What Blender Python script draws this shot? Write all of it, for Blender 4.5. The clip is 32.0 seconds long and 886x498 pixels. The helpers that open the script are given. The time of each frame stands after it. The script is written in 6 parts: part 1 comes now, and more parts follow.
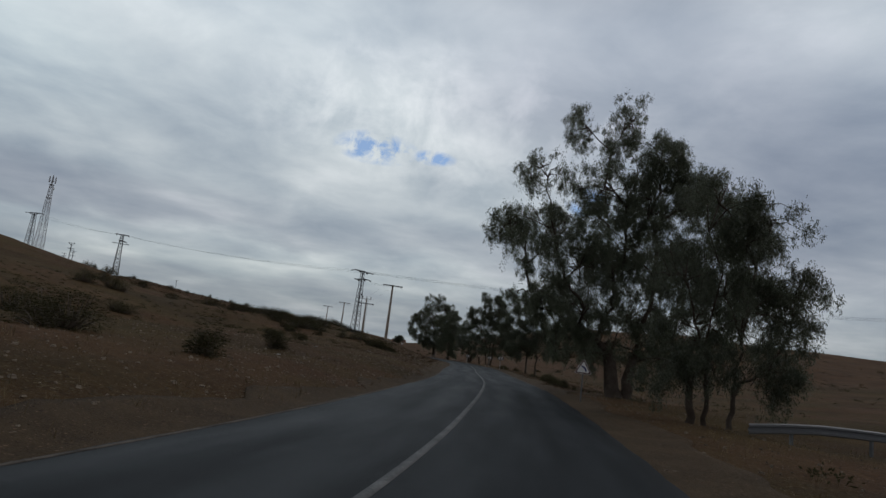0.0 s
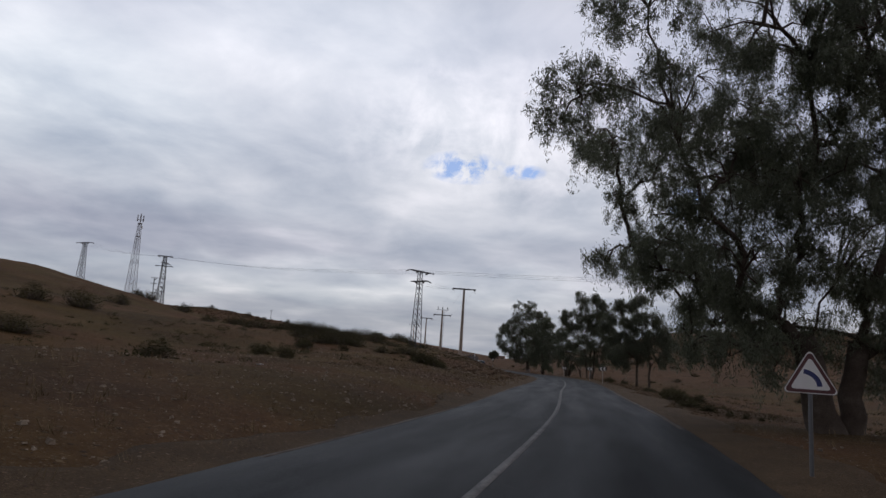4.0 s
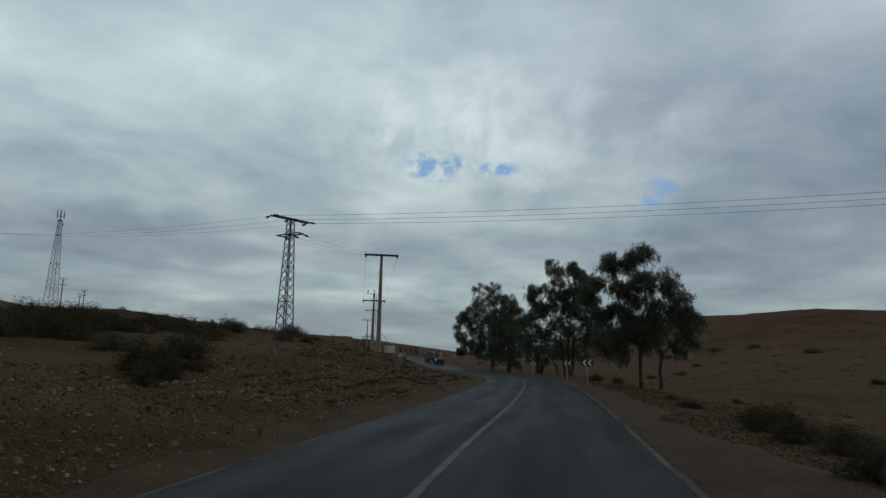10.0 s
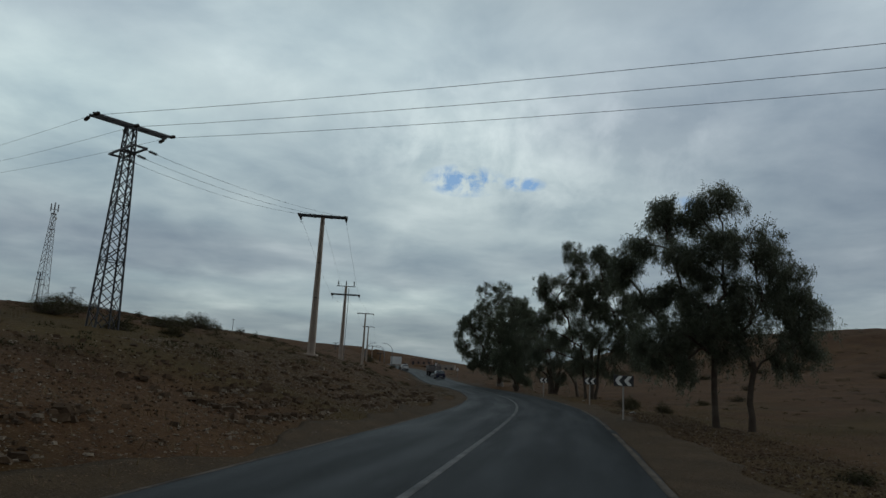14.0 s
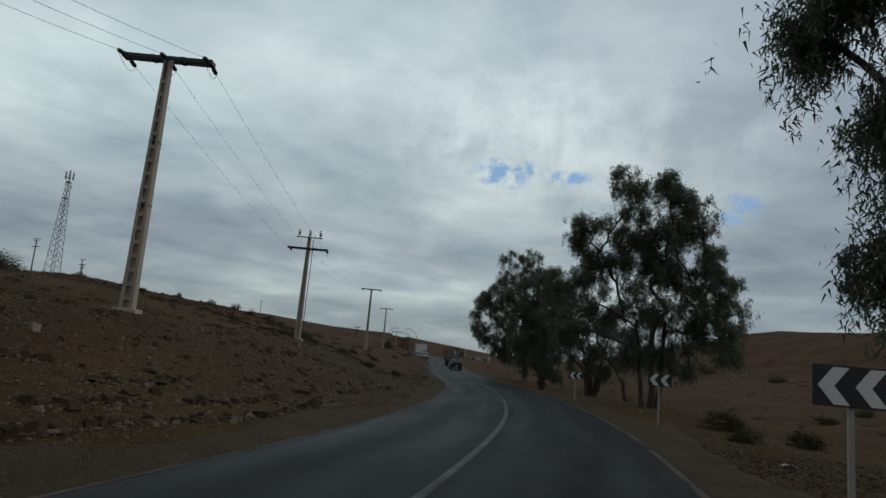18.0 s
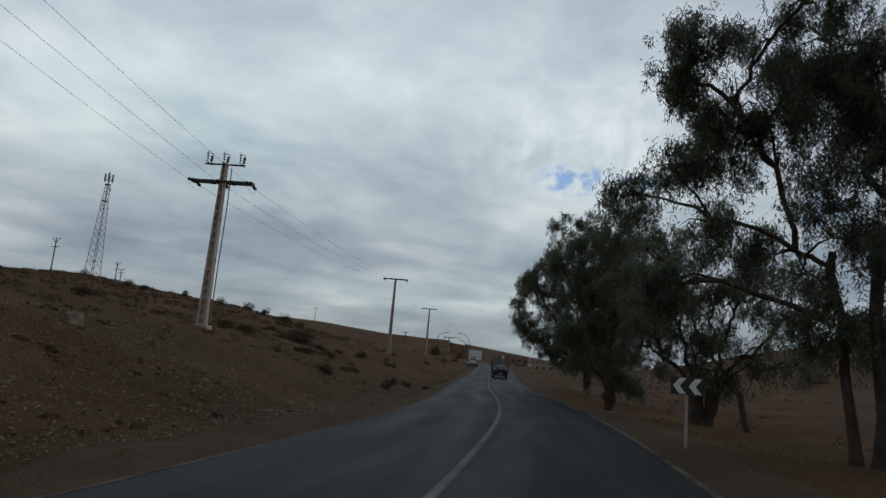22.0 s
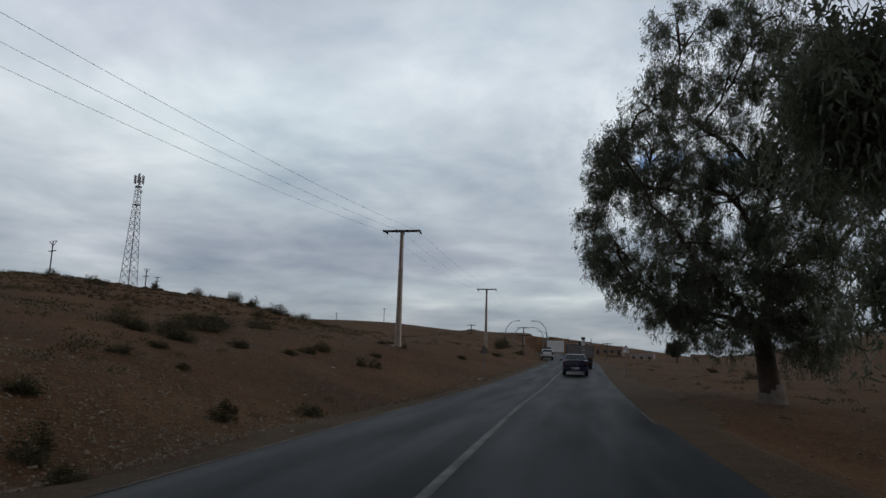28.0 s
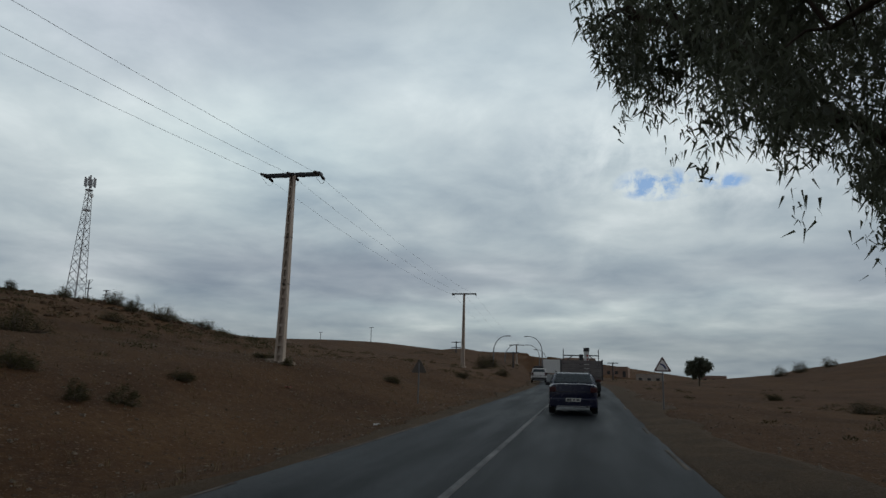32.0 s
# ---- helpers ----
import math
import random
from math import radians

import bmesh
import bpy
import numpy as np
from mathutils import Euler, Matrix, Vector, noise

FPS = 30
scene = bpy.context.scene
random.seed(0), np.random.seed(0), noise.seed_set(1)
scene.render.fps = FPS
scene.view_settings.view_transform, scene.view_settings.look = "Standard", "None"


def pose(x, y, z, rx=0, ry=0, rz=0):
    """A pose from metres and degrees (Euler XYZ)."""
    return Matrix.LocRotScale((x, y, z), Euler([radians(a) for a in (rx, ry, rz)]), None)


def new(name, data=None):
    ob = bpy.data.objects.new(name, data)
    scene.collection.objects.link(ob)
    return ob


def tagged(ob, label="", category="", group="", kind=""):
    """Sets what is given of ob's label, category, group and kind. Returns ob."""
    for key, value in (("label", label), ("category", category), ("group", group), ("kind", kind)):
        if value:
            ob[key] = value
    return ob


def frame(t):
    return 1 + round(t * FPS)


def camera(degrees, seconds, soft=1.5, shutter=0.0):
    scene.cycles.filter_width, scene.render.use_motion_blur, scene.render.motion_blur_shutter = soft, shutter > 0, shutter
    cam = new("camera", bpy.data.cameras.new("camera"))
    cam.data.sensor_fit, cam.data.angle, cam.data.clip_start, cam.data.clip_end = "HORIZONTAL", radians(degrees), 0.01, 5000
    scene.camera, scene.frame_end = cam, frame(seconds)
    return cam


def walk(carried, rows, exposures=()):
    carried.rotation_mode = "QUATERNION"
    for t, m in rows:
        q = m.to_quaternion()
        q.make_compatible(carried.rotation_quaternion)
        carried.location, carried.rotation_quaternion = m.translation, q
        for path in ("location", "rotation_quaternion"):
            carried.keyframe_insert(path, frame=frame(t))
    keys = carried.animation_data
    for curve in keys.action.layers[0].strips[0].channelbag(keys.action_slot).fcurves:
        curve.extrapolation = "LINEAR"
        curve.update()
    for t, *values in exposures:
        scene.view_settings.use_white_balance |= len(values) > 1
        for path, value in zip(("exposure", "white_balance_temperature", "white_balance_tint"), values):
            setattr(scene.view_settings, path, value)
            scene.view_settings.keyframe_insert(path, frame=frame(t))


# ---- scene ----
cam = camera(66.97, 32.0)
PATH = [
    (0.0, pose(-0.00, 0.00, 1.33, 98.79, -7.15, 0.00)),
    (0.5, pose(0.45, 2.36, 1.31, 98.89, -7.04, 1.28)),
    (1.0, pose(0.81, 4.74, 1.30, 98.84, -5.83, 2.66)),
    (1.5, pose(1.14, 7.04, 1.29, 98.67, -5.48, 3.85)),
    (2.0, pose(1.36, 9.28, 1.29, 99.07, -5.52, 4.87)),
    (2.5, pose(1.57, 11.46, 1.29, 99.26, -5.19, 6.19)),
    (3.0, pose(1.71, 13.67, 1.30, 99.37, -4.96, 7.42)),
    (3.5, pose(1.88, 15.90, 1.30, 99.21, -4.31, 8.30)),
    (5.5, pose(3.24, 25.79, 1.38, 100.54, -2.84, 9.47)),
    (6.0, pose(3.20, 28.13, 1.41, 100.22, -1.54, 8.83)),
    (6.5, pose(3.34, 30.52, 1.42, 100.37, -1.63, 8.51)),
    (7.0, pose(3.49, 32.87, 1.44, 100.46, -1.56, 8.09)),
    (7.5, pose(3.60, 35.19, 1.46, 100.41, -1.57, 7.76)),
    (8.0, pose(3.68, 37.46, 1.47, 100.26, -1.67, 7.70)),
    (8.5, pose(3.73, 39.71, 1.48, 100.10, -1.46, 7.20)),
    (9.0, pose(3.82, 42.00, 1.49, 99.97, -1.47, 7.08)),
    (9.5, pose(3.96, 44.35, 1.49, 99.84, -1.02, 6.91)),
    (10.0, pose(4.14, 46.81, 1.48, 99.41, -1.39, 7.28)),
    (10.5, pose(4.33, 49.31, 1.47, 99.94, -1.10, 7.87)),
    (11.0, pose(4.53, 51.85, 1.46, 100.37, -1.12, 8.38)),
    (11.5, pose(4.59, 54.31, 1.44, 100.29, -1.45, 8.47)),
    (12.0, pose(4.68, 56.79, 1.43, 100.46, -1.73, 8.66)),
    (12.5, pose(4.69, 59.14, 1.42, 100.57, -2.09, 8.56)),
    (13.0, pose(4.89, 61.51, 1.42, 100.74, -2.53, 8.80)),
    (13.5, pose(5.12, 63.82, 1.42, 100.71, -2.63, 8.91)),
    (14.0, pose(5.23, 66.23, 1.43, 100.53, -3.10, 9.08)),
    (14.5, pose(5.21, 68.76, 1.44, 100.63, -3.69, 9.42)),
    (16.5, pose(5.43, 78.86, 1.46, 99.84, -4.52, 10.90)),
    (17.0, pose(5.45, 81.48, 1.45, 99.71, -4.85, 11.46)),
    (17.5, pose(5.39, 84.11, 1.43, 99.71, -5.28, 12.01)),
    (18.0, pose(5.48, 86.60, 1.41, 99.55, -5.18, 12.49)),
    (18.5, pose(5.36, 89.17, 1.39, 99.49, -5.38, 13.03)),
    (19.0, pose(5.27, 91.80, 1.37, 99.67, -5.40, 13.58)),
    (19.5, pose(5.20, 94.48, 1.36, 99.51, -5.13, 14.44)),
    (20.0, pose(5.11, 97.14, 1.35, 99.50, -5.13, 15.34)),
    (20.5, pose(4.92, 99.81, 1.33, 99.83, -5.02, 16.31)),
    (21.0, pose(4.73, 102.45, 1.32, 99.96, -5.07, 17.10)),
    (21.5, pose(4.50, 105.16, 1.31, 99.93, -5.11, 17.67)),
    (22.0, pose(4.17, 107.93, 1.30, 99.86, -5.02, 18.34)),
    (22.5, pose(3.89, 110.62, 1.30, 100.07, -4.73, 19.06)),
    (23.0, pose(3.57, 113.33, 1.29, 100.08, -4.55, 19.77)),
    (23.5, pose(3.28, 115.94, 1.30, 100.06, -4.56, 20.62)),
    (24.0, pose(2.90, 118.62, 1.30, 100.04, -4.45, 21.29)),
    (24.5, pose(2.41, 121.12, 1.31, 99.82, -4.48, 22.05)),
    (25.0, pose(1.87, 123.58, 1.31, 99.47, -4.67, 23.04)),
    (25.5, pose(1.25, 125.96, 1.30, 99.33, -4.20, 23.94)),
    (26.0, pose(0.62, 128.32, 1.28, 99.53, -3.68, 24.53)),
    (26.5, pose(0.03, 130.72, 1.26, 99.33, -3.12, 25.09)),
    (28.5, pose(-2.76, 141.71, 1.25, 99.58, -0.72, 26.12)),
    (29.0, pose(-3.45, 144.35, 1.27, 99.84, 0.22, 26.24)),
    (29.5, pose(-4.12, 146.94, 1.29, 100.07, 0.27, 26.36)),
    (30.0, pose(-4.77, 149.52, 1.31, 100.53, 0.12, 26.27)),
    (30.5, pose(-5.43, 152.09, 1.34, 100.62, -0.39, 26.28)),
    (31.0, pose(-6.11, 154.67, 1.37, 101.01, -0.77, 26.17)),
    (31.5, pose(-6.79, 157.21, 1.40, 101.10, -1.04, 26.12)),
    (32.0, pose(-7.48, 159.75, 1.43, 101.21, -1.45, 26.11)),
]
EXPOSURES = [(0.0, 0.05, 6500, 16), (3.0, 0.3, 6600, 24), (5.5, 0.34, 6550, 26), (7.4, 0.24, 6480, 23), (8.1, 0.06, 6380, 13), (8.7, -0.03, 6320, 7), (9.5, -0.08, 6280, 6), (14.5, -0.08, 6280, 7),
             (19.0, 0.0, 6400, 8), (22.0, 0.05, 6400, 12), (26.5, 0.05, 6400, 14), (28.5, 0.15, 6450, 18), (31.0, 0.14, 6480, 19), (32.0, 0.03, 6450, 12)]
walk(cam, PATH, EXPOSURES)

# ---- world: overcast sky with a few blue gaps ----
world = bpy.data.worlds.new("overcast_sky")
scene.world = world
world.use_nodes = True
wn, wl = world.node_tree.nodes, world.node_tree.links
wn.clear()


def wnode(kind, **props):
    n = wn.new(kind)
    if "operation" in props:
        n.operation = props["operation"]
    if "use_clamp" in props:
        n.use_clamp = props["use_clamp"]
    if "data_type" in props:
        n.data_type, n.blend_type = props["data_type"], props["blend_type"]
    if "sky_type" in props:
        n.sky_type, n.sun_disc = props["sky_type"], props["sun_disc"]
    return n


w_out = wnode("ShaderNodeOutputWorld")
w_bg = wnode("ShaderNodeBackground")
w_co = wnode("ShaderNodeTexCoord")
w_sep = wnode("ShaderNodeSeparateXYZ")
wl.new(w_co.outputs["Generated"], w_sep.inputs[0])


def wmath(op, a, b=None, c=None, clamp=False):
    n = wnode("ShaderNodeMath", operation=op, use_clamp=clamp)
    for i, q in enumerate((a, b, c)):
        if q is None:
            continue
        if isinstance(q, (int, float)):
            n.inputs[i].default_value = q
        else:
            wl.new(q, n.inputs[i])
    return n.outputs[0]


def wnoise(vec, scale, detail, rough, dist=0.0):
    n = wnode("ShaderNodeTexNoise")
    n.inputs["Scale"].default_value, n.inputs["Detail"].default_value = scale, detail
    n.inputs["Roughness"].default_value, n.inputs["Distortion"].default_value = rough, dist
    wl.new(vec, n.inputs["Vector"])
    return n.outputs[0]


def wramp(fac, stops):
    n = wnode("ShaderNodeValToRGB")
    el = n.color_ramp.elements
    while len(el) < len(stops):
        el.new(0.5)
    for e, (p, c) in zip(el, stops):
        e.position, e.color = p, (*c, 1)
    wl.new(fac, n.inputs[0])
    return n.outputs[0]


def wmix(fac, a, b, mode="MIX"):
    n = wnode("ShaderNodeMix", data_type="RGBA", blend_type=mode)
    for i, q in ((0, fac), (6, a), (7, b)):
        if isinstance(q, (int, float)):
            n.inputs[i].default_value = q
        elif isinstance(q, tuple):
            n.inputs[i].default_value = (*q, 1)
        else:
            wl.new(q, n.inputs[i])
    return n.outputs[2]


SUN_ELEV, SUN_ROT = 38.0, 65.0
w_sky = wnode("ShaderNodeTexSky", sky_type="NISHITA", sun_disc=False)
w_sky.sun_elevation, w_sky.sun_rotation = radians(SUN_ELEV), radians(SUN_ROT)
w_blue = wmix(1.0, w_sky.outputs[0], (0.10, 0.10, 0.10), "MULTIPLY")
# the cloud deck lies flat overhead, so its pattern narrows towards the horizon
w_up = wmath("ADD", wmath("MAXIMUM", w_sep.outputs[2], 0.0), 0.16)
w_deck = wnode("ShaderNodeCombineXYZ")
wl.new(wmath("DIVIDE", w_sep.outputs[0], w_up), w_deck.inputs[0])
wl.new(wmath("DIVIDE", w_sep.outputs[1], w_up), w_deck.inputs[1])
big = wnoise(w_deck.outputs[0], 0.8, 3.0, 0.5, 0.4)
mid = wnoise(w_deck.outputs[0], 2.3, 9.0, 0.56, 0.25)
w_tone = wmath("ADD", wmath("MULTIPLY", big, 0.6), wmath("MULTIPLY", mid, 0.4))
w_cloud = wramp(w_tone, [(0.34, (0.255, 0.325, 0.382)), (0.46, (0.39, 0.465, 0.50)), (0.55, (0.50, 0.575, 0.592)), (0.67, (0.70, 0.77, 0.768))])
# ragged gaps in the deck
GAPS = [((-0.135, 0.950, 0.2825), 0.066, 0.025, 0.45), ((-0.048, 0.959, 0.280), 0.036, 0.012, 0.42), ((0.182, 0.953, 0.240), 0.034, 0.024, 0.40)]
w_hole = None
ragged = wnoise(w_co.outputs["Generated"], 34.0, 7.0, 0.62, 0.4)
for (gx, gy, gz), wide, high, torn in GAPS:
    ex = wmath("DIVIDE", wmath("SUBTRACT", w_sep.outputs[0], gx), wide)
    ez = wmath("DIVIDE", wmath("SUBTRACT", w_sep.outputs[2], gz), high)
    ahead = wmath("MULTIPLY", wmath("SUBTRACT", w_sep.outputs[1], gy), 4.0)
    r2 = wmath("ADD", wmath("ADD", wmath("MULTIPLY", ex, ex), wmath("MULTIPLY", ez, ez)), wmath("MULTIPLY", ahead, ahead))
    g = wmath("MULTIPLY", wmath("SUBTRACT", 1.0, r2, clamp=True), wmath("MULTIPLY", wmath("SUBTRACT", ragged, torn), 5.0, clamp=True))
    w_hole = g if w_hole is None else wmath("MAXIMUM", w_hole, g)
# bright ragged cloud round the gaps
w_near = wmath("ADD", wmath("POWER", wmath("DIVIDE", wmath("ADD", w_sep.outputs[0], 0.04), 0.34), 2.0), wmath("POWER", wmath("DIVIDE", wmath("SUBTRACT", w_sep.outputs[2], 0.33), 0.13), 2.0))
w_glow = wmath("MULTIPLY", wmath("SUBTRACT", 1.0, w_near, clamp=True), wmath("MULTIPLY", wmath("SUBTRACT", wnoise(w_co.outputs["Generated"], 11.0, 9.0, 0.60, 0.3), 0.44), 4.0, clamp=True))
w_glow = wmath("MULTIPLY", w_glow, wmath("GREATER_THAN", w_sep.outputs[1], 0.0))
w_cloud = wmix(wmath("MULTIPLY", w_glow, 0.62), w_cloud, (0.80, 0.86, 0.85))
w_final = wmix(wmath("MINIMUM", wmath("MULTIPLY", w_hole, 1.35), 0.85), w_cloud, wmix(1.0, w_blue, (0.78, 0.99, 1.18), "MULTIPLY"))
# paler band low over the horizon
w_low = wmath("SUBTRACT", 1.0, wmath("DIVIDE", wmath("ABSOLUTE", wmath("SUBTRACT", w_sep.outputs[2], 0.045)), 0.07), clamp=True)
w_final = wmix(wmath("MULTIPLY", w_low, 0.30), w_final, (0.37, 0.43, 0.415))
w_band = wnode("ShaderNodeCombineXYZ")
wl.new(wmath("MULTIPLY", w_sep.outputs[0], 1.6), w_band.inputs[0])
wl.new(wmath("MULTIPLY", w_sep.outputs[2], 13.0), w_band.inputs[2])
w_grey = wmath("MULTIPLY", wmath("SUBTRACT", wnoise(w_band.outputs[0], 1.0, 5.0, 0.55, 0.5), 0.44), 4.0, clamp=True)
w_grey = wmath("MULTIPLY", w_grey, wmath("MULTIPLY", wmath("SUBTRACT", 0.27, w_sep.outputs[2], clamp=True), 5.0, clamp=True))
w_final = wmix(wmath("MULTIPLY", w_grey, 0.62), w_final, (0.25, 0.315, 0.37))
# thinner, brighter deck higher up, heavy and grey towards the horizon
w_rise = wramp(w_sep.outputs[2], [(0.0, (0.66, 0.66, 0.67)), (0.06, (0.70, 0.70, 0.71)), (0.14, (0.90, 0.90, 0.90)), (0.25, (1.0, 1.0, 1.0)), (0.42, (1.22, 1.22, 1.22))])
w_final = wmix(1.0, w_final, w_rise, "MULTIPLY")
# broad heavy and thin stretches of the deck: bearing and height in degrees, their spreads, gain
w_bear = wmath("ARCTAN2", w_sep.outputs[0], w_sep.outputs[1])
w_high = wmath("ARCSINE", w_sep.outputs[2])
w_blur = wnoise(w_deck.outputs[0], 1.7, 5.0, 0.5, 0.3)
STRETCHES = [(-38, 8.6, 26, 2.3, -0.24), (-19, 5.6, 24, 1.9, 0.26), (-8, 18, 12, 4.5, 0.05), (27, 16, 19, 10, -0.34), (-42, 17.5, 14, 5.5, 0.28), (-54, 30, 22, 8, -0.30), (14, 28, 24, 10, -0.27), (6, 21, 9, 5, -0.16), (12, 9.0, 20, 2.8, -0.18)]
for bear, high, wide, tall, gain in STRETCHES:
    ex = wmath("DIVIDE", wmath("SUBTRACT", w_bear, radians(bear)), radians(wide))
    ez = wmath("DIVIDE", wmath("SUBTRACT", wmath("ADD", w_high, wmath("MULTIPLY", wmath("SUBTRACT", w_blur, 0.5), 0.10)), radians(high)), radians(tall))
    near = wmath("SUBTRACT", 1.0, wmath("MULTIPLY", wmath("ADD", wmath("MULTIPLY", ex, ex), wmath("MULTIPLY", ez, ez)), 0.5), clamp=True)
    lift = wmath("MULTIPLY_ADD", wmath("POWER", near, 2.0), gain, 1.0)
    grey = wnode("ShaderNodeCombineXYZ")
    wl.new(lift, grey.inputs[0])
    wl.new(lift, grey.inputs[1])
    wl.new(wmath("MULTIPLY_ADD", wmath("POWER", near, 2.0), gain * 0.8, 1.0), grey.inputs[2])
    w_final = wmix(1.0, w_final, grey.outputs[0], "MULTIPLY")
# out-of-view sky behind and, more so, overhead is darkened to dim the ground
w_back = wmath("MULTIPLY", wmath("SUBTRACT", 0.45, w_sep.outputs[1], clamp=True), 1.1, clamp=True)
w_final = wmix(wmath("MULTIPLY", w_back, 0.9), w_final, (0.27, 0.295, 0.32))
w_overhead_dim = wmath("MULTIPLY", wmath("SUBTRACT", w_sep.outputs[2], 0.47, clamp=True), 2.2, clamp=True)
w_final = wmix(wmath("MULTIPLY", w_overhead_dim, 0.9, clamp=True), w_final, (0.066, 0.074, 0.084))
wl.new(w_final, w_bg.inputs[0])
w_bg.inputs[1].default_value = 1.0
wl.new(w_bg.outputs[0], w_out.inputs[0])

sun = new("sun", bpy.data.lights.new("sun", "SUN"))
sun.data.energy, sun.data.angle, sun.data.color = 0.38, radians(40), (1.0, 0.96, 0.9)
sun.matrix_world = pose(0, 0, 60, 90 - SUN_ELEV, 0, 180 - SUN_ROT)

# ---- materials ----


def material(name, colours, scale=1.0, rough=(0.8, 0.95), metal=0.0, bump=0.0, bump_scale=20.0, detail=6.0, coords="Object", fine=None, random_tint=0.0, spec=0.5):
    """A two-scale procedural surface: colours are (position, rgb) stops over a coarse and a fine noise."""
    m = bpy.data.materials.new(name)
    m.use_nodes = True
    nt = m.node_tree
    nd, lk = nt.nodes, nt.links
    bsdf = nd["Principled BSDF"]
    co = nd.new("ShaderNodeTexCoord")

    def noise_of(sc, det, ro=0.6):
        n = nd.new("ShaderNodeTexNoise")
        n.inputs["Scale"].default_value, n.inputs["Detail"].default_value, n.inputs["Roughness"].default_value = sc, det, ro
        lk.new(co.outputs[coords], n.inputs["Vector"])
        return n.outputs[0]

    a, b = noise_of(scale, detail), noise_of(scale * 14 if fine is None else fine, 5, 0.7)
    mixn = nd.new("ShaderNodeMath")
    mixn.operation = "MULTIPLY_ADD"
    lk.new(b, mixn.inputs[0])
    mixn.inputs[1].default_value = 0.45
    sc2 = nd.new("ShaderNodeMath")
    sc2.operation = "MULTIPLY"
    lk.new(a, sc2.inputs[0])
    sc2.inputs[1].default_value = 0.55
    lk.new(sc2.outputs[0], mixn.inputs[2])
    ramp = nd.new("ShaderNodeValToRGB")
    el = ramp.color_ramp.elements
    while len(el) < len(colours):
        el.new(0.5)
    for e, (p, c) in zip(el, colours):
        e.position, e.color = p, (*c, 1)
    lk.new(mixn.outputs[0], ramp.inputs[0])
    col = ramp.outputs[0]
    if random_tint:
        info = nd.new("ShaderNodeObjectInfo")
        geo = nd.new("ShaderNodeNewGeometry")
        add = nd.new("ShaderNodeMath")
        add.operation = "ADD"
        lk.new(info.outputs["Random"], add.inputs[0])
        lk.new(geo.outputs["Random Per Island"], add.inputs[1])
        hsv = nd.new("ShaderNodeHueSaturation")
        mr = nd.new("ShaderNodeMapRange")
        mr.inputs[2].default_value = 2.0
        mr.inputs[3].default_value, mr.inputs[4].default_value = 1 - random_tint, 1 + random_tint
        lk.new(add.outputs[0], mr.inputs[0])
        lk.new(mr.outputs[0], hsv.inputs["Value"])
        lk.new(col, hsv.inputs["Color"])
        col = hsv.outputs[0]
    lk.new(col, bsdf.inputs["Base Color"])
    rr = nd.new("ShaderNodeMapRange")
    rr.inputs[3].default_value, rr.inputs[4].default_value = rough
    lk.new(a, rr.inputs[0])
    lk.new(rr.outputs[0], bsdf.inputs["Roughness"])
    bsdf.inputs["Metallic"].default_value = metal
    bsdf.inputs["Specular IOR Level"].default_value = spec
    if bump:
        bp = nd.new("ShaderNodeBump")
        bp.inputs["Strength"].default_value = 1.0
        bp.inputs["Distance"].default_value = bump
        lk.new(noise_of(bump_scale, 6, 0.7), bp.inputs["Height"])
        lk.new(bp.outputs[0], bsdf.inputs["Normal"])
    return m


def let_through(m, share):
    """Thin leaves pass part of the light on."""
    nd, lk = m.node_tree.nodes, m.node_tree.links
    bsdf, out = nd["Principled BSDF"], nd["Material Output"]
    thin = nd.new("ShaderNodeBsdfTranslucent")
    lk.new(bsdf.inputs["Base Color"].links[0].from_socket, thin.inputs["Color"])
    both = nd.new("ShaderNodeMixShader")
    both.inputs[0].default_value = share
    lk.new(bsdf.outputs[0], both.inputs[1])
    lk.new(thin.outputs[0], both.inputs[2])
    lk.new(both.outputs[0], out.inputs["Surface"])


def plain(name, rgb, rough=0.5, metal=0.0, spread=0.15, scale=6.0, **kw):
    lo, hi = tuple(c * (1 - spread) for c in rgb), tuple(c * (1 + spread) for c in rgb)
    return material(name, [(0.35, lo), (0.65, hi)], scale, (max(rough - 0.08, 0.02), min(rough + 0.08, 1)), metal, **kw)


M_SOIL = material("dry_red_soil", [(0.30, (0.040, 0.0195, 0.0092)), (0.45, (0.072, 0.0360, 0.0162)), (0.56, (0.103, 0.0545, 0.0246)), (0.70, (0.150, 0.089, 0.045))],
                  0.16, (0.9, 1.0), 0, 0.06, 9.0, 10, fine=3.6, spec=0.1)
M_VERGE = material("gravel_verge", [(0.32, (0.040, 0.0250, 0.0130)), (0.5, (0.069, 0.0450, 0.0232)), (0.68, (0.112, 0.077, 0.043))], 0.8, (0.85, 1.0), 0, 0.03, 26.0, 8, fine=22, spec=0.15)


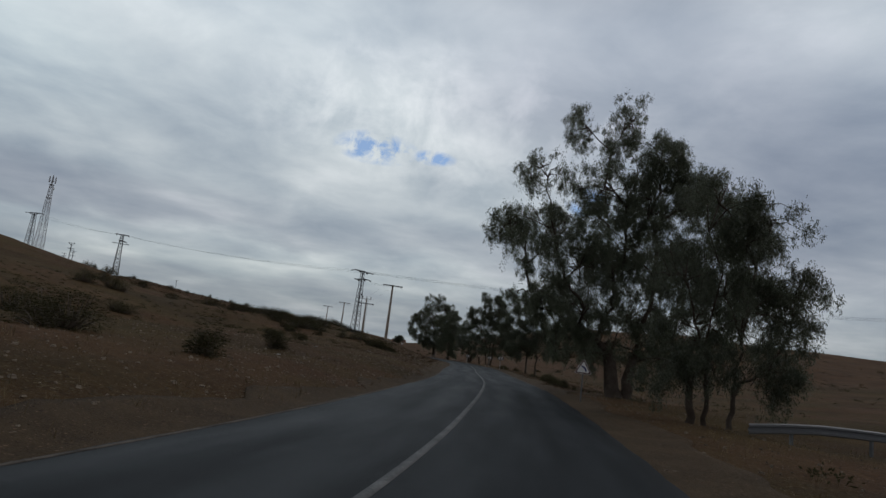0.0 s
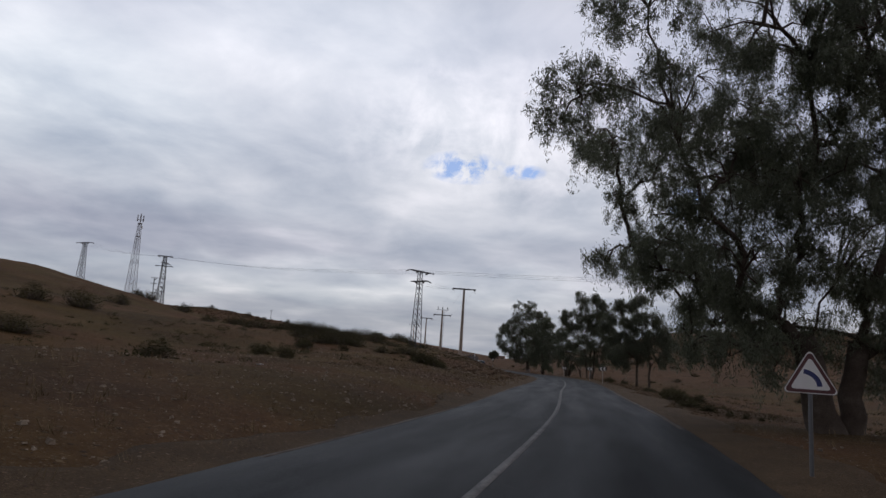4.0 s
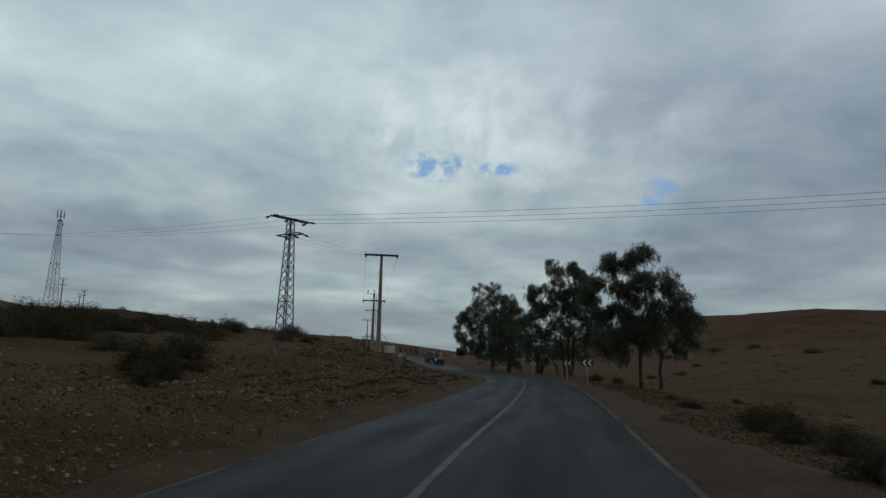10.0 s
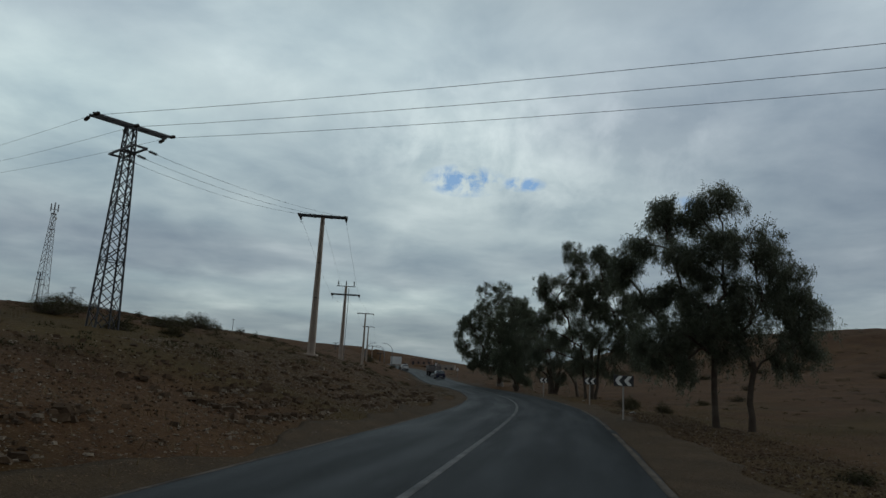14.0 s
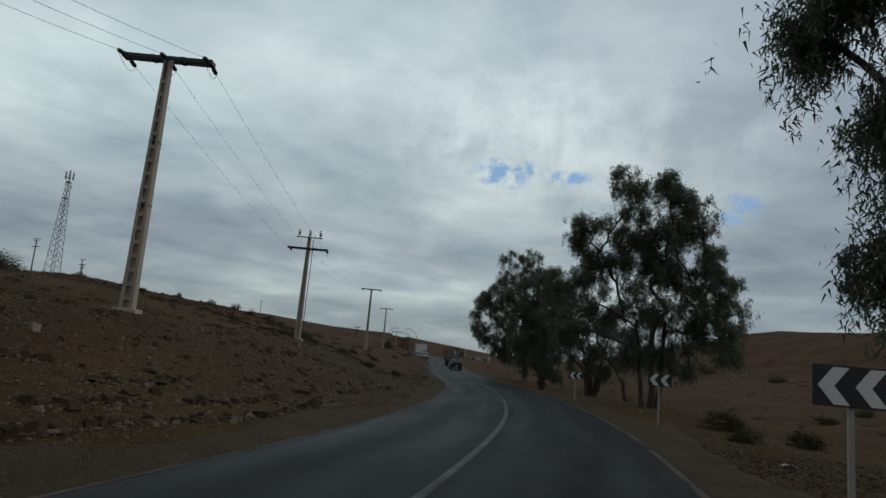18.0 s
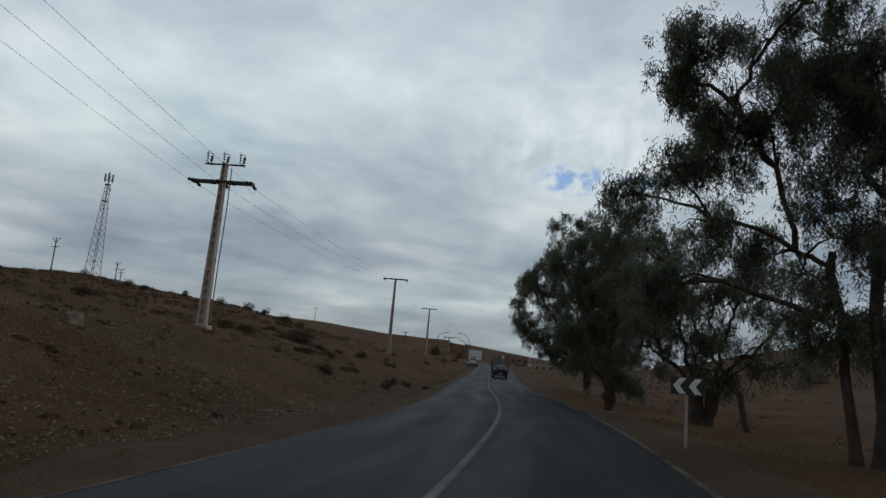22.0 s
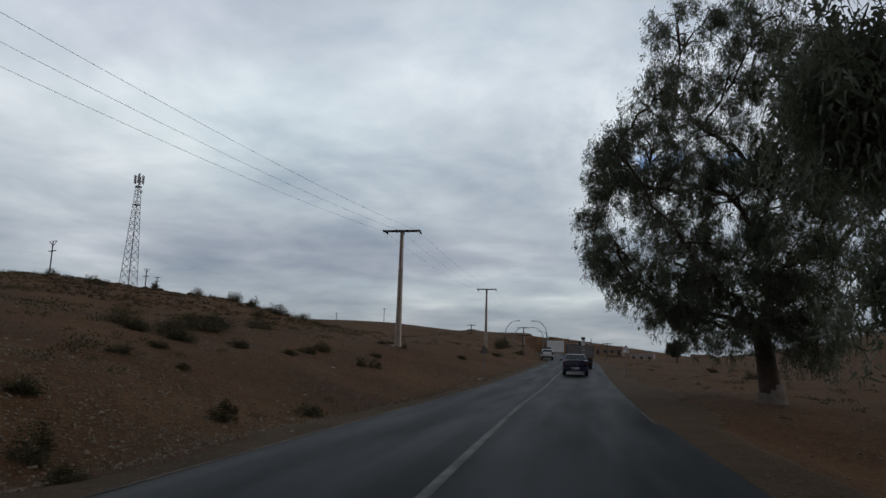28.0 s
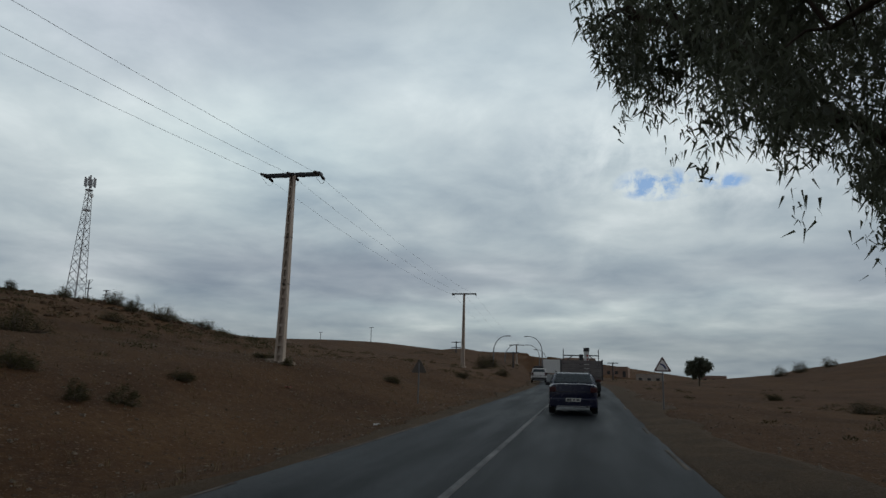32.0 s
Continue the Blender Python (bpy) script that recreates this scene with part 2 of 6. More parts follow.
def gravel_flecks(m, scale, rgb, share, lift):
    """Small pale and dark stones strewn through the soil, two sizes of them."""
    nd, lk = m.node_tree.nodes, m.node_tree.links
    bsdf = nd["Principled BSDF"]
    co = nd.new("ShaderNodeTexCoord")
    col = bsdf.inputs["Base Color"].links[0].from_socket
    height = None
    for k, (sc, part_of) in enumerate(((scale, share), (scale * 2.6, share * 1.3))):
        vor = nd.new("ShaderNodeTexVoronoi")
        vor.inputs["Scale"].default_value = sc
        lk.new(co.outputs["Object"], vor.inputs["Vector"])
        sep = nd.new("ShaderNodeSeparateColor")
        lk.new(vor.outputs["Color"], sep.inputs[0])
        pick = nd.new("ShaderNodeMath")
        pick.operation = "LESS_THAN"
        pick.inputs[1].default_value = part_of
        lk.new(sep.outputs[0], pick.inputs[0])
        near = nd.new("ShaderNodeMapRange")
        near.inputs[1].default_value, near.inputs[2].default_value, near.inputs[3].default_value, near.inputs[4].default_value = 0.42, 0.30, 0.0, 1.0
        lk.new(vor.outputs["Distance"], near.inputs[0])
        mask = nd.new("ShaderNodeMath")
        mask.operation = "MULTIPLY"
        lk.new(pick.outputs[0], mask.inputs[0])
        lk.new(near.outputs[0], mask.inputs[1])
        tone = nd.new("ShaderNodeValToRGB")
        el = tone.color_ramp.elements
        el[0].position, el[0].color = 0.0, (rgb[0] * 0.28, rgb[1] * 0.26, rgb[2] * 0.25, 1)
        el[1].position, el[1].color = 1.0, (rgb[0] * 1.35, rgb[1] * 1.35, rgb[2] * 1.35, 1)
        lk.new(sep.outputs[1], tone.inputs[0])
        mix = nd.new("ShaderNodeMix")
        mix.data_type = "RGBA"
        lk.new(mask.outputs[0], mix.inputs[0])
        lk.new(col, mix.inputs[6])
        lk.new(tone.outputs[0], mix.inputs[7])
        col = mix.outputs[2]
        if k == 0:
            height = mask.outputs[0]
    lk.new(col, bsdf.inputs["Base Color"])
    bp = nd.new("ShaderNodeBump")
    bp.inputs["Distance"].default_value = lift
    lk.new(height, bp.inputs["Height"])
    lk.new(bsdf.inputs["Normal"].links[0].from_socket, bp.inputs["Normal"])
    lk.new(bp.outputs[0], bsdf.inputs["Normal"])




def ochre_patches(m):
    """Yellower earth in broad patches, more of it at the near end of the road."""
    nd, lk = m.node_tree.nodes, m.node_tree.links
    bsdf = nd["Principled BSDF"]
    co = nd.new("ShaderNodeTexCoord")
    sep = nd.new("ShaderNodeSeparateXYZ")
    lk.new(co.outputs["Object"], sep.inputs[0])
    reach = nd.new("ShaderNodeMapRange")
    reach.inputs[1].default_value, reach.inputs[2].default_value, reach.inputs[3].default_value, reach.inputs[4].default_value = 150.0, 108.0, 0.10, 1.0
    lk.new(sep.outputs[1], reach.inputs[0])
    patch = nd.new("ShaderNodeTexNoise")
    patch.inputs["Scale"].default_value, patch.inputs["Detail"].default_value = 0.11, 7.0
    lk.new(co.outputs["Object"], patch.inputs["Vector"])
    edge = nd.new("ShaderNodeMapRange")
    edge.inputs[1].default_value, edge.inputs[2].default_value = 0.38, 0.60
    lk.new(patch.outputs[0], edge.inputs[0])
    much = nd.new("ShaderNodeMath")
    much.operation = "MULTIPLY"
    lk.new(reach.outputs[0], much.inputs[0])
    lk.new(edge.outputs[0], much.inputs[1])
    tint = nd.new("ShaderNodeMix")
    tint.data_type, tint.blend_type = "RGBA", "MULTIPLY"
    tint.inputs[7].default_value = (0.80, 0.96, 0.72, 1)
    lk.new(much.outputs[0], tint.inputs[0])
    lk.new(bsdf.inputs["Base Color"].links[0].from_socket, tint.inputs[6])
    lk.new(tint.outputs[2], bsdf.inputs["Base Color"])


gravel_flecks(M_SOIL, 9.0, (0.140, 0.092, 0.060), 0.34, 0.02)
ochre_patches(M_SOIL)
gravel_flecks(M_VERGE, 16.0, (0.125, 0.082, 0.050), 0.36, 0.012)
M_ASPHALT = material("worn_asphalt", [(0.30, (0.0155, 0.0185, 0.021)), (0.5, (0.0235, 0.0272, 0.0308)), (0.7, (0.037, 0.042, 0.046))], 0.35, (0.62, 0.88), 0, 0.006, 120.0, 8, fine=40, spec=0.06)


def lane_wear(m):
    """Bands along the lanes: pale polished wheel tracks, darker oily strips between them."""
    nd, lk = m.node_tree.nodes, m.node_tree.links
    bsdf = nd["Principled BSDF"]
    at = nd.new("ShaderNodeAttribute")
    at.attribute_name = "across"
    along = nd.new("ShaderNodeTexCoord")
    sep = nd.new("ShaderNodeSeparateXYZ")
    lk.new(along.outputs["Object"], sep.inputs[0])
    co = nd.new("ShaderNodeCombineXYZ")
    slow = nd.new("ShaderNodeMath")
    slow.operation = "MULTIPLY"
    slow.inputs[1].default_value = 0.09
    lk.new(sep.outputs[1], slow.inputs[0])
    lk.new(at.outputs["Fac"], co.inputs[0])
    lk.new(slow.outputs[0], co.inputs[1])
    streak = nd.new("ShaderNodeTexNoise")
    streak.inputs["Scale"].default_value, streak.inputs["Detail"].default_value = 1.5, 5.0
    lk.new(co.outputs[0], streak.inputs["Vector"])
    wave = nd.new("ShaderNodeMath")
    wave.operation = "COSINE"
    turn = nd.new("ShaderNodeMath")
    turn.operation = "MULTIPLY"
    turn.inputs[1].default_value = 2 * math.pi / 1.5
    lk.new(at.outputs["Fac"], turn.inputs[0])
    lk.new(turn.outputs[0], wave.inputs[0])
    mix = nd.new("ShaderNodeMath")
    mix.operation = "MULTIPLY_ADD"
    mix.inputs[1].default_value = -0.07
    lk.new(wave.outputs[0], mix.inputs[0])
    gain = nd.new("ShaderNodeMapRange")
    gain.inputs[1].default_value, gain.inputs[2].default_value, gain.inputs[3].default_value, gain.inputs[4].default_value = 0.3, 0.7, 0.74, 1.12
    lk.new(streak.outputs[0], gain.inputs[0])
    lk.new(gain.outputs[0], mix.inputs[2])
    hsv = nd.new("ShaderNodeHueSaturation")
    lk.new(bsdf.inputs["Base Color"].links[0].from_socket, hsv.inputs["Color"])
    lk.new(mix.outputs[0], hsv.inputs["Value"])
    lk.new(hsv.outputs[0], bsdf.inputs["Base Color"])
    rough = nd.new("ShaderNodeMapRange")
    rough.inputs[1].default_value, rough.inputs[2].default_value, rough.inputs[3].default_value, rough.inputs[4].default_value = 0.6, 1.3, 0.68, 0.46
    lk.new(mix.outputs[0], rough.inputs[0])
    lk.new(rough.outputs[0], bsdf.inputs["Roughness"])


lane_wear(M_ASPHALT)
M_PAINT = material("worn_road_paint", [(0.38, (0.050, 0.051, 0.052)), (0.52, (0.135, 0.136, 0.134)), (0.68, (0.25, 0.25, 0.245))], 1.4, (0.6, 0.85), 0, 0, 1, 8, fine=26, spec=0.15)
M_FADED = material("nearly_gone_road_paint", [(0.42, (0.055, 0.047, 0.040)), (0.54, (0.125, 0.104, 0.086)), (0.72, (0.20, 0.172, 0.145))], 0.9, (0.7, 0.9), 0, 0, 1, 8, fine=18, spec=0.08)
M_CONCRETE = material("weathered_concrete", [(0.3, (0.30, 0.235, 0.185)), (0.55, (0.44, 0.365, 0.30)), (0.7, (0.54, 0.47, 0.40))], 1.2, (0.8, 0.95), 0, 0.006, 30.0)
M_STEEL = plain("galvanised_steel", (0.16, 0.165, 0.17), 0.5, 0.7)
M_DARKSTEEL = plain("dark_painted_steel", (0.045, 0.045, 0.048), 0.5, 0.4)
M_BARK = material("eucalyptus_bark", [(0.32, (0.036, 0.02592, 0.01872)), (0.5, (0.0684, 0.05184, 0.0396)), (0.68, (0.1224, 0.1008, 0.0828))], 2.2, (0.85, 1.0), 0, 0.02, 14.0, spec=0.2)
M_LIME = material("limewashed_bark", [(0.36, (0.09, 0.07, 0.055)), (0.5, (0.16, 0.135, 0.115)), (0.7, (0.24, 0.215, 0.19))], 3.0, (0.85, 1.0), 0, 0.015, 18.0, spec=0.2)
M_LEAF = material("eucalyptus_leaves", [(0.3, (0.068, 0.078, 0.048)), (0.5, (0.108, 0.122, 0.078)), (0.7, (0.155, 0.170, 0.115))], 0.8, (0.36, 0.52), random_tint=0.45, spec=0.5)
let_through(M_LEAF, 0.45)
M_SHRUB = material("dry_shrub_leaves", [(0.3, (0.034, 0.032, 0.016)), (0.5, (0.060, 0.055, 0.028)), (0.7, (0.095, 0.082, 0.045))], 1.5, (0.8, 0.95), random_tint=0.45, spec=0.08)
let_through(M_SHRUB, 0.3)
M_TWIG = plain("grey_twigs", (0.10, 0.08, 0.06), 0.9)
M_STRAW = material("dry_grass", [(0.3, (0.10, 0.070, 0.036)), (0.6, (0.20, 0.15, 0.085))], 2.0, (0.8, 1.0), random_tint=0.4, spec=0.2)
M_ROCK = material("pale_stones", [(0.3, (0.085, 0.064, 0.046)), (0.5, (0.165, 0.130, 0.096)), (0.7, (0.29, 0.245, 0.190))], 2.5, (0.8, 1.0), 0, 0.01, 20, random_tint=0.5, spec=0.2)
M_LEDGE = material("brown_ledge_rock", [(0.3, (0.040, 0.025, 0.015)), (0.5, (0.072, 0.046, 0.028)), (0.7, (0.125, 0.086, 0.056))], 3.5, (0.85, 1.0), 0, 0.012, 24, random_tint=0.45, spec=0.15)


# ---- mesh helpers ----


def mesh_from(name, verts, faces, mat, smooth=False):
    me = bpy.data.meshes.new(name)
    me.from_pydata([tuple(q) for q in verts] if not isinstance(verts, list) else verts, [], faces)
    me.materials.append(mat)
    me.polygons.foreach_set("use_smooth", [smooth] * len(me.polygons))
    me.update()
    return me


def quads_mesh(name, verts, quads, mat):
    """A mesh from numpy arrays: (n, 3) places and (m, 4) or (m, 3) corners."""
    me = bpy.data.meshes.new(name)
    n, (m, k) = len(verts), quads.shape
    me.vertices.add(n)
    me.vertices.foreach_set("co", np.asarray(verts, np.float32).ravel())
    me.loops.add(k * m)
    me.loops.foreach_set("vertex_index", np.asarray(quads, np.int32).ravel())
    me.polygons.add(m)
    me.polygons.foreach_set("loop_start", np.arange(0, k * m, k, dtype=np.int32))
    me.polygons.foreach_set("loop_total", np.full(m, k, np.int32))
    me.materials.append(mat)
    me.update(calc_edges=True)
    me.polygons.foreach_set("use_smooth", [False] * m)
    return me


def part(name, bm, mat, parent, label="", smooth=False, loc=None):
    """Links a bmesh, or a mesh, as one object under a thing or a part."""
    if isinstance(bm, bmesh.types.BMesh):
        me = bpy.data.meshes.new(name)
        bm.to_mesh(me)
        bm.free()
        me.materials.append(mat)
        if smooth:
            me.polygons.foreach_set("use_smooth", [True] * len(me.polygons))
    else:
        me = bm
    ob = new(name, me)
    ob.parent = parent
    if loc is not None:
        ob.location = loc
    if label:
        tagged(ob, label)
    return ob


def thing(name, x, y, z, label, category, group="", turn=0.0):
    ob = new(name)
    ob.empty_display_size = 0.2
    ob.matrix_basis = pose(x, y, z, 0, 0, turn)
    return tagged(ob, label, category, group)


def add_box(bm, cx, cy, cz, sx, sy, sz, bevel=0.0, m=None):
    made = bmesh.ops.create_cube(bm, size=1.0, matrix=(m or Matrix()) @ Matrix.Translation((cx, cy, cz)) @ Matrix.Diagonal((sx, sy, sz, 1)))
    if bevel:
        es = list({e for q in made["verts"] for e in q.link_edges})
        bmesh.ops.bevel(bm, geom=es, offset=bevel, segments=2, affect="EDGES", profile=0.6)
    return bm


def box(*args, **kw):
    return add_box(bmesh.new(), *args, **kw)


def add_rod(bm, a, b, r0, r1=None, n=8, caps=True):
    a, b = Vector(a), Vector(b)
    d = b - a
    turn = d.to_track_quat("Z", "Y").to_matrix().to_4x4()
    bmesh.ops.create_cone(bm, cap_ends=caps, segments=n, radius1=r0, radius2=r0 if r1 is None else r1, depth=d.length,
                          matrix=Matrix.Translation((a + b) / 2) @ turn)
    return bm


def rod(*args, **kw):
    return add_rod(bmesh.new(), *args, **kw)


def add_tube(verts, faces, pts, radii, n=7):
    """Adds a bent, tapering tube along pts to plain lists."""
    pts = [Vector(p) for p in pts]
    side = None
    first = len(verts)
    for i, p in enumerate(pts):
        d = (pts[min(i + 1, len(pts) - 1)] - pts[max(i - 1, 0)]).normalized()
        if side is None or abs(side.dot(d)) > 0.98:
            side = Vector((1, 0, 0)) if abs(d.x) < 0.9 else Vector((0, 1, 0))
        side = (side - d * side.dot(d)).normalized()
        up = d.cross(side)
        for k in range(n):
            a = 2 * math.pi * k / n
            verts.append(tuple(p + (side * math.cos(a) + up * math.sin(a)) * radii[i]))
    for i in range(len(pts) - 1):
        for k in range(n):
            q = first + i * n
            faces.append((q + k, q + (k + 1) % n, q + n + (k + 1) % n, q + n + k))
    faces.append(tuple(first + (len(pts) - 1) * n + k for k in range(n)))


def fbm(x, y, scale, octaves=4, seed=0.0):
    return noise.fractal(Vector((x / scale + seed, y / scale - seed, seed * 0.7)), 1.0, 2.0, octaves)


# ---- the lie of the land ----
BEND = [1.6833857935972641e-09, -6.671473108332506e-07, 8.614388016158896e-05, -0.005170235213380043, 0.20470299454500065, -0.0943330914232139]
BEND_SLOPE = np.polyder(BEND)


SWAY = [(14, 0.1), (36, 0.38), (62, -0.18), (77, -0.18), (106, 0.3), (122, 0.22), (158, -0.04), (182, -0.22)]


def sway(y):
    """How far the line strays sideways."""
    for (y0, s0), (y1, s1) in zip(SWAY[:-1], SWAY[1:]):
        if y0 <= y < y1:
            u = (y - y0) / (y1 - y0)
            return s0 + (s1 - s0) * u * u * (3 - 2 * u)
    return SWAY[0][1] if y < SWAY[0][0] else SWAY[-1][1]


def lane(y):
    """x of the road's centre line at y."""
    c = min(max(y, -5.0), 160.0)
    x = np.polyval(BEND, c) + (y - c) * np.polyval(BEND_SLOPE, c) - 1.6 + sway(y)
    if y > 205:
        x -= (y - 205) ** 2 * 0.0011
    if y > 250:
        x += (y - 250) ** 2 * 0.0011
    return float(x)


def grade(y):
    """Height of the road at y: level, then a slow climb."""
    if y < 150:
        return 0.0
    if y < 185:
        return 0.00035 * (y - 150) ** 2
    return 0.42875 + 0.0245 * (min(y, 330) - 185)


def slant(y):
    return math.cos(math.atan((lane(y + 0.5) - lane(y - 0.5))))


# heights beside the road: rows along it, columns across it (metres from the centre line)
ROW_Y = [-40, 10, 45, 75, 105, 135, 165, 200, 250, 330, 430]
LEFT_D = [-3.2, -6, -12, -22, -40, -75, -140]
LEFT_Z = [
    [0.3, 0.9, 2.1, 4.2, 9.0, 16.0],
    [0.4, 0.9, 1.9, 4.3, 9.0, 16.0],
    [0.5, 0.8, 0.7, 4.5, 9.0, 16.0],
    [0.6, 1.7, 2.7, 4.0, 9.1, 16.0],
    [0.2, 2.0, 3.6, 3.4, 10.8, 16.2],
    [-0.4, 1.7, 3.7, 3.8, 9.4, 16.8],
    [-0.5, 1.1, 3.0, 4.8, 7.8, 22.7],
    [0.4, 2.2, 2.9, 7.3, 11.6, 9.5],
    [1.5, 1.9, 4.1, 3.8, 11.7, 13.5],
    [3.1, 5.4, 8.1, 7.5, 12.2, 15.6],
    [3.0, 5.8, 8.9, 11.9, 18.6, 20.8],
]
RIGHT_D = [3.6, 7, 14, 28, 60, 120]
RIGHT_Z = [
    [0.0, -0.2, 0.3, 3.0, 7.0],
    [0.0, -0.2, 0.3, 3.0, 7.0],
    [0.0, -0.2, 0.3, 3.0, 7.0],
    [-0.1, -0.3, 0.4, 3.0, 7.0],
    [-0.1, -0.4, 0.4, 3.0, 7.1],
    [0.0, -0.2, 0.3, 3.0, 7.3],
    [0.0, -0.2, 0.3, 3.0, 7.8],
    [0.0, -0.2, 0.3, 3.1, 10.4],
    [0.0, -0.1, 0.4, 3.2, 18.0],
    [0.2, 0.3, 0.8, 5.9, 21.2],
    [0.1, -0.1, 0.3, 2.0, 14.0],
]


def soft_weights(knots, q):
    q = min(max(q, knots[0]), knots[-1] - 1e-6)
    i = 0
    while i < len(knots) - 2 and q >= knots[i + 1]:
        i += 1
    u = (q - knots[i]) / (knots[i + 1] - knots[i])
    n = len(knots)
    w = (-0.5 * u + u * u - 0.5 * u ** 3, 1 - 2.5 * u * u + 1.5 * u ** 3, 0.5 * u + 2 * u * u - 1.5 * u ** 3, -0.5 * u * u + 0.5 * u ** 3)
    flat = (0.0, 1 - u, u, 0.0)
    return [(min(max(i + k - 1, 0), n - 1), 0.5 * w[k] + 0.5 * flat[k]) for k in range(4)]


HOLLOW = 1.35
LEFT_K, RIGHT_K = [-d for d in LEFT_D], RIGHT_D


def land(x, y, rough=True):
    """Height of the ground at a place."""
    off = (x - lane(y)) * slant(y)
    climb = grade(y) * min(max(1 - abs(off) / 60, 0), 1)
    if -LEFT_K[0] <= off <= RIGHT_K[0]:
        return climb - 0.06
    knots, table, q = (LEFT_K, LEFT_Z, -off) if off < 0 else (RIGHT_K, RIGHT_Z, off)
    z = sum(wy * sum(wd * (0.0 if j == 0 else table[r][j - 1]) for j, wd in soft_weights(knots, q)) for r, wy in soft_weights(ROW_Y, y))
    away = q - knots[0]
    z += climb - 0.06 * max(1 - away / 1.0, 0)
    if off > 4.2:
        z -= HOLLOW * math.exp(-((y - 149.0) / 9.0) ** 2) * min((q - 4.2) / 3.2, 1) * min(max((24 - q) / 10, 0), 1)
    if rough:
        z += fbm(x, y, 9.0, 5, 3.1) * 0.20 * min(away / 6, 1) + fbm(x, y, 1.6, 4, 7.7) * 0.055 * min(away / 1.5, 1)
        if away > 25:
            z += fbm(x, y, 45.0, 4, 1.3) * 1.1 * min((away - 25) / 60, 1)
    if y > 335 and x < -60:
        u = min(max((-x - 66) / 24, 0), 1)
        v = min(max((y - 340) / 60, 0), 1)
        ridge = (5.0 + 7.6 * u * u * (3 - 2 * u) + max(-x - 90, 0) * 0.035) * v * v * (3 - 2 * v)
        z = max(z, ridge + fbm(x, y, 22.0, 4, 9.0) * 0.5)
    if q > knots[-1]:
        far = q - knots[-1]
        z += fbm(x, y, 260.0, 4, 5.0) * 7.0 * min(far / 200, 1)
    return z


GRID = {}


def lie(x, y):
    """Height of the ground sheet itself at a place."""
    i = min(max(int(np.searchsorted(GRID["ys"], y)) - 1, 0), len(GRID["ys"]) - 2)
    f = (y - GRID["ys"][i]) / (GRID["ys"][i + 1] - GRID["ys"][i])
    return float(np.interp(x, GRID["x"][i], GRID["z"][i]) * (1 - f) + np.interp(x, GRID["x"][i + 1], GRID["z"][i + 1]) * f)


def build_ground():
    ys = [-1500, -900, -500, -300, -200, -140, -100, -70, -45, -30, -20, -14]
    y = -10.0
    while y < 3500:
        ys.append(y)
        y += 0.7 if y < 200 else (2.0 if y < 340 else (y - 300) * 0.09)
    us = [0.0]
    step = 0.5
    while us[-1] < 2800:
        u = us[-1]
        step = 0.5 if u < 18 else (1.2 if u < 45 else (2.5 if u < 110 else (u - 90) * 0.16))
        us.append(u + step)
    us = [-u for u in us[:0:-1]] + us
    verts = np.empty((len(ys), len(us), 3), np.float32)
    for i, yy in enumerate(ys):
        cx = lane(min(max(yy, -100), 330)) if yy <= 330 else lane(330)
        for j, u in enumerate(us):
            verts[i, j] = (cx + u, yy, land(cx + u, min(max(yy, -100), 430)))
    idx = np.arange(len(ys) * len(us)).reshape(len(ys), len(us))
    quads = np.stack([idx[:-1, :-1], idx[:-1, 1:], idx[1:, 1:], idx[1:, :-1]], -1).reshape(-1, 4)
    GRID.update(ys=np.array(ys), x=verts[:, :, 0].astype(float), z=verts[:, :, 2].astype(float))
    me = quads_mesh("ground", verts.reshape(-1, 3), quads, M_SOIL)
    me.polygons.foreach_set("use_smooth", [True] * len(me.polygons))
    return tagged(new("ground", me), "dry reddish-brown hillside soil with stones and sparse scrub", "ground", kind="structure")


build_ground()


def strip(name, y0, y1, step, left, right, lift, mat, label, skirt=0.12, cuts=10, kind="structure", category="road"):
    """A band along the road between two edges (functions of y giving metres from the centre line)."""
    n = int((y1 - y0) / step)
    verts, quads = [], []
    for i in range(n + 1):
        y = y0 + (y1 - y0) * i / n
        c, s = lane(y), slant(y)
        a, b = left(y), right(y)
        row = []
        for k in range(cuts + 1):
            d = a + (b - a) * k / cuts
            x = c + d / s
            row.append((x, y, lift(x, y, d)))
        verts += [(row[0][0], y, row[0][2] - skirt)] + row + [(row[-1][0], y, row[-1][2] - skirt)]
    w = cuts + 3
    idx = np.arange((n + 1) * w).reshape(n + 1, w)
    quads = np.stack([idx[:-1, :-1], idx[:-1, 1:], idx[1:, 1:], idx[1:, :-1]], -1).reshape(-1, 4)
    me = quads_mesh(name, np.array(verts), quads, mat)
    me.polygons.foreach_set("use_smooth", [True] * len(me.polygons))
    if name == "road":
        side = me.attributes.new("across", "FLOAT", "POINT")
        row = [left(0)] + [left(0) + (right(0) - left(0)) * k / cuts for k in range(cuts + 1)] + [right(0)]
        side.data.foreach_set("value", row * (n + 1))
    return tagged(new(name, me), label, category, kind=kind)


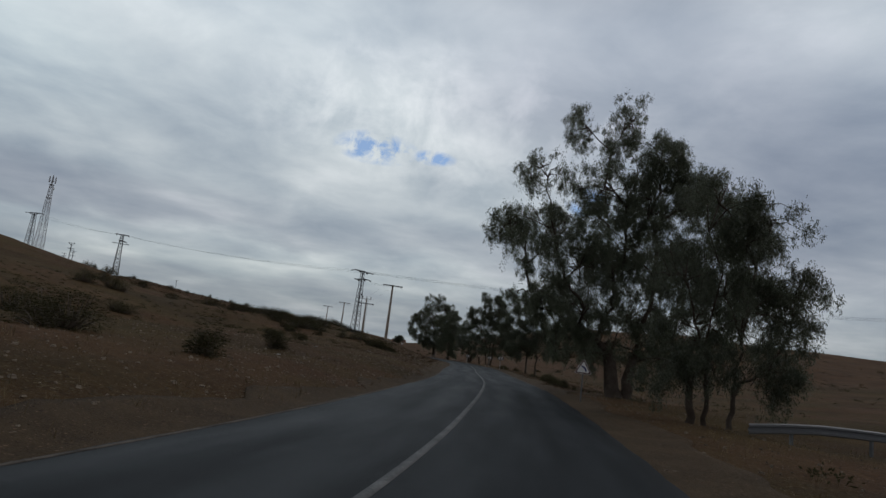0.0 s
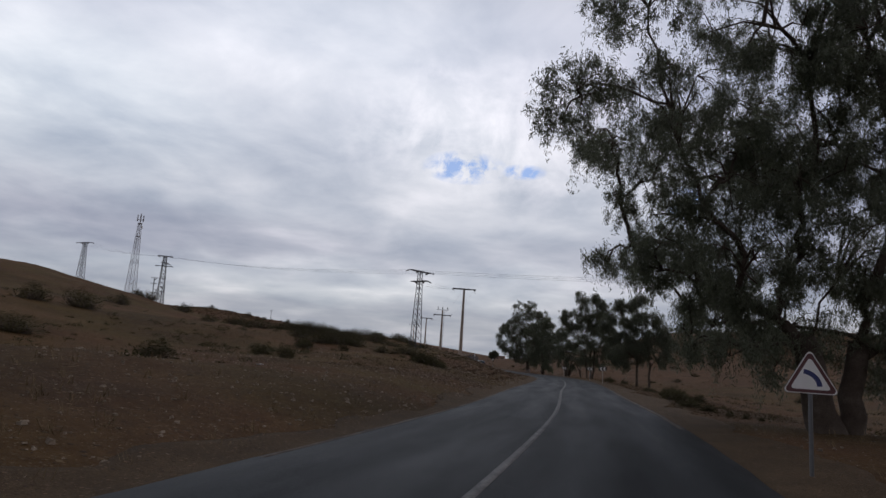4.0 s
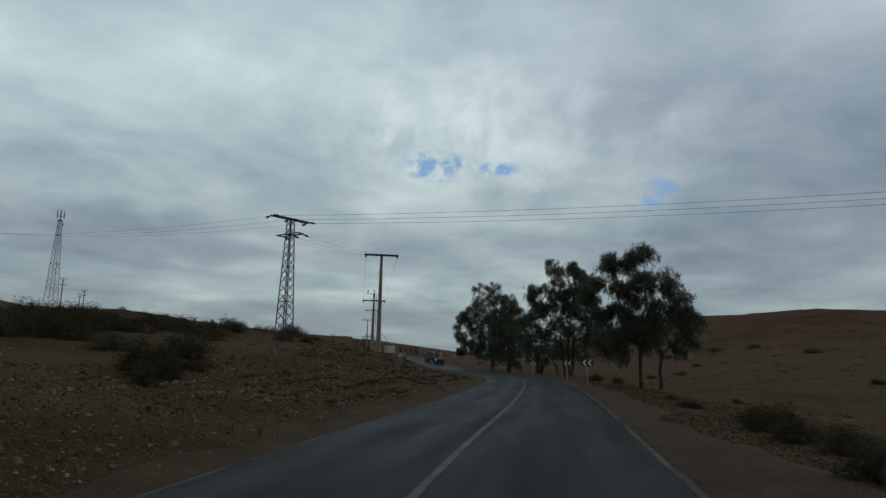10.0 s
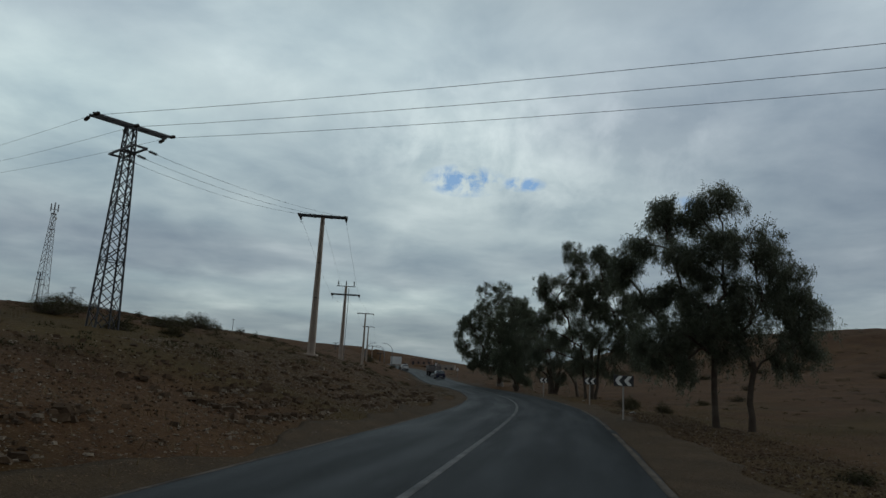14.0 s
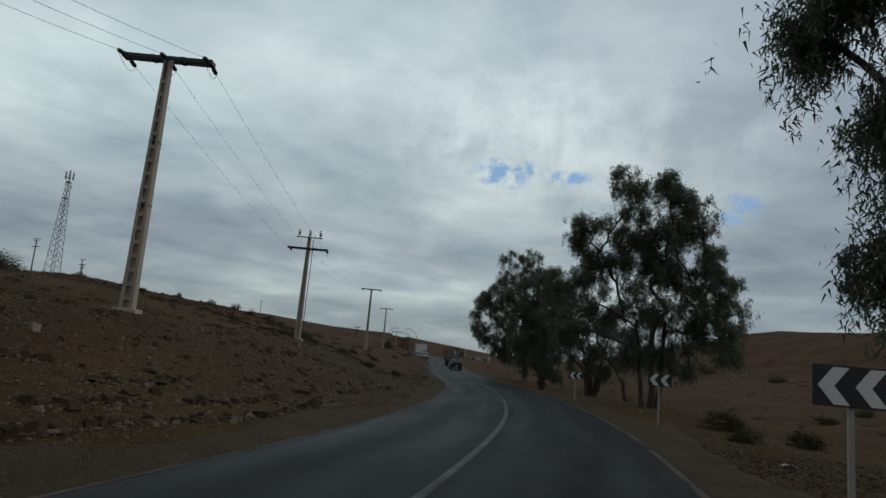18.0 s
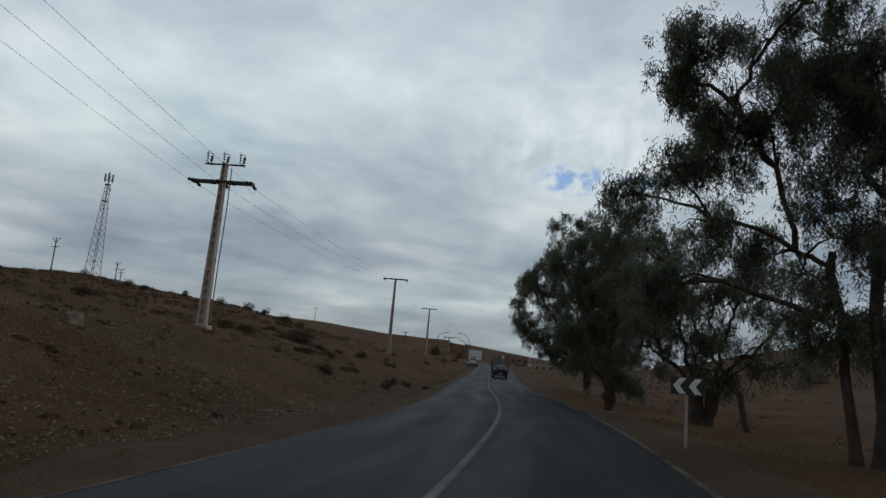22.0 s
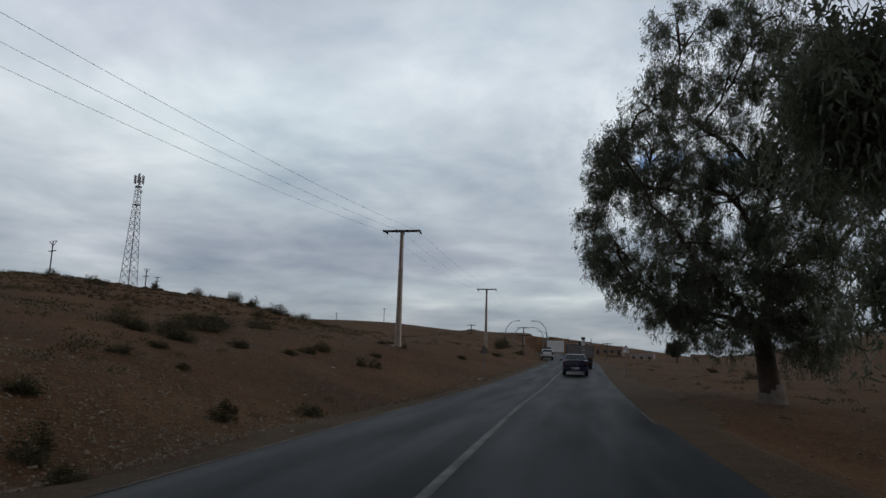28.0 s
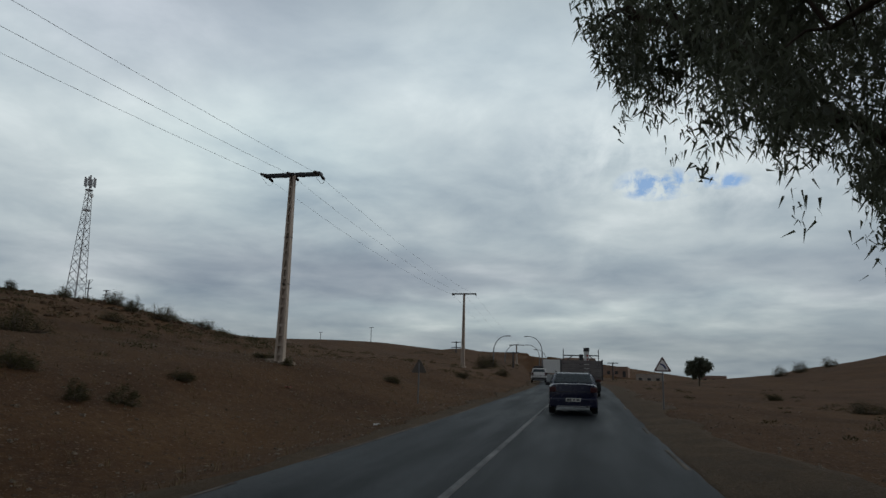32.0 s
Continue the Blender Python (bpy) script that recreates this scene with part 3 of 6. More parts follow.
EDGE_L, EDGE_R = -2.75, 3.25
road_top = lambda x, y, d: grade(y) + 0.03 - 0.012 * (d / 3) ** 2
strip("road", -60, 330, 0.5, lambda y: EDGE_L - 0.02 + 0.035 * fbm(0, y, 1.6, 5, 2.0), lambda y: EDGE_R + 0.02 + 0.05 * fbm(5, y, 1.6, 5, 8.0), road_top, M_ASPHALT, "worn grey asphalt two-lane country road", 0.12, 12)
strip("road_line", -60, 330, 0.5, lambda y: -0.06, lambda y: 0.06, lambda x, y, d: road_top(x, y, d) + 0.004, M_PAINT, "worn white centre line on asphalt", 0.002, 1, category="road line")


def edge_lines(y, last, long, gap, left, right, label):
    """A faded edge line, worn through here and there."""
    k = 0
    while y < last:
        end = min(y + long * (0.7 + 0.6 * ((k * 7) % 5) / 4), last)
        strip("edge_line", y, end, 0.5, lambda y: left, lambda y: right, lambda x, y, d: road_top(x, y, d) + 0.004, M_FADED, label, 0.002, 1, category="road line")
        y = end + gap * (0.6 + 0.8 * ((k * 3) % 4) / 3)
        k += 1


edge_lines(-60, 186, 26, 2.6, EDGE_L - 0.01, EDGE_L + 0.065, "faded dusty edge line on asphalt")
edge_lines(36, 138, 16, 1.2, EDGE_R - 0.14, EDGE_R - 0.01, "worn sandy-white edge line on asphalt")
edge_lines(138, 190, 2.4, 6.0, EDGE_R - 0.12, EDGE_R - 0.03, "last worn bits of an edge line on asphalt")
strip("verge_left", -60, 330, 0.5, lambda y: EDGE_L - 1.0 + 0.8 * fbm(1, y, 4, 5, 4.0), lambda y: EDGE_L + 0.15, lambda x, y, d: land(x, y) + 0.035, M_VERGE, "strip of pale gravel beside the asphalt", 0.15, 8, category="verge")
strip("verge_right", -60, 330, 0.5, lambda y: EDGE_R - 0.1, lambda y: EDGE_R + 1.7 + 0.9 * fbm(9, y, 6, 4, 6.0), lambda x, y, d: land(x, y) + 0.035, M_VERGE, "strip of pale gravel beside the asphalt", 0.15, 8, category="verge")


# ---- trees ----


def leaf_blades(rng, p, size, droop):
    """Narrow leaves, widest near the stalk, that start at the places p and hang."""
    count = len(p)
    way = rng.normal(0, 1, (count, 3))
    way[:, 2] = -abs(way[:, 2]) * droop - 0.35 * (droop > 0)
    way /= np.linalg.norm(way, axis=1)[:, None]
    side = np.cross(way, rng.normal(0, 1, (count, 3)))
    side /= np.linalg.norm(side, axis=1)[:, None] + 1e-9
    ln = (size * rng.uniform(0.65, 1.4, count))[:, None]
    wd = ln * rng.uniform(0.085, 0.125, count)[:, None]
    v = np.stack([p + side * wd, p - side * wd, p + way * ln], 1).reshape(-1, 3)
    return v, np.arange(count * 3).reshape(-1, 3)


def leaf_cloud(rng, centres, count, spread, size, droop):
    """Leaves strewn loosely round the given twig ends."""
    c = centres[rng.integers(0, len(centres), count)]
    return leaf_blades(rng, c + rng.normal(0, 1, (count, 3)) * np.array([spread, spread, spread * 0.85]), size, droop)


def leaf_strands(rng, centres, count, spread, size, per=30):
    """Leaves in slim tassels that hang from the twig ends."""
    n = count // per
    c = centres[rng.integers(0, len(centres), n)] + rng.normal(0, 1, (n, 3)) * np.array([spread, spread, spread * 0.7])
    ln = rng.gamma(3.2, 0.15, n)[:, None]
    lean = rng.normal(0, 0.22, (n, 2))
    f = rng.uniform(0, 1, (n, per)) ** 0.9
    p = c[:, None, :] + np.stack([lean[:, :1] * f * ln, lean[:, 1:] * f * ln, -f * ln], -1)
    slim = (0.105 - 0.055 * f)[:, :, None]
    p = (p + rng.normal(0, 1, (n, per, 3)) * slim).reshape(-1, 3)
    return leaf_blades(rng, p, size, 1.5)


def eucalyptus(name, x, y, clumps, leaves, label, seed, trunks=((0, 0),), girth=0.32, fork=2.0, limewash=0.0, size=0.128, group="roadside trees", head=0.85):
    """Bent trunks that fork into limbs, one for each clump of the crown; clumps are (dx, dy, z, radius, height)."""
    rng = np.random.default_rng(seed)
    zb = land(x, y) - 0.25
    tree = thing(name, x, y, zb, label, "tree", group)
    tips, tv, tf, lv, lf = [], [], [], [], []
    per = {i: [] for i in range(len(trunks))}
    for i, c in enumerate(clumps):
        per[min(range(len(trunks)), key=lambda k: (trunks[k][0] - c[0]) ** 2 + (trunks[k][1] - c[1]) ** 2 + 0.3 * k)].append(c)
    for k, (tx, ty) in enumerate(trunks):
        mine = per[k] or [clumps[k % len(clumps)]]
        top = Vector((tx + 0.14 * np.mean([c[0] - tx for c in mine]), ty + 0.14 * np.mean([c[1] - ty for c in mine]), fork + 0.25))
        base = Vector((tx, ty, 0))
        pts = [base + (top - base) * f + Vector((rng.normal(0, 0.05), rng.normal(0, 0.05), 0)) * (f > 0) for f in (0, 0.12, 0.3, 0.5, 0.75, 1.0, 1.12)]
        g = girth * (1.0 if k == 0 else rng.uniform(0.6, 0.9))
        add_tube(tv, tf, pts, [g * 1.55, g * 1.2, g * 1.02, g * (0.95 if head < 1 else 1.05), g * (0.9 if head < 1 else 0.5 + 0.5 * head), g * head, g * head * (0.85 if head < 1 else 0.55)], 12)
        reach = {}
        nodes = [(top, 0.0, None)]
        for c in sorted(mine, key=lambda c: (Vector(c[:3]) - top).length):
            end = Vector(c[:3])
            best = min(range(len(nodes)), key=lambda q: (end - nodes[q][0]).length * 1.25 + (0.55 if head < 1 else 1.0) * nodes[q][1] + 1.5 * max(nodes[q][0].z - end.z, 0))
            nodes.append((end, nodes[best][1] + (end - nodes[best][0]).length, best))
            reach[len(nodes) - 1] = c
        bears = [1] * len(nodes)
        for q in range(len(nodes) - 1, 0, -1):
            bears[nodes[q][2]] += bears[q]
        for q, c in reach.items():
            end, _, parent = nodes[q]
            root = nodes[parent][0]
            arm = end - root
            mids = [root - (Vector((0, 0, 0.25)) if parent == 0 else Vector((0, 0, 0)))]
            for f in (0.2, 0.4, 0.6, 0.8, 1.0):
                p = root + arm * f
                p.z += 0.12 * arm.length * math.sin(f * math.pi) * (0.8 if abs(arm.z) < arm.length * 0.8 else 0.2)
                mids.append(p + Vector(rng.normal(0, 0.035 * arm.length ** 0.7, 3)) * (f < 1))
            thick = lambda n: min(0.02 + 0.02 * n ** 0.62, 0.6 * g)
            r0, r1 = thick(bears[q]), thick(max(bears[q] - 1, 0.3))
            add_tube(lv, lf, mids, [r0 * (1.15 if k == 0 else 1) + (r1 * 0.9 - r0) * k / 5 for k in range(6)], 8)
            forks = []
            for j in range(3 + int(2.4 * c[3])):
                u = rng.normal(0, 1, 3)
                u /= np.linalg.norm(u)
                q = end + Vector((u[0] * c[3], u[1] * c[3], u[2] * c[4])) * rng.uniform(0.35, 0.7)
                root = mids[int(rng.integers(3, 6))]
                bow = (root + q) / 2 + Vector((0, 0, 0.14 * (q - root).length)) + Vector(rng.normal(0, 0.06, 3))
                add_tube(lv, lf, [root, bow, q], [0.045, 0.03, 0.016], 5)
                forks.append(q)
            for j in range(int(4 + c[3] * c[4] * 9.0)):
                u = rng.normal(0, 1, 3)
                u /= np.linalg.norm(u)
                q = end + Vector((u[0] * c[3], u[1] * c[3], u[2] * c[4])) * rng.uniform(0.3, 1.0) ** 0.5
                root = min(forks, key=lambda w: (w - q).length)
                bow = (root + q) / 2 + Vector((0, 0, 0.16 * (q - root).length))
                add_tube(lv, lf, [root, bow, q], [0.018, 0.012, 0.005], 4)
                tips.append((*q, 0))
                if j % 2:
                    tips.append((*(bow * 0.5 + q * 0.5), 0))
    if limewash:
        lime_v, lime_f = [], []
        for k, (tx, ty) in enumerate(trunks):
            g = girth * 1.03
            add_tube(lime_v, lime_f, [(tx, ty, 0.1), (tx, ty, 0.45), (tx, ty, limewash)], [g * 1.56, g * 1.3, g * 1.12], 12)
        part("limewash_band", mesh_from("limewash_band", lime_v, lime_f, M_LIME, True), None, tree, "chalky white limewash on the foot of the trunk")
    part("trunk", mesh_from("trunk", tv, tf, M_BARK, True), None, tree)
    part("limb_system", mesh_from("limb_system", lv, lf, M_BARK, True), None, tree)
    ends = np.array([t[:3] for t in tips])
    v, q = leaf_strands(rng, ends, int(leaves * 3.5), 0.21, size, 44)
    crown = part("crown", quads_mesh("crown", v, q, M_LEAF), None, tree, "narrow hanging grey-green leaves")
    return tree


# clumps of each crown: metres from the trunk's foot (x, y, z), radius, half height
LEANING_TOP = [(-0.68, -1.28, 16.36, 1.34, 1.68), (-3.49, -1.28, 15.59, 1.22, 1.56), (1.2, 0, 15.2, 1.2, 1.1), (2.6, 0.3, 14.6, 1.2, 1.1), (1.62, 0, 14.44, 1.46, 1.56), (4.4, 0, 13.6, 1.3, 1.1), (3.5, 0, 13.4, 1.4, 1.2), (-5.53, -1.92, 12.66, 1.46, 1.44), (1.8, 0, 12.6, 1.4, 1.2), (5.5, 0, 12.3, 1.5, 1.3), (-1.7, -0.64, 12.15, 2.2, 1.92), (4.43, 0, 11.89, 1.95, 1.8), (-0.62, 4.8, 11.6, 1.71, 1.22), (3, -1, 11.4, 1.6, 1.3), (-6.3, 7, 11.4, 0.8, 0.8), (-3.17, 4.8, 11.07, 1.54, 1.13), (1.11, 0, 10.87, 2.32, 2.04)]
LEANING_UPPER = [(6.72, 0.63, 10.36, 1.59, 1.56), (-5.8, 6, 10.3, 0.7, 0.6), (7, 0, 10.2, 1.5, 1.4), (-5.63, 4.3, 10.19, 1.03, 0.89), (-4.51, -1.28, 9.34, 1.95, 1.68), (0.34, 1.91, 9.34, 2.44, 2.16), (5, 1, 9.2, 1.7, 1.4), (-7.06, -2.5, 9.08, 1.22, 1.56), (-0.62, 4.8, 8.96, 1.62, 1.22), (-4.05, 4.8, 8.78, 1.2, 0.97), (3.2, 0.4, 8.6, 1.5, 1.3), (-5.28, 4.55, 7.9, 0.77, 0.73), (3.15, 0.63, 7.81, 2.44, 1.92), (7.74, 0.63, 7.55, 1.34, 1.68), (-0.68, 0, 7.55, 2.2, 1.68)]
LEANING_LOWER = [(7.6, 0.5, 7.4, 1.6, 1.4), (-2.72, -0.64, 7.3, 1.83, 1.44), (5.96, 0.63, 6.79, 2.07, 1.8), (-2.82, 4.8, 6.49, 1.2, 0.81), (-3.6, 7.3, 6.3, 0.4, 0.32), (-5.9, 7, 6.3, 0.35, 0.3), (-4, 0, 6.28, 1.46, 1.2), (-4.75, 4.8, 6.23, 0.68, 0.65), (5.6, 0, 6.2, 1.7, 1.3), (-5.5, 7, 5.9, 0.4, 0.32), (-4.3, 8.2, 5.9, 0.35, 0.3), (-2.6, 7.6, 5.7, 0.5, 0.4), (-1.06, 4.8, 5.61, 1.28, 0.89)]
LEANING_LOW = [(0.73, -0.64, 5.38, 1.95, 1.44), (-2.21, -0.51, 5, 1.71, 1.2), (2.64, 2.5, 4.75, 1.95, 1.2), (7.2, 0, 4.6, 1.6, 1.1), (-2.4, 7, 4.3, 0.4, 0.32), (-1.58, 5.05, 4.2, 1.03, 0.65), (4.6, 0.4, 3.6, 1.6, 1), (-1.19, 0.63, 3.47, 1.71, 1.2), (-1.94, 4.8, 3.41, 0.68, 0.49), (-0.53, 4.95, 3.06, 0.77, 0.49), (1.62, 1.27, 2.96, 1.83, 1.2), (3.28, 0.63, 2.7, 1.46, 0.84), (-1.95, 0, 2.45, 1.46, 0.84)]
BUSHY_TOP = [(0.6, 0, 8.3, 1.6, 1.4), (2.8, 0.2, 8, 1.3, 1.1), (2.2, 0.3, 6.6, 1.6, 1.4), (-0.6, 0, 5.8, 1.5, 1.4), (3.6, 0, 5.2, 1.3, 1.4), (1.6, -0.6, 4.6, 1.8, 1.4), (0.2, 0.6, 3.8, 1.4, 1), (3.6, 0.5, 3.6, 1.2, 1), (0.5, 0, 2.4, 1.5, 1), (2.8, 0.3, 2.3, 1.3, 1), (-0.8, 0.5, 2.2, 1.2, 0.9)]
SLENDER_TOP = [(0.3, 0.3, 9.9, 1, 0.8), (-1.9, -0.3, 9.6, 0.6, 0.48), (-0.9, 0.3, 9.4, 0.9, 0.72), (-2, 0.6, 8.9, 0.7, 0.56), (-2.9, 0, 7.9, 0.6, 0.48), (0.2, -0.3, 7.8, 1, 0.8), (-1.8, -0.6, 7.3, 0.9, 0.72), (-0.6, 0, 7.3, 1, 0.8), (-3.9, -0.6, 7, 0.6, 0.48), (-3.9, 0, 6.6, 0.3, 0.3), (0.5, 0.6, 6.5, 1, 0.8)]
SLENDER_UPPER = [(-2.1, 0.6, 5.8, 0.85, 0.68), (-1.2, 0.3, 5.7, 1, 0.8), (-3, -0.3, 5.4, 0.45, 0.36), (-0.6, -0.3, 5, 0.9, 0.72), (0.1, -0.6, 4.5, 1, 0.8), (-2.1, -0.6, 4.1, 0.9, 0.72), (-0.9, 0.6, 4.1, 1, 0.8), (-3, 0, 3.6, 0.5, 0.4), (-2.1, 0.3, 3.1, 0.5, 0.4), (-1.5, -0.6, 2.7, 0.5, 0.4)]
SPREADING_TOP = [(0.2, 0, 7.8, 1.2, 1.1), (1.6, 0, 6.4, 1.2, 1.1), (0.5, 0, 5.2, 1.4, 1.2), (2.4, 0.2, 4.8, 1, 1.1), (-0.4, 0.4, 3.8, 1, 0.9), (1.6, -0.2, 3.6, 1.1, 0.9)]
THREE_PEAKED_TOP = [(-1.5, 0, 13.1, 0.95, 1.1), (0.7, 0, 12.5, 1.2, 1.1), (2.1, 0, 11.2, 1.1, 1.2), (-0.8, 0.2, 10.4, 1.3, 1.3), (1, 0, 10.4, 1, 0.9), (-3.8, -0.3, 9.9, 1, 0.9), (0.9, 0.2, 9, 1.5, 1.4), (-0.9, 0, 9, 1.1, 1), (-3, 0, 8.6, 0.9, 0.8), (2.8, 0.3, 8.6, 1, 1), (0.4, 0, 8, 1.4, 1.1), (-2.4, 0, 7.8, 1.4, 1.1), (1.8, 0.2, 7.6, 1.2, 1), (3.4, 0.2, 7.4, 1, 0.9)]
THREE_PEAKED_UPPER = [(-4.4, 0, 7, 0.9, 0.8), (-0.2, 0, 6.8, 1.4, 1), (2.6, 0, 6.4, 1.5, 1.2), (-5.4, 0, 6.3, 0.6, 0.6), (-3.4, 0.3, 5.7, 0.9, 0.7), (4.1, 0, 5.6, 1.2, 1.2), (0.7, -0.3, 5.5, 1.4, 1), (-1.6, 0.2, 5, 1.5, 1.2), (2.7, 0, 5, 1.1, 0.9), (1.6, 0.4, 4.4, 1.5, 1.1), (3.6, 0.4, 3.9, 1.2, 1), (-1, 0.2, 3.4, 1, 0.7), (0.2, 0.3, 3.2, 1.3, 0.8), (1.8, 0.2, 2.8, 1.1, 0.6)]
AIRY_TOP = [(-1.6, 1, 7.8, 0.64, 0.53), (-1.2, 1, 7, 1, 0.9), (2.2, 0, 6.9, 1, 0.8), (-2.8, 2.4, 6.6, 0.53, 0.44), (3.4, 0, 6.2, 0.9, 0.8), (-3.6, 3, 6, 0.6, 0.7), (-2, 1.2, 5.8, 0.8, 0.8)]
AIRY_UPPER = [(-0.6, 0, 5.4, 1.1, 0.9), (1.4, 0.3, 5.2, 1.2, 0.9), (-2.4, 1.5, 4.8, 0.8, 0.8), (3, 0.2, 4.6, 1, 0.9), (-1.8, 0.8, 4, 0.8, 0.8), (-2.7, 1.6, 3.9, 0.6, 0.6), (0.4, -0.2, 3.4, 1, 0.8), (-2.2, 1, 3.2, 0.6, 0.5), (2, 0.2, 3.2, 1, 0.8), (3.4, 0.3, 2.8, 0.8, 0.6), (-1.4, 0.4, 2.7, 0.6, 0.5), (0.9, -0.3, 1.9, 0.7, 0.5)]
POLLARD_TOP = [(0.43, 0, 10.92, 0.7, 0.7), (-0.65, 0, 10.23, 0.7, 0.62), (-2.05, 0, 9.99, 0.62, 0.62), (1.13, 0, 9.84, 0.85, 0.78), (-0.26, 0, 8.91, 1.01, 0.93), (-3.21, 0.4, 8.76, 0.47, 0.54), (-1.74, 0, 8.52, 0.85, 0.85), (1.29, 0, 8.13, 0.93, 0.93), (-0.42, 0, 6.97, 1.16, 1.01), (-2.05, 0.24, 6.74, 0.93, 0.93), (1.13, 0, 6.43, 1.09, 1.01)]
POLLARD_UPPER = [(2.06, 0, 5.81, 0.7, 0.78), (-0.26, 0, 5.19, 1.16, 1.01), (-1.89, 0, 4.88, 0.93, 0.93), (-0.11, -0.32, 3.56, 1.08, 0.77), (-1.58, 0.16, 3.48, 0.78, 0.7), (0.74, -0.32, 2.55, 0.7, 0.46), (1.29, -0.24, 2.16, 0.54, 0.39)]
HUGE_TOP = [(0.3, -2, 14, 1.8, 1.5), (-2.3, -2, 13.8, 1.7, 1.4), (2.4, 0, 12.6, 1.5, 1.3), (-0.8, -1, 12, 1.5, 1.3), (1.5, -2.6, 11.8, 1.9, 1.6), (-2.8, -1, 11.8, 1.4, 1.2), (3.4, 0, 11, 1.5, 1.3), (-3.2, -4, 10.6, 1.2, 1.1), (-1.9, -1, 10.4, 2, 1.7), (-3.95, 0, 10.2, 1.6, 1.3), (2.7, -1, 10, 2.2, 1.8), (0.8, 0, 9.8, 1.5, 1.3), (-0.6, 0, 9.4, 1.5, 1.3), (-4.7, -3, 9.2, 1.1, 1), (1.6, 1, 8.6, 1.4, 1.2), (-4.15, 0, 8.4, 1.8, 1.4)]
HUGE_UPPER = [(3.8, 0.5, 8.4, 1.4, 1.2), (-6.3, 1, 8, 1, 1), (0.3, 0, 8, 2.2, 1.7), (-2.9, -0.8, 8, 1.7, 1.4), (-1.1, -1.5, 7.6, 1.9, 1.5), (2.5, -1.8, 7.6, 1.8, 1.4), (-3.95, 4, 7.4, 1.3, 1), (2.8, 1, 6.4, 1.9, 1.5), (-2.2, 4.5, 6.4, 1.4, 1.1), (-0.3, 6, 6, 1.4, 1.1), (0, -1, 5.9, 1.2, 0.96), (-5.18, -1, 5.83, 1, 0.9), (-2.62, -2, 5.83, 1.7, 1.3), (1.4, -1.6, 5.3, 1.2, 0.96), (0.9, -1.6, 5.2, 1.8, 1.2), (-3, -0.7, 5.2, 1, 0.8)]
HUGE_LOWER = [(-4.65, -1, 4.75, 1.1, 0.9), (-1.9, -2, 4.57, 1.5, 1), (1.3, 3, 4.4, 1.5, 1), (0.2, -1, 4.3, 1.2, 0.96), (-1.5, -0.4, 4.3, 1.2, 0.96), (1.8, -0.7, 3.9, 1.2, 0.96), (-3.38, -1, 3.76, 1.1, 0.8), (-2.7, -1.6, 3.7, 0.8, 0.64), (-2.44, -1, 3.04, 1, 0.6), (-0.5, -1, 3, 1, 0.8), (0.6, -0.4, 3, 1.1, 0.88), (2.1, -1.3, 2.9, 1, 0.8), (-1.4, -1.6, 2.8, 0.9, 0.72), (1.3, -1.3, 2.3, 0.9, 0.72)]
LEANING_HEART = [(-1.5, -1, 14.3, 1.1, 0.94), (0.4, 0, 13.5, 1.1, 0.94), (2.4, 1, 15.5, 1.2, 1.02), (3.3, -0.5, 12.7, 1.2, 1.02), (0, 0.5, 11.5, 1.1, 0.94), (1.4, -1, 10.1, 1.2, 1.02), (3.5, 0, 9.3, 1.2, 1.02), (-1.6, 1, 12.5, 0.9, 0.77), (-2.3, -0.5, 8.6, 0.9, 0.77), (0, 0.5, 7.9, 1.1, 0.94), (1.6, -1, 6.9, 1.1, 0.94), (3.6, 0, 6.2, 1.1, 0.94), (-0.2, 1, 5.4, 0.9, 0.77), (1.2, -0.5, 4.5, 0.9, 0.77), (3.3, 0.5, 4, 0.9, 0.77), (-3.5, -1, 6.3, 0.7, 0.59), (-2.3, 0, 3.9, 0.6, 0.51)]
THREE_PEAKED_HEART = [(-1.3, -1, 12.3, 0.8, 0.68), (-1.4, 0, 11.2, 0.8, 0.68), (-0.6, 1, 9.8, 0.8, 0.68), (0.7, -0.5, 12, 0.8, 0.68), (2.3, 0.5, 11.8, 0.8, 0.68), (0.8, -1, 9.9, 0.8, 0.68), (2.4, 0, 10, 0.8, 0.68), (3.2, 1, 8.9, 0.7, 0.59), (-1.8, -0.5, 8.7, 0.8, 0.68), (0.2, 0.5, 8.3, 0.8, 0.68), (-4, -1, 10.1, 0.6, 0.51), (-4.4, 0, 9.5, 0.6, 0.51), (-3.5, 1, 8.3, 0.7, 0.59), (0.4, -0.5, 12.9, 0.5, 0.42), (-2.2, 0.5, 10.4, 0.7, 0.59)]
LEANING_BOUGH = [(-4.47, 1.6, 5.59, 0.36, 0.3), (-3.24, 1.6, 5.32, 0.4, 0.34), (-4.19, 1.6, 4.87, 0.36, 0.3), (-3.01, 1.6, 4.42, 0.36, 0.3), (-3.35, 1.6, 3.77, 0.36, 0.3), (-3.57, 1.6, 3.07, 0.27, 0.23), (-3.27, 1.6, 2.51, 0.23, 0.19), (-4.82, 1.6, 4.89, 0.29, 0.24)]
eucalyptus("eucalyptus_tree", 9.9, 38.9, LEANING_HEART + LEANING_BOUGH + LEANING_TOP + LEANING_UPPER + LEANING_LOWER + LEANING_LOW, 150000, "tall dark eucalyptus leaning its crown over the asphalt road", 11, ((0, 0), (0.7, 0.3)), 0.42, 2.3)
eucalyptus("eucalyptus_tree", 8.9, 24.3, BUSHY_TOP, 24000, "lower bushy eucalyptus on the verge with several thin trunks", 12, ((0, 0), (0.6, 0.2), (1.5, 0.3)), 0.14, 1.4)
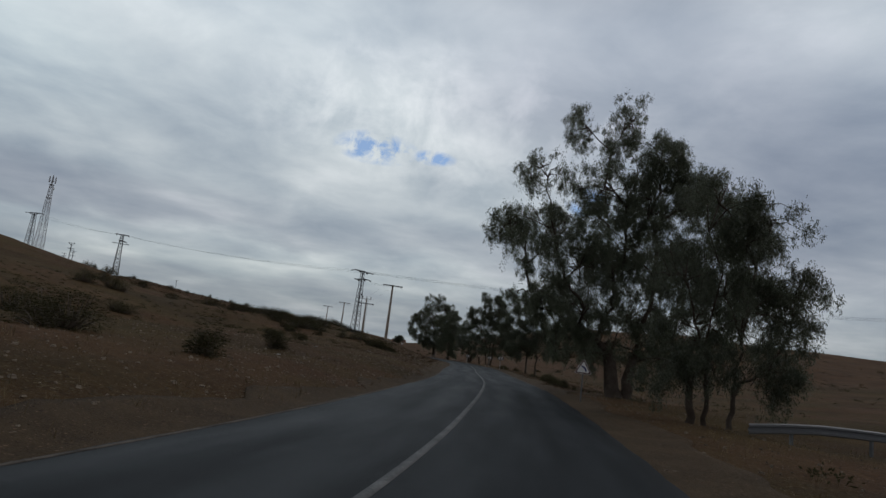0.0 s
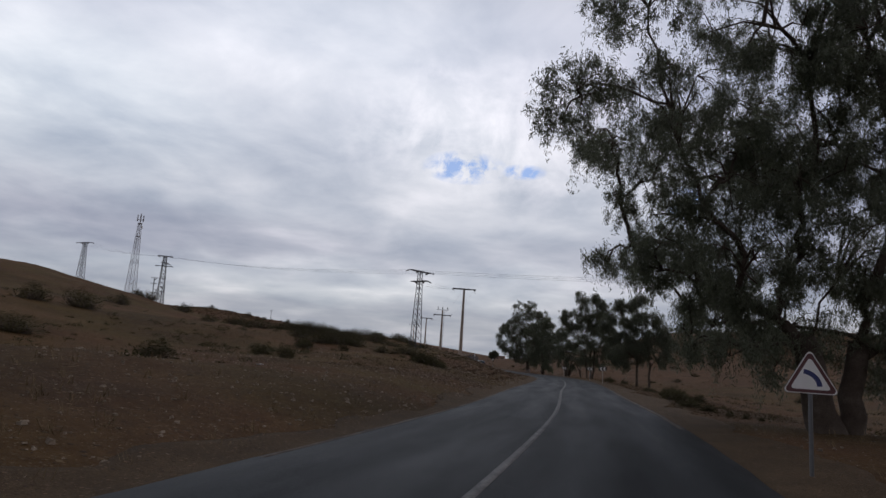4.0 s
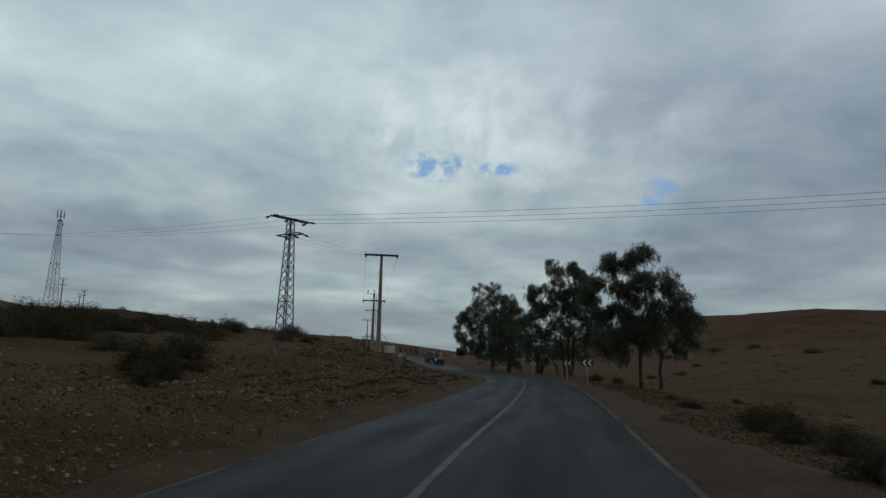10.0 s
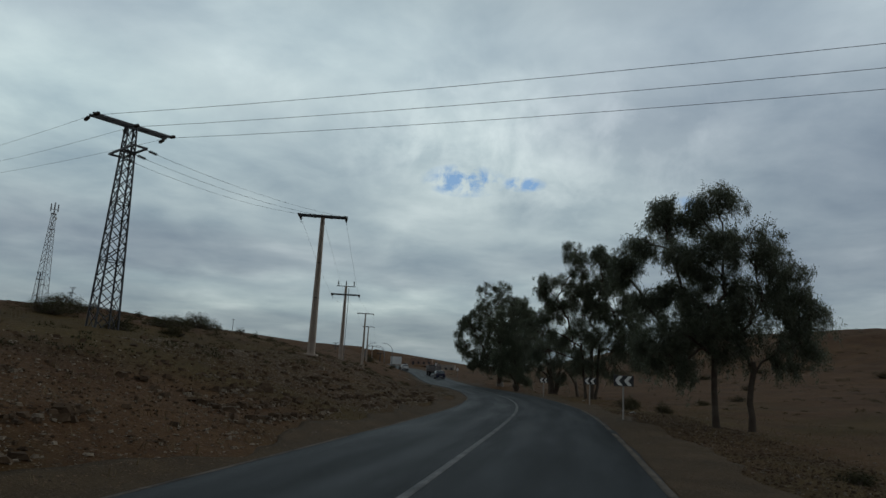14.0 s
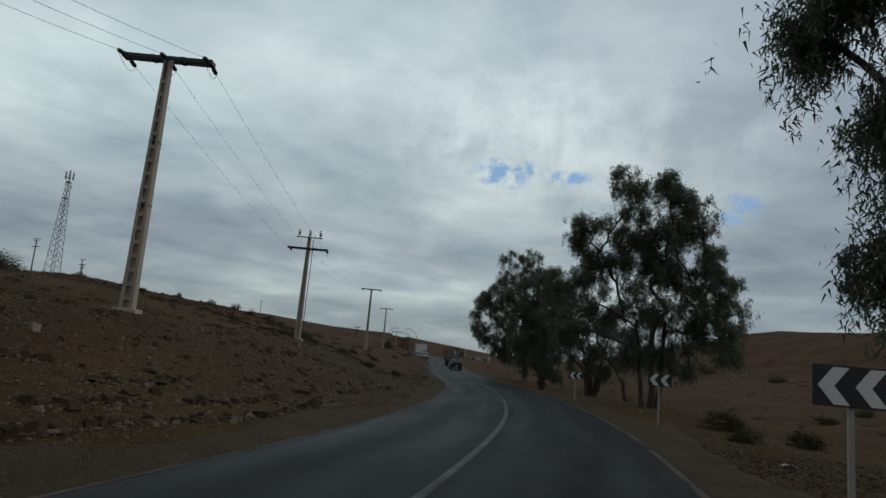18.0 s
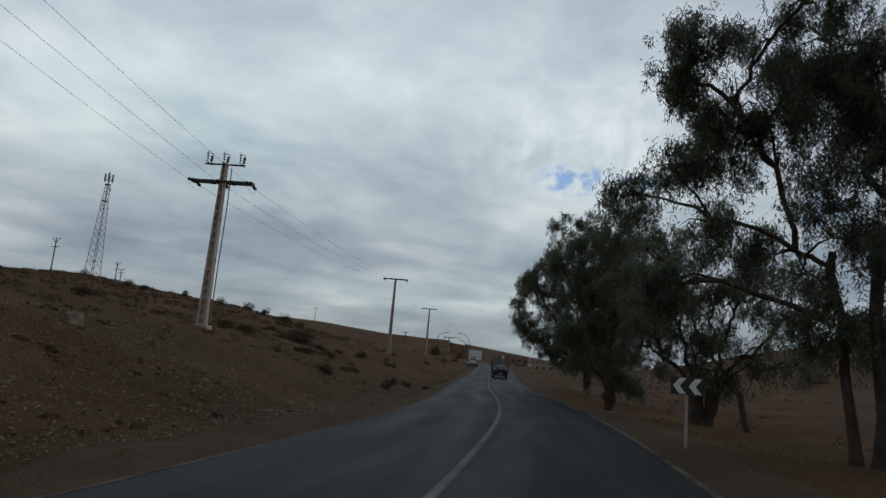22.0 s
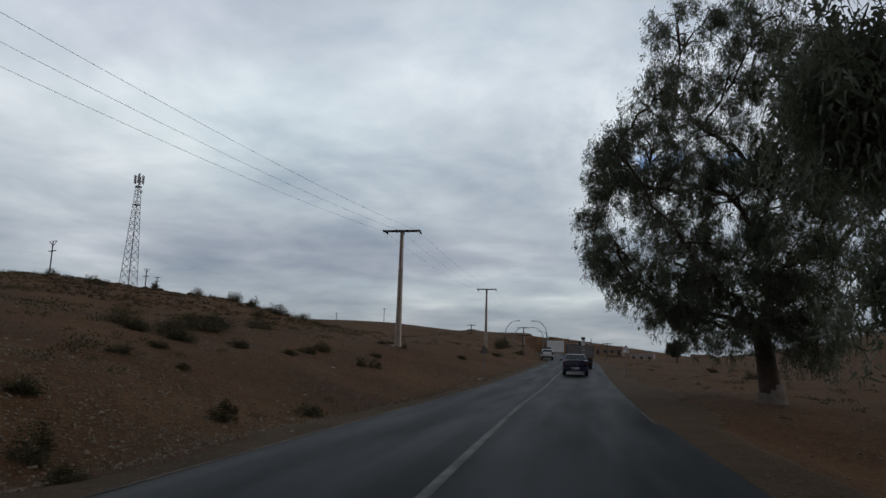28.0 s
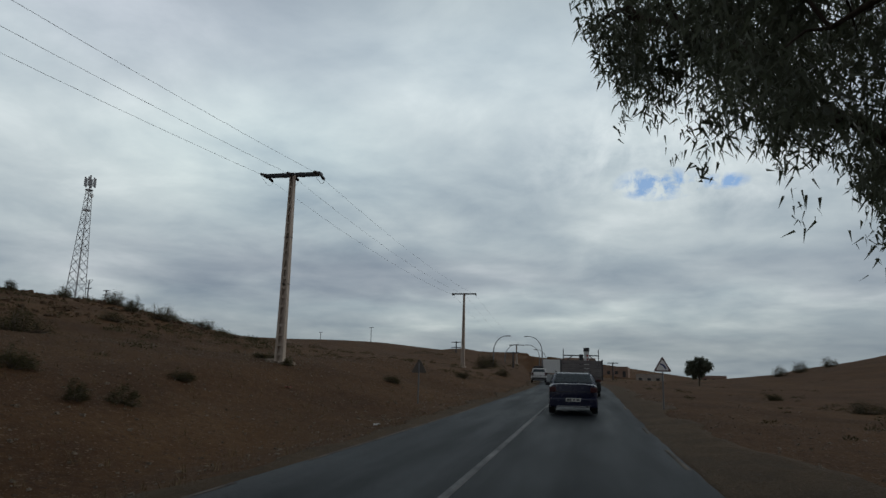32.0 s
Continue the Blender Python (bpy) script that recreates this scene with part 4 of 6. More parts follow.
eucalyptus("eucalyptus_tree", 11.9, 95.6, SLENDER_TOP + SLENDER_UPPER, 36000, "slender eucalyptus with a rounded crown above a bare trunk", 14, ((0, 0),), 0.125, 3.2)
eucalyptus("eucalyptus_tree", 13.0, 95.0, SPREADING_TOP, 17000, "slender eucalyptus with a low spreading crown above a bare trunk", 15, ((0, 0),), 0.125, 2.4)
THREE_PEAKED_BOUGH = [(-4.8, -0.4, 4.14, 0.11, 0.09), (-4.55, -0.4, 4.37, 0.17, 0.14), (-4.38, -0.4, 3.95, 0.17, 0.14), (-4.6, -0.4, 3.82, 0.11, 0.08)]
eucalyptus("eucalyptus_tree", 8.5, 125.0, THREE_PEAKED_BOUGH + THREE_PEAKED_HEART + THREE_PEAKED_TOP + THREE_PEAKED_UPPER, 79000, "tall eucalyptus with three leafy peaks and thin clustered trunks", 16, ((0, 0), (0.4, 0.3), (-0.4, 0.2)), 0.16, 4.2)
AIRY_HEART = [(-2.1, -0.8, 6.9, 0.5, 0.42), (-1.2, 0, 6.6, 0.6, 0.51), (1.2, 0.4, 6, 0.7, 0.59), (-0.7, -0.8, 5.4, 0.7, 0.59), (0.3, 0, 5.2, 0.8, 0.68), (-1.4, 0.8, 5.4, 0.6, 0.51), (-2, -0.4, 4.2, 0.6, 0.51), (-0.8, 0.4, 4, 0.7, 0.59), (-0.1, -0.8, 3.4, 0.7, 0.59), (1, 0, 4, 0.7, 0.59), (-0.3, 0.8, 2.6, 0.6, 0.51), (0.6, -0.4, 2.5, 0.6, 0.51)]
eucalyptus("eucalyptus_tree", 5.3, 136.0, AIRY_HEART + AIRY_TOP + AIRY_UPPER, 19000, "eucalyptus with a dark stump-like trunk and airy hanging foliage", 17, ((0, 0), (0.25, 0.15)), 0.27, 1.5, head=1.15)
POLLARD_HEART = [(0.67, -0.64, 6.89, 0.62, 0.53), (1.21, 0, 6.04, 0.54, 0.46), (0.43, 0.64, 5.89, 0.62, 0.53), (-0.65, -0.32, 6.27, 0.62, 0.53), (0.98, 0.32, 8.21, 0.54, 0.46), (-0.26, -0.64, 7.35, 0.62, 0.53), (-1.5, 0, 7.2, 0.54, 0.46), (-1.27, 0.64, 5.42, 0.62, 0.53), (0.59, -0.32, 4.26, 0.62, 0.53), (1.36, 0.32, 3.79, 0.39, 0.33), (-2.28, -0.64, 4.95, 0.54, 0.46)]
eucalyptus("eucalyptus_tree", 1.15, 146.0, POLLARD_HEART + POLLARD_TOP + POLLARD_UPPER, 56000, "dense dark eucalyptus forking from a pollard head, with a chalky foot", 18, ((0, 0),), 0.22, 1.25, limewash=0.7, head=1.9)
HIDDEN_CROWN = [(-4, -1.8, 11.7, 0.7, 0.59), (-2.4, -1, 10.8, 0.8, 0.68), (-4.4, -0.2, 10.5, 0.5, 0.42), (-5.1, -1.4, 8.1, 0.35, 0.3), (-3.4, -0.6, 8.5, 0.7, 0.59), (-2.4, -1.8, 7.1, 0.7, 0.59), (-4.2, -1, 6.2, 0.4, 0.34), (-2.7, -0.2, 5.9, 0.4, 0.34), (-1.4, -0.6, 8.9, 0.9, 0.77)]
eucalyptus("eucalyptus_tree", 8.6, 151.0, HIDDEN_CROWN, 5000, "tall airy eucalyptus with hanging sprays behind the pollard", 20, ((0, 0),), 0.2, 2.4)
HUGE_BOUGH = [(-6.5, 0.7, 6.6, 0.45, 0.38), (-6.8, 1.5, 6.2, 0.4, 0.34), (-6.3, 2.3, 7, 0.5, 0.42), (-5.9, 1.1, 5.4, 0.4, 0.34), (-5.5, 1.9, 6.2, 0.5, 0.42), (-5.3, 0.7, 4.8, 0.4, 0.34), (-4.9, 1.5, 4.6, 0.4, 0.34), (-4.1, 2.3, 4.1, 0.4, 0.34), (-3.8, 1.1, 3.5, 0.35, 0.3), (-6.28, 0, 9.35, 0.47, 0.38), (-5.80, 0, 8.62, 0.53, 0.42), (-5.37, 0, 9.94, 0.63, 0.50), (-5.13, 0, 9.10, 0.56, 0.45)]
eucalyptus("eucalyptus_tree", -2.2, 166.0, HUGE_BOUGH + HUGE_TOP + HUGE_UPPER + HUGE_LOWER, 103000, "huge old eucalyptus spreading over the road beside gravel", 19, ((0, 0),), 0.36, 2.6, limewash=0.9)


# ---- power line, pylons and mast ----


M_GLASSINS = plain("brown_insulator_glaze", (0.035, 0.025, 0.02), 0.25)
M_WIRE = plain("aluminium_wire", (0.10, 0.10, 0.105), 0.5, 0.6)
M_MAST = plain("painted_mast_steel", (0.30, 0.30, 0.31), 0.55, 0.2)
M_WHITE = plain("white_enamel", (0.62, 0.62, 0.60), 0.45, spread=0.08)
M_BLACK = plain("black_enamel", (0.018, 0.018, 0.02), 0.5)


def insulator_mesh():
    bm = rod((0, 0, 0), (0, 0.55, 0), 0.014, n=6)
    for k in range(4):
        add_rod(bm, (0, 0.15 + 0.085 * k, 0), (0, 0.19 + 0.085 * k, 0), 0.075, 0.045, n=10)
    me = bpy.data.meshes.new("insulator")
    bm.to_mesh(me)
    bm.free()
    me.materials.append(M_GLASSINS)
    return me


INSULATOR = insulator_mesh()


def put_insulator(parent, x, y, z, turn, dip=-8):
    ob = part("insulator", INSULATOR, None, parent)
    ob.matrix_basis = pose(x, y, z, dip, 0, turn)
    return ob


def tapered(z0, z1, a0, a1, cx0, cx1, cy, dy):
    """A post of width a along x whose middle runs from cx0 to cx1."""
    bm = bmesh.new()
    vs = []
    for z, a, c in ((z0, a0, cx0), (z1, a1, cx1)):
        for sx, sy in ((-1, -1), (1, -1), (1, 1), (-1, 1)):
            vs.append(bm.verts.new((c + sx * a / 2, cy + sy * dy / 2, z)))
    for f in ((3, 2, 1, 0), (4, 5, 6, 7), (0, 1, 5, 4), (1, 2, 6, 5), (2, 3, 7, 6), (3, 0, 4, 7)):
        bm.faces.new([vs[i] for i in f])
    bmesh.ops.bevel(bm, geom=list(bm.edges), offset=0.012, segments=1, affect="EDGES")
    return bm


def concrete_pole(x, y, top, turn, lean, label, switch=False, width=(0.46, 0.22)):
    z = land(x, y) - 0.3
    h = top - z
    pole = thing("power_pole", x, y, z, label, "power pole", "poles of the overhead line", turn)
    w0, w1 = width
    f0, f1 = w0 * 0.27, w1 * 0.33
    part("flange", tapered(0, h, f0, f1, -w0 / 2 + f0 / 2, -w1 / 2 + f1 / 2, 0, 0.30), M_CONCRETE, pole)
    part("flange", tapered(0, h, f0, f1, w0 / 2 - f0 / 2, w1 / 2 - f1 / 2, 0, 0.30), M_CONCRETE, pole)
    part("web", tapered(0, h, w0 - 2 * f0 + 0.03, w1 - 2 * f1 + 0.03, 0, 0, 0, 0.03), M_CONCRETE, pole)
    zz = 0.7
    while zz < h - 0.6:
        w = w0 + (w1 - w0) * zz / h
        part("rung", box(0, 0, zz, w * 0.50, 0.26, 0.13, bevel=0.012), M_CONCRETE, pole)
        zz += 0.46
    part("footing", box(0, 0, 0.24, w0 + 0.34, 0.62, 0.28, bevel=0.05), M_CONCRETE, pole, "rough pale concrete footing")
    for zb in (h * 0.42, h * 0.66):
        w = w0 + (w1 - w0) * zb / h
        part("band", box(0, 0, zb, w + 0.03, 0.29, 0.035), M_DARKSTEEL, pole, "dark steel band")
    arm_z = h - 0.10 if not switch else h - 0.95
    for sy in (-0.16, 0.16):
        bm = box(0, sy, arm_z, 3.0, 0.05, 0.13, bevel=0.008)
        add_box(bm, 0, sy, arm_z + 0.045, 3.0, 0.085, 0.03)
        part("crossarm", bm, M_DARKSTEEL, pole, "dark steel channel crossarm")
    for sx in (-1.46, -0.5, 0.5, 1.46):
        part("arm_plate", box(sx, 0, arm_z, 0.14, 0.40, 0.16, bevel=0.01), M_DARKSTEEL, pole)
    for sx in (-1.42, 0.0, 1.42):
        put_insulator(pole, sx, 0.2, arm_z - 0.02, 0)
        put_insulator(pole, sx, -0.2, arm_z - 0.02, 180)
        loop = []
        for k in range(9):
            a = k / 8
            loop.append((sx + 0.10 * math.sin(a * math.pi), -0.72 + 1.44 * a, arm_z - 0.1 - 0.38 * math.sin(a * math.pi)))
        vv, ff = [], []
        add_tube(vv, ff, loop, [0.008] * 9, 4)
        part("jumper_loop", mesh_from("jumper_loop", vv, ff, M_WIRE), None, pole)
    if switch:
        bm = box(0, 0, h - 0.06, 2.0, 0.09, 0.07, bevel=0.008)
        part("switch_beam", bm, M_DARKSTEEL, pole)
        for sx in (-0.82, 0.0, 0.82):
            for sy, tilt in ((-0.32, 14), (0.32, -14)):
                ob = part("insulator", INSULATOR, None, pole)
                ob.matrix_basis = pose(sx, sy * 0.5, h - 0.02, 90 + tilt, 0, 0)
            part("switch_bracket", rod((sx, -0.36, h - 0.02), (sx, 0.36, h - 0.02), 0.022, n=6), M_DARKSTEEL, pole)
            part("switch_blade", rod((sx - 0.03, -0.22, h + 0.46), (sx + 0.05, 0.26, h + 0.50), 0.016, n=6), M_DARKSTEEL, pole)
        vv, ff = [], []
        add_tube(vv, ff, [(0.30, 0.12, h - 0.2), (0.33, 0.14, h * 0.7), (0.30, 0.16, h * 0.4), (0.31, 0.16, 0.5)], [0.028] * 4, 6)
        part("control_rod", mesh_from("control_rod", vv, ff, M_STEEL), None, pole, "grey steel control rod down the shaft")
    return pole, z, h, arm_z


LINE_TURN = 14.0
POLES = [
    (-9.15, 105.35, 10.78, False, "tall pale concrete ladder pole with a dark steel crossarm"),
    (-16.48, 134.1, 10.0, True, "tall pale concrete ladder pole with crossarm and overhead switch"),
    (-28.76, 185.4, 11.55, False, "tall pale concrete ladder pole on the dry hillside"),
    (-42.1, 235.8, 12.4, False, "concrete ladder pole farther along the hillside"),
    (-57.0, 296.0, 9.6, False, "concrete ladder pole far along the hillside"),
]
ARM_ENDS = []
for px, py, top, sw, label in POLES:
    made, z0, h, az = concrete_pole(px, py, top, LINE_TURN, 0, label, sw)
    m = made.matrix_basis
    ARM_ENDS.append([(m @ Vector((sx, 0, az - 0.06)), m @ Vector((sx, 0.74, az - 0.1)), m @ Vector((sx, -0.74, az - 0.1))) for sx in (-1.42, 0.0, 1.42)])


def cable(a, b, sag, r=0.0065):
    a, b = Vector(a), Vector(b)
    pts = []
    for k in range(25):
        f = k / 24
        p = a.lerp(b, f)
        p.z -= sag * 4 * f * (1 - f)
        pts.append(p - a)
    vv, ff = [], []
    add_tube(vv, ff, pts, [r] * 25, 4)
    ob = new("overhead_cable", mesh_from("overhead_cable", vv, ff, M_WIRE))
    ob.location = a
    return tagged(ob, "thin grey aluminium overhead cable between poles", "cable", "cables of the overhead line")


for one, two in zip(ARM_ENDS[:-1], ARM_ENDS[1:]):
    for k in range(3):
        cable(one[k][1], two[k][2], (two[k][2] - one[k][1]).length ** 2 * 0.00022)


def lattice_tower(name, x, y, z, h, w0, w1, bays, turn, label, mat, leg=0.035, brace=0.018, category="pylon", group="", power=0.86, joined=False):
    tower = thing(name, x, y, z, label, category, group, turn)
    corner = ((-1, -1), (1, -1), (1, 1), (-1, 1))

    def half(t):
        return (w0 + (w1 - w0) * t) / 2

    levels = [(k / bays) ** power for k in range(bays + 1)]
    for sx, sy in corner:
        part("leg", rod((sx * half(0), sy * half(0), 0), (sx * half(1), sy * half(1), h), leg, leg * 0.75, n=5), mat, tower)
    for q in range(4):
        (ax, ay), (bx, by) = corner[q], corner[(q + 1) % 4]
        bm = bmesh.new()
        for k in range(bays):
            t0, t1 = levels[k], levels[k + 1]
            p0, p1 = (ax * half(t0), ay * half(t0), h * t0), (bx * half(t1), by * half(t1), h * t1)
            p2, p3 = (bx * half(t0), by * half(t0), h * t0), (ax * half(t1), ay * half(t1), h * t1)
            for u, w in [(p0, p1), (p2, p3)] + ([(p0, p2)] if k % 4 == 0 else []):
                if joined:
                    add_rod(bm, u, w, brace, n=4, caps=False)
                else:
                    part("brace", rod(u, w, brace, n=4), mat, tower)
        if not joined:
            bm.free()
            continue
        tagged(part("bracing", bm, mat, tower), kind="stuff")
    return tower


def pylon_head(tower, h, arm, mat, lower=True):
    for sy in (-0.17, 0.17):
        part("crossarm", box(0, sy, h + 0.03, arm, 0.07, 0.11, bevel=0.008), mat, tower)
    bm = bmesh.new()
    n = 9
    for k in range(n):
        xa, xb = -arm / 2 + arm * k / n, -arm / 2 + arm * (k + 1) / n
        add_rod(bm, (xa, -0.17 if k % 2 else 0.17, h + 0.03), (xb, 0.17 if k % 2 else -0.17, h + 0.03), 0.02, n=4)
    part("arm_bracing", bm, mat, tower)
    for sx in (-arm / 2 + 0.05, 0, arm / 2 - 0.05):
        put_insulator(tower, sx, 0.2, h, 0)
        put_insulator(tower, sx, -0.2, h, 180)
    if lower:
        z = h - 1.05
        for sx in (-0.28, 0.28):
            part("lower_arm", box(sx, 0, z, 0.06, 2.2, 0.09, bevel=0.008), mat, tower)
        for sy in (-1.08, 0, 1.08):
            part("arm_tie", box(0, sy, z, 0.62, 0.06, 0.08), mat, tower)
        for sy in (-1.0, 0.0, 1.0):
            put_insulator(tower, 0.3, sy, z - 0.04, -90)


near = lattice_tower("power_pylon", -12.1, 90.0, 2.2, 8.5, 0.88, 0.34, 14, 58.5, "dark steel lattice pylon with a crossarm on the scrubby rise", M_DARKSTEEL, 0.045, 0.02, group="pylons of the cross-country line")
pylon_head(near, 8.5, 3.2, M_DARKSTEEL)
farther = lattice_tower("power_pylon", -56.3, 111.7, 5.0, 9.1, 1.2, 0.42, 13, 20, "dark lattice pylon behind the ridge with two crossarms", M_DARKSTEEL, 0.045, 0.022, group="pylons of the cross-country line", joined=True)
pylon_head(farther, 9.1, 2.0, M_DARKSTEEL)
part("stay_arm", box(0, 0, 7.6, 2.6, 0.1, 0.1), M_DARKSTEEL, farther)
farthest = lattice_tower("power_pylon", -79.9, 124.2, 7.4, 10.2, 1.3, 0.45, 13, -18, "slim dark lattice pylon farther along the ridge", M_DARKSTEEL, 0.05, 0.024, group="pylons of the cross-country line", joined=True)
pylon_head(farthest, 10.2, 3.2, M_DARKSTEEL, False)
across = lattice_tower("power_pylon", 76.0, 72.0, 3.0, 10.4, 1.3, 0.45, 13, 80, "dark lattice pylon standing on the far side of the road", M_DARKSTEEL, 0.05, 0.024, group="pylons of the cross-country line", joined=True)
pylon_head(across, 10.4, 3.2, M_DARKSTEEL, False)


def heads(tower, h, arm):
    m = tower.matrix_basis
    return [m @ Vector((sx, 0, h)) for sx in (-arm / 2 + 0.05, 0, arm / 2 - 0.05)]


h_near, h_far1, h_far2, h_acr = heads(near, 8.5, 3.2), heads(farther, 9.1, 2.0), heads(farthest, 10.2, 3.2), heads(across, 10.4, 3.2)
for k in range(3):
    cable(h_near[k], h_far1[k], 0.7)
    cable(h_far1[k], h_far2[k], 0.5)
    cable(h_near[k], h_acr[k], 1.6, 0.009)
    cable(near.matrix_basis @ Vector((0.3, -1.0 + k, 7.4)), ARM_ENDS[0][2 - k][2], 0.3)


def phone_mast(x, y):
    z = 14.0
    h = 36.2
    mast = lattice_tower("phone_mast", x, y, z, h, 3.9, 1.0, 16, 8, "tall pale steel lattice phone mast with antennas on the ridge", M_MAST, 0.11, 0.05, "mast", power=0.9)
    part("mast_head", rod((0, 0, h), (0, 0, h + 4.0), 0.22, n=8), M_MAST, mast)
    for zz in (h - 6.0, h - 0.3):
        bm = bmesh.new()
        add_rod(bm, (0, 0, zz), (0, 0, zz + 0.25), 1.0, n=10)
        part("platform", bm, M_MAST, mast)
    for k in range(6):
        a = 2 * math.pi * k / 6
        c, s = math.cos(a), math.sin(a)
        part("antenna", box(1.3 * c, 1.3 * s, h + 2.0, 0.30, 0.30, 2.6, bevel=0.05), M_MAST, mast, "pale panel antenna")
        part("antenna_arm", rod((0, 0, h + 1.4), (1.3 * c, 1.3 * s, h + 1.4), 0.06, n=5), M_MAST, mast)
    part("dish", rod((0.9, 0, h - 1.8), (1.3, 0.1, h - 1.8), 0.55, 0.5, n=14), M_WHITE, mast, "round white dish")
    return mast


phone_mast(-172.0, 274.3)


def ridge_pole(x, y, top, height, label, forked=True, arms=1):
    z = top - height
    p = thing("field_pole", x, y, z, label, "power pole", "small poles on the ridge")
    part("shaft", rod((0, 0, 0), (0, 0, height), 0.17, 0.12, n=6), M_DARKSTEEL, p)
    if forked:
        for s in (-1, 1):
            part("prong", rod((0, 0, height - 1.0), (s * 1.15, 0, height), 0.06, n=5), M_DARKSTEEL, p)
        part("prong_beam", rod((-1.15, 0, height), (1.15, 0, height), 0.05, n=5), M_DARKSTEEL, p)
    for k in range(arms):
        part("crossarm", box(0, 0, height - 0.15 - 1.1 * k - (1.8 if forked else 0), 2.2, 0.14, 0.16), M_DARKSTEEL, p)
    return p


ridge_pole(-127.7, 221.1, 21.9, 12.0, "forked dark power pole on the bare ridge")
ridge_pole(-150.0, 262.0, 22.6, 9.0, "small forked dark power pole far on the ridge")
ridge_pole(-161.0, 275.0, 22.4, 8.0, "small dark power pole with two arms on the ridge", False, 2)
ridge_pole(-172.0, 420.0, 25.0, 14.0, "thin dark power pole behind the far hill", False)
ridge_pole(-200.0, 420.0, 23.0, 9.0, "thin dark power pole behind the far hill", False)
ridge_pole(-68.4, 290.0, 9.9, 7.0, "slim pole with two arms behind the hillside", False, 2)
ridge_pole(-45.2, 262.0, 6.4, 6.6, "slim lamp-height pole beside the distant bend", False)
ridge_pole(-37.6, 300.0, 6.2, 4.6, "short pole with a flat arm beside the distant road", False)


# ---- road signs, rail and roadside furniture ----
M_SIGNFACE = plain("white_sign_sheeting", (0.78, 0.77, 0.74), 0.4, spread=0.06)
M_SIGNBORDER = plain("dark_red_sign_border", (0.10, 0.03, 0.03), 0.45)
M_SIGNBACK = plain("bare_sign_back", (0.11, 0.095, 0.08), 0.6, 0.3)
M_ARROW = plain("blue_black_arrow_paint", (0.02, 0.03, 0.13), 0.4)
M_CHEVPOST = plain("pale_painted_post", (0.34, 0.31, 0.28), 0.6, spread=0.2)
M_CHEVWHITE = plain("white_chevron_sheeting", (0.72, 0.71, 0.67), 0.4, spread=0.06)


def prism(points, y0, y1):
    bm = bmesh.new()
    a = [bm.verts.new((x, y0, z)) for x, z in points]
    b = [bm.verts.new((x, y1, z)) for x, z in points]
    bm.faces.new(a)
    bm.faces.new(b[::-1])
    n = len(points)
    for i in range(n):
        bm.faces.new((a[i], b[i], b[(i + 1) % n], a[(i + 1) % n]))
    bmesh.ops.recalc_face_normals(bm, faces=list(bm.faces))
    return bm


def rounded_triangle(side, r):
    h = side * 0.866
    pts = []
    for (cx, cz), a0 in (((side / 2 - r * 1.73, r), -90), ((0, h - 2 * r), 30), ((-side / 2 + r * 1.73, r), 150)):
        for k in range(5):
            a = radians(a0 + 30 * k)
            pts.append((cx + r * math.cos(a), cz + r * math.sin(a)))
    return pts


def bend_sign(x, y, low, side, turn, label, faced=True, bent_left=True):
    z = land(x, y)
    sign = thing("warning_sign", x, y, z - 0.2, label, "road sign", "", turn)
    zl = low - z + 0.2
    part("post", rod((0, 0.035, 0), (0, 0.035, zl + side * 0.6), 0.03, n=10), M_STEEL, sign, "grey steel post")
    tri = [(px, pz + zl) for px, pz in rounded_triangle(side, side * 0.06)]
    part("plate", prism(tri, -0.012, 0.008), M_SIGNBACK, sign)
    if faced:
        part("white_rim", prism([(px * 0.985, (pz - zl - side * 0.29) * 0.985 + zl + side * 0.29) for px, pz in tri], -0.016, -0.012), M_SIGNFACE, sign)
        part("border", prism([(px * 0.93, (pz - zl - side * 0.29) * 0.93 + zl + side * 0.29) for px, pz in tri], -0.019, -0.016), M_SIGNBORDER, sign, "dark red border")
        part("face", prism([(px * 0.72, (pz - zl - side * 0.29) * 0.72 + zl + side * 0.29) for px, pz in tri], -0.022, -0.019), M_SIGNFACE, sign, "off-white face")
        arc, inner = [], []
        for k in range(9):
            a = radians(5 + 80 * k / 8)
            r = side * 0.30
            cx, cz = -side * 0.14, zl + side * 0.12
            w = side * 0.045
            arc.append((cx + (r + w) * math.cos(a), cz + (r + w) * math.sin(a)))
            inner.append((cx + (r - w) * math.cos(a), cz + (r - w) * math.sin(a)))
        part("bend_arrow", prism(arc + inner[::-1], -0.025, -0.022), M_ARROW, sign, "dark blue curved arrow")
    return sign


bend_sign(6.02, 29.0, 1.18, 0.76, -12, "triangular warning sign for a bend on a steel post")
bend_sign(-11.71, 188.9, 2.06, 0.74, 14, "triangular bend warning sign raised beside the road")
bend_sign(-21.9, 186.7, 1.80, 0.74, 196, "back of a triangular sign on a thin post", True)



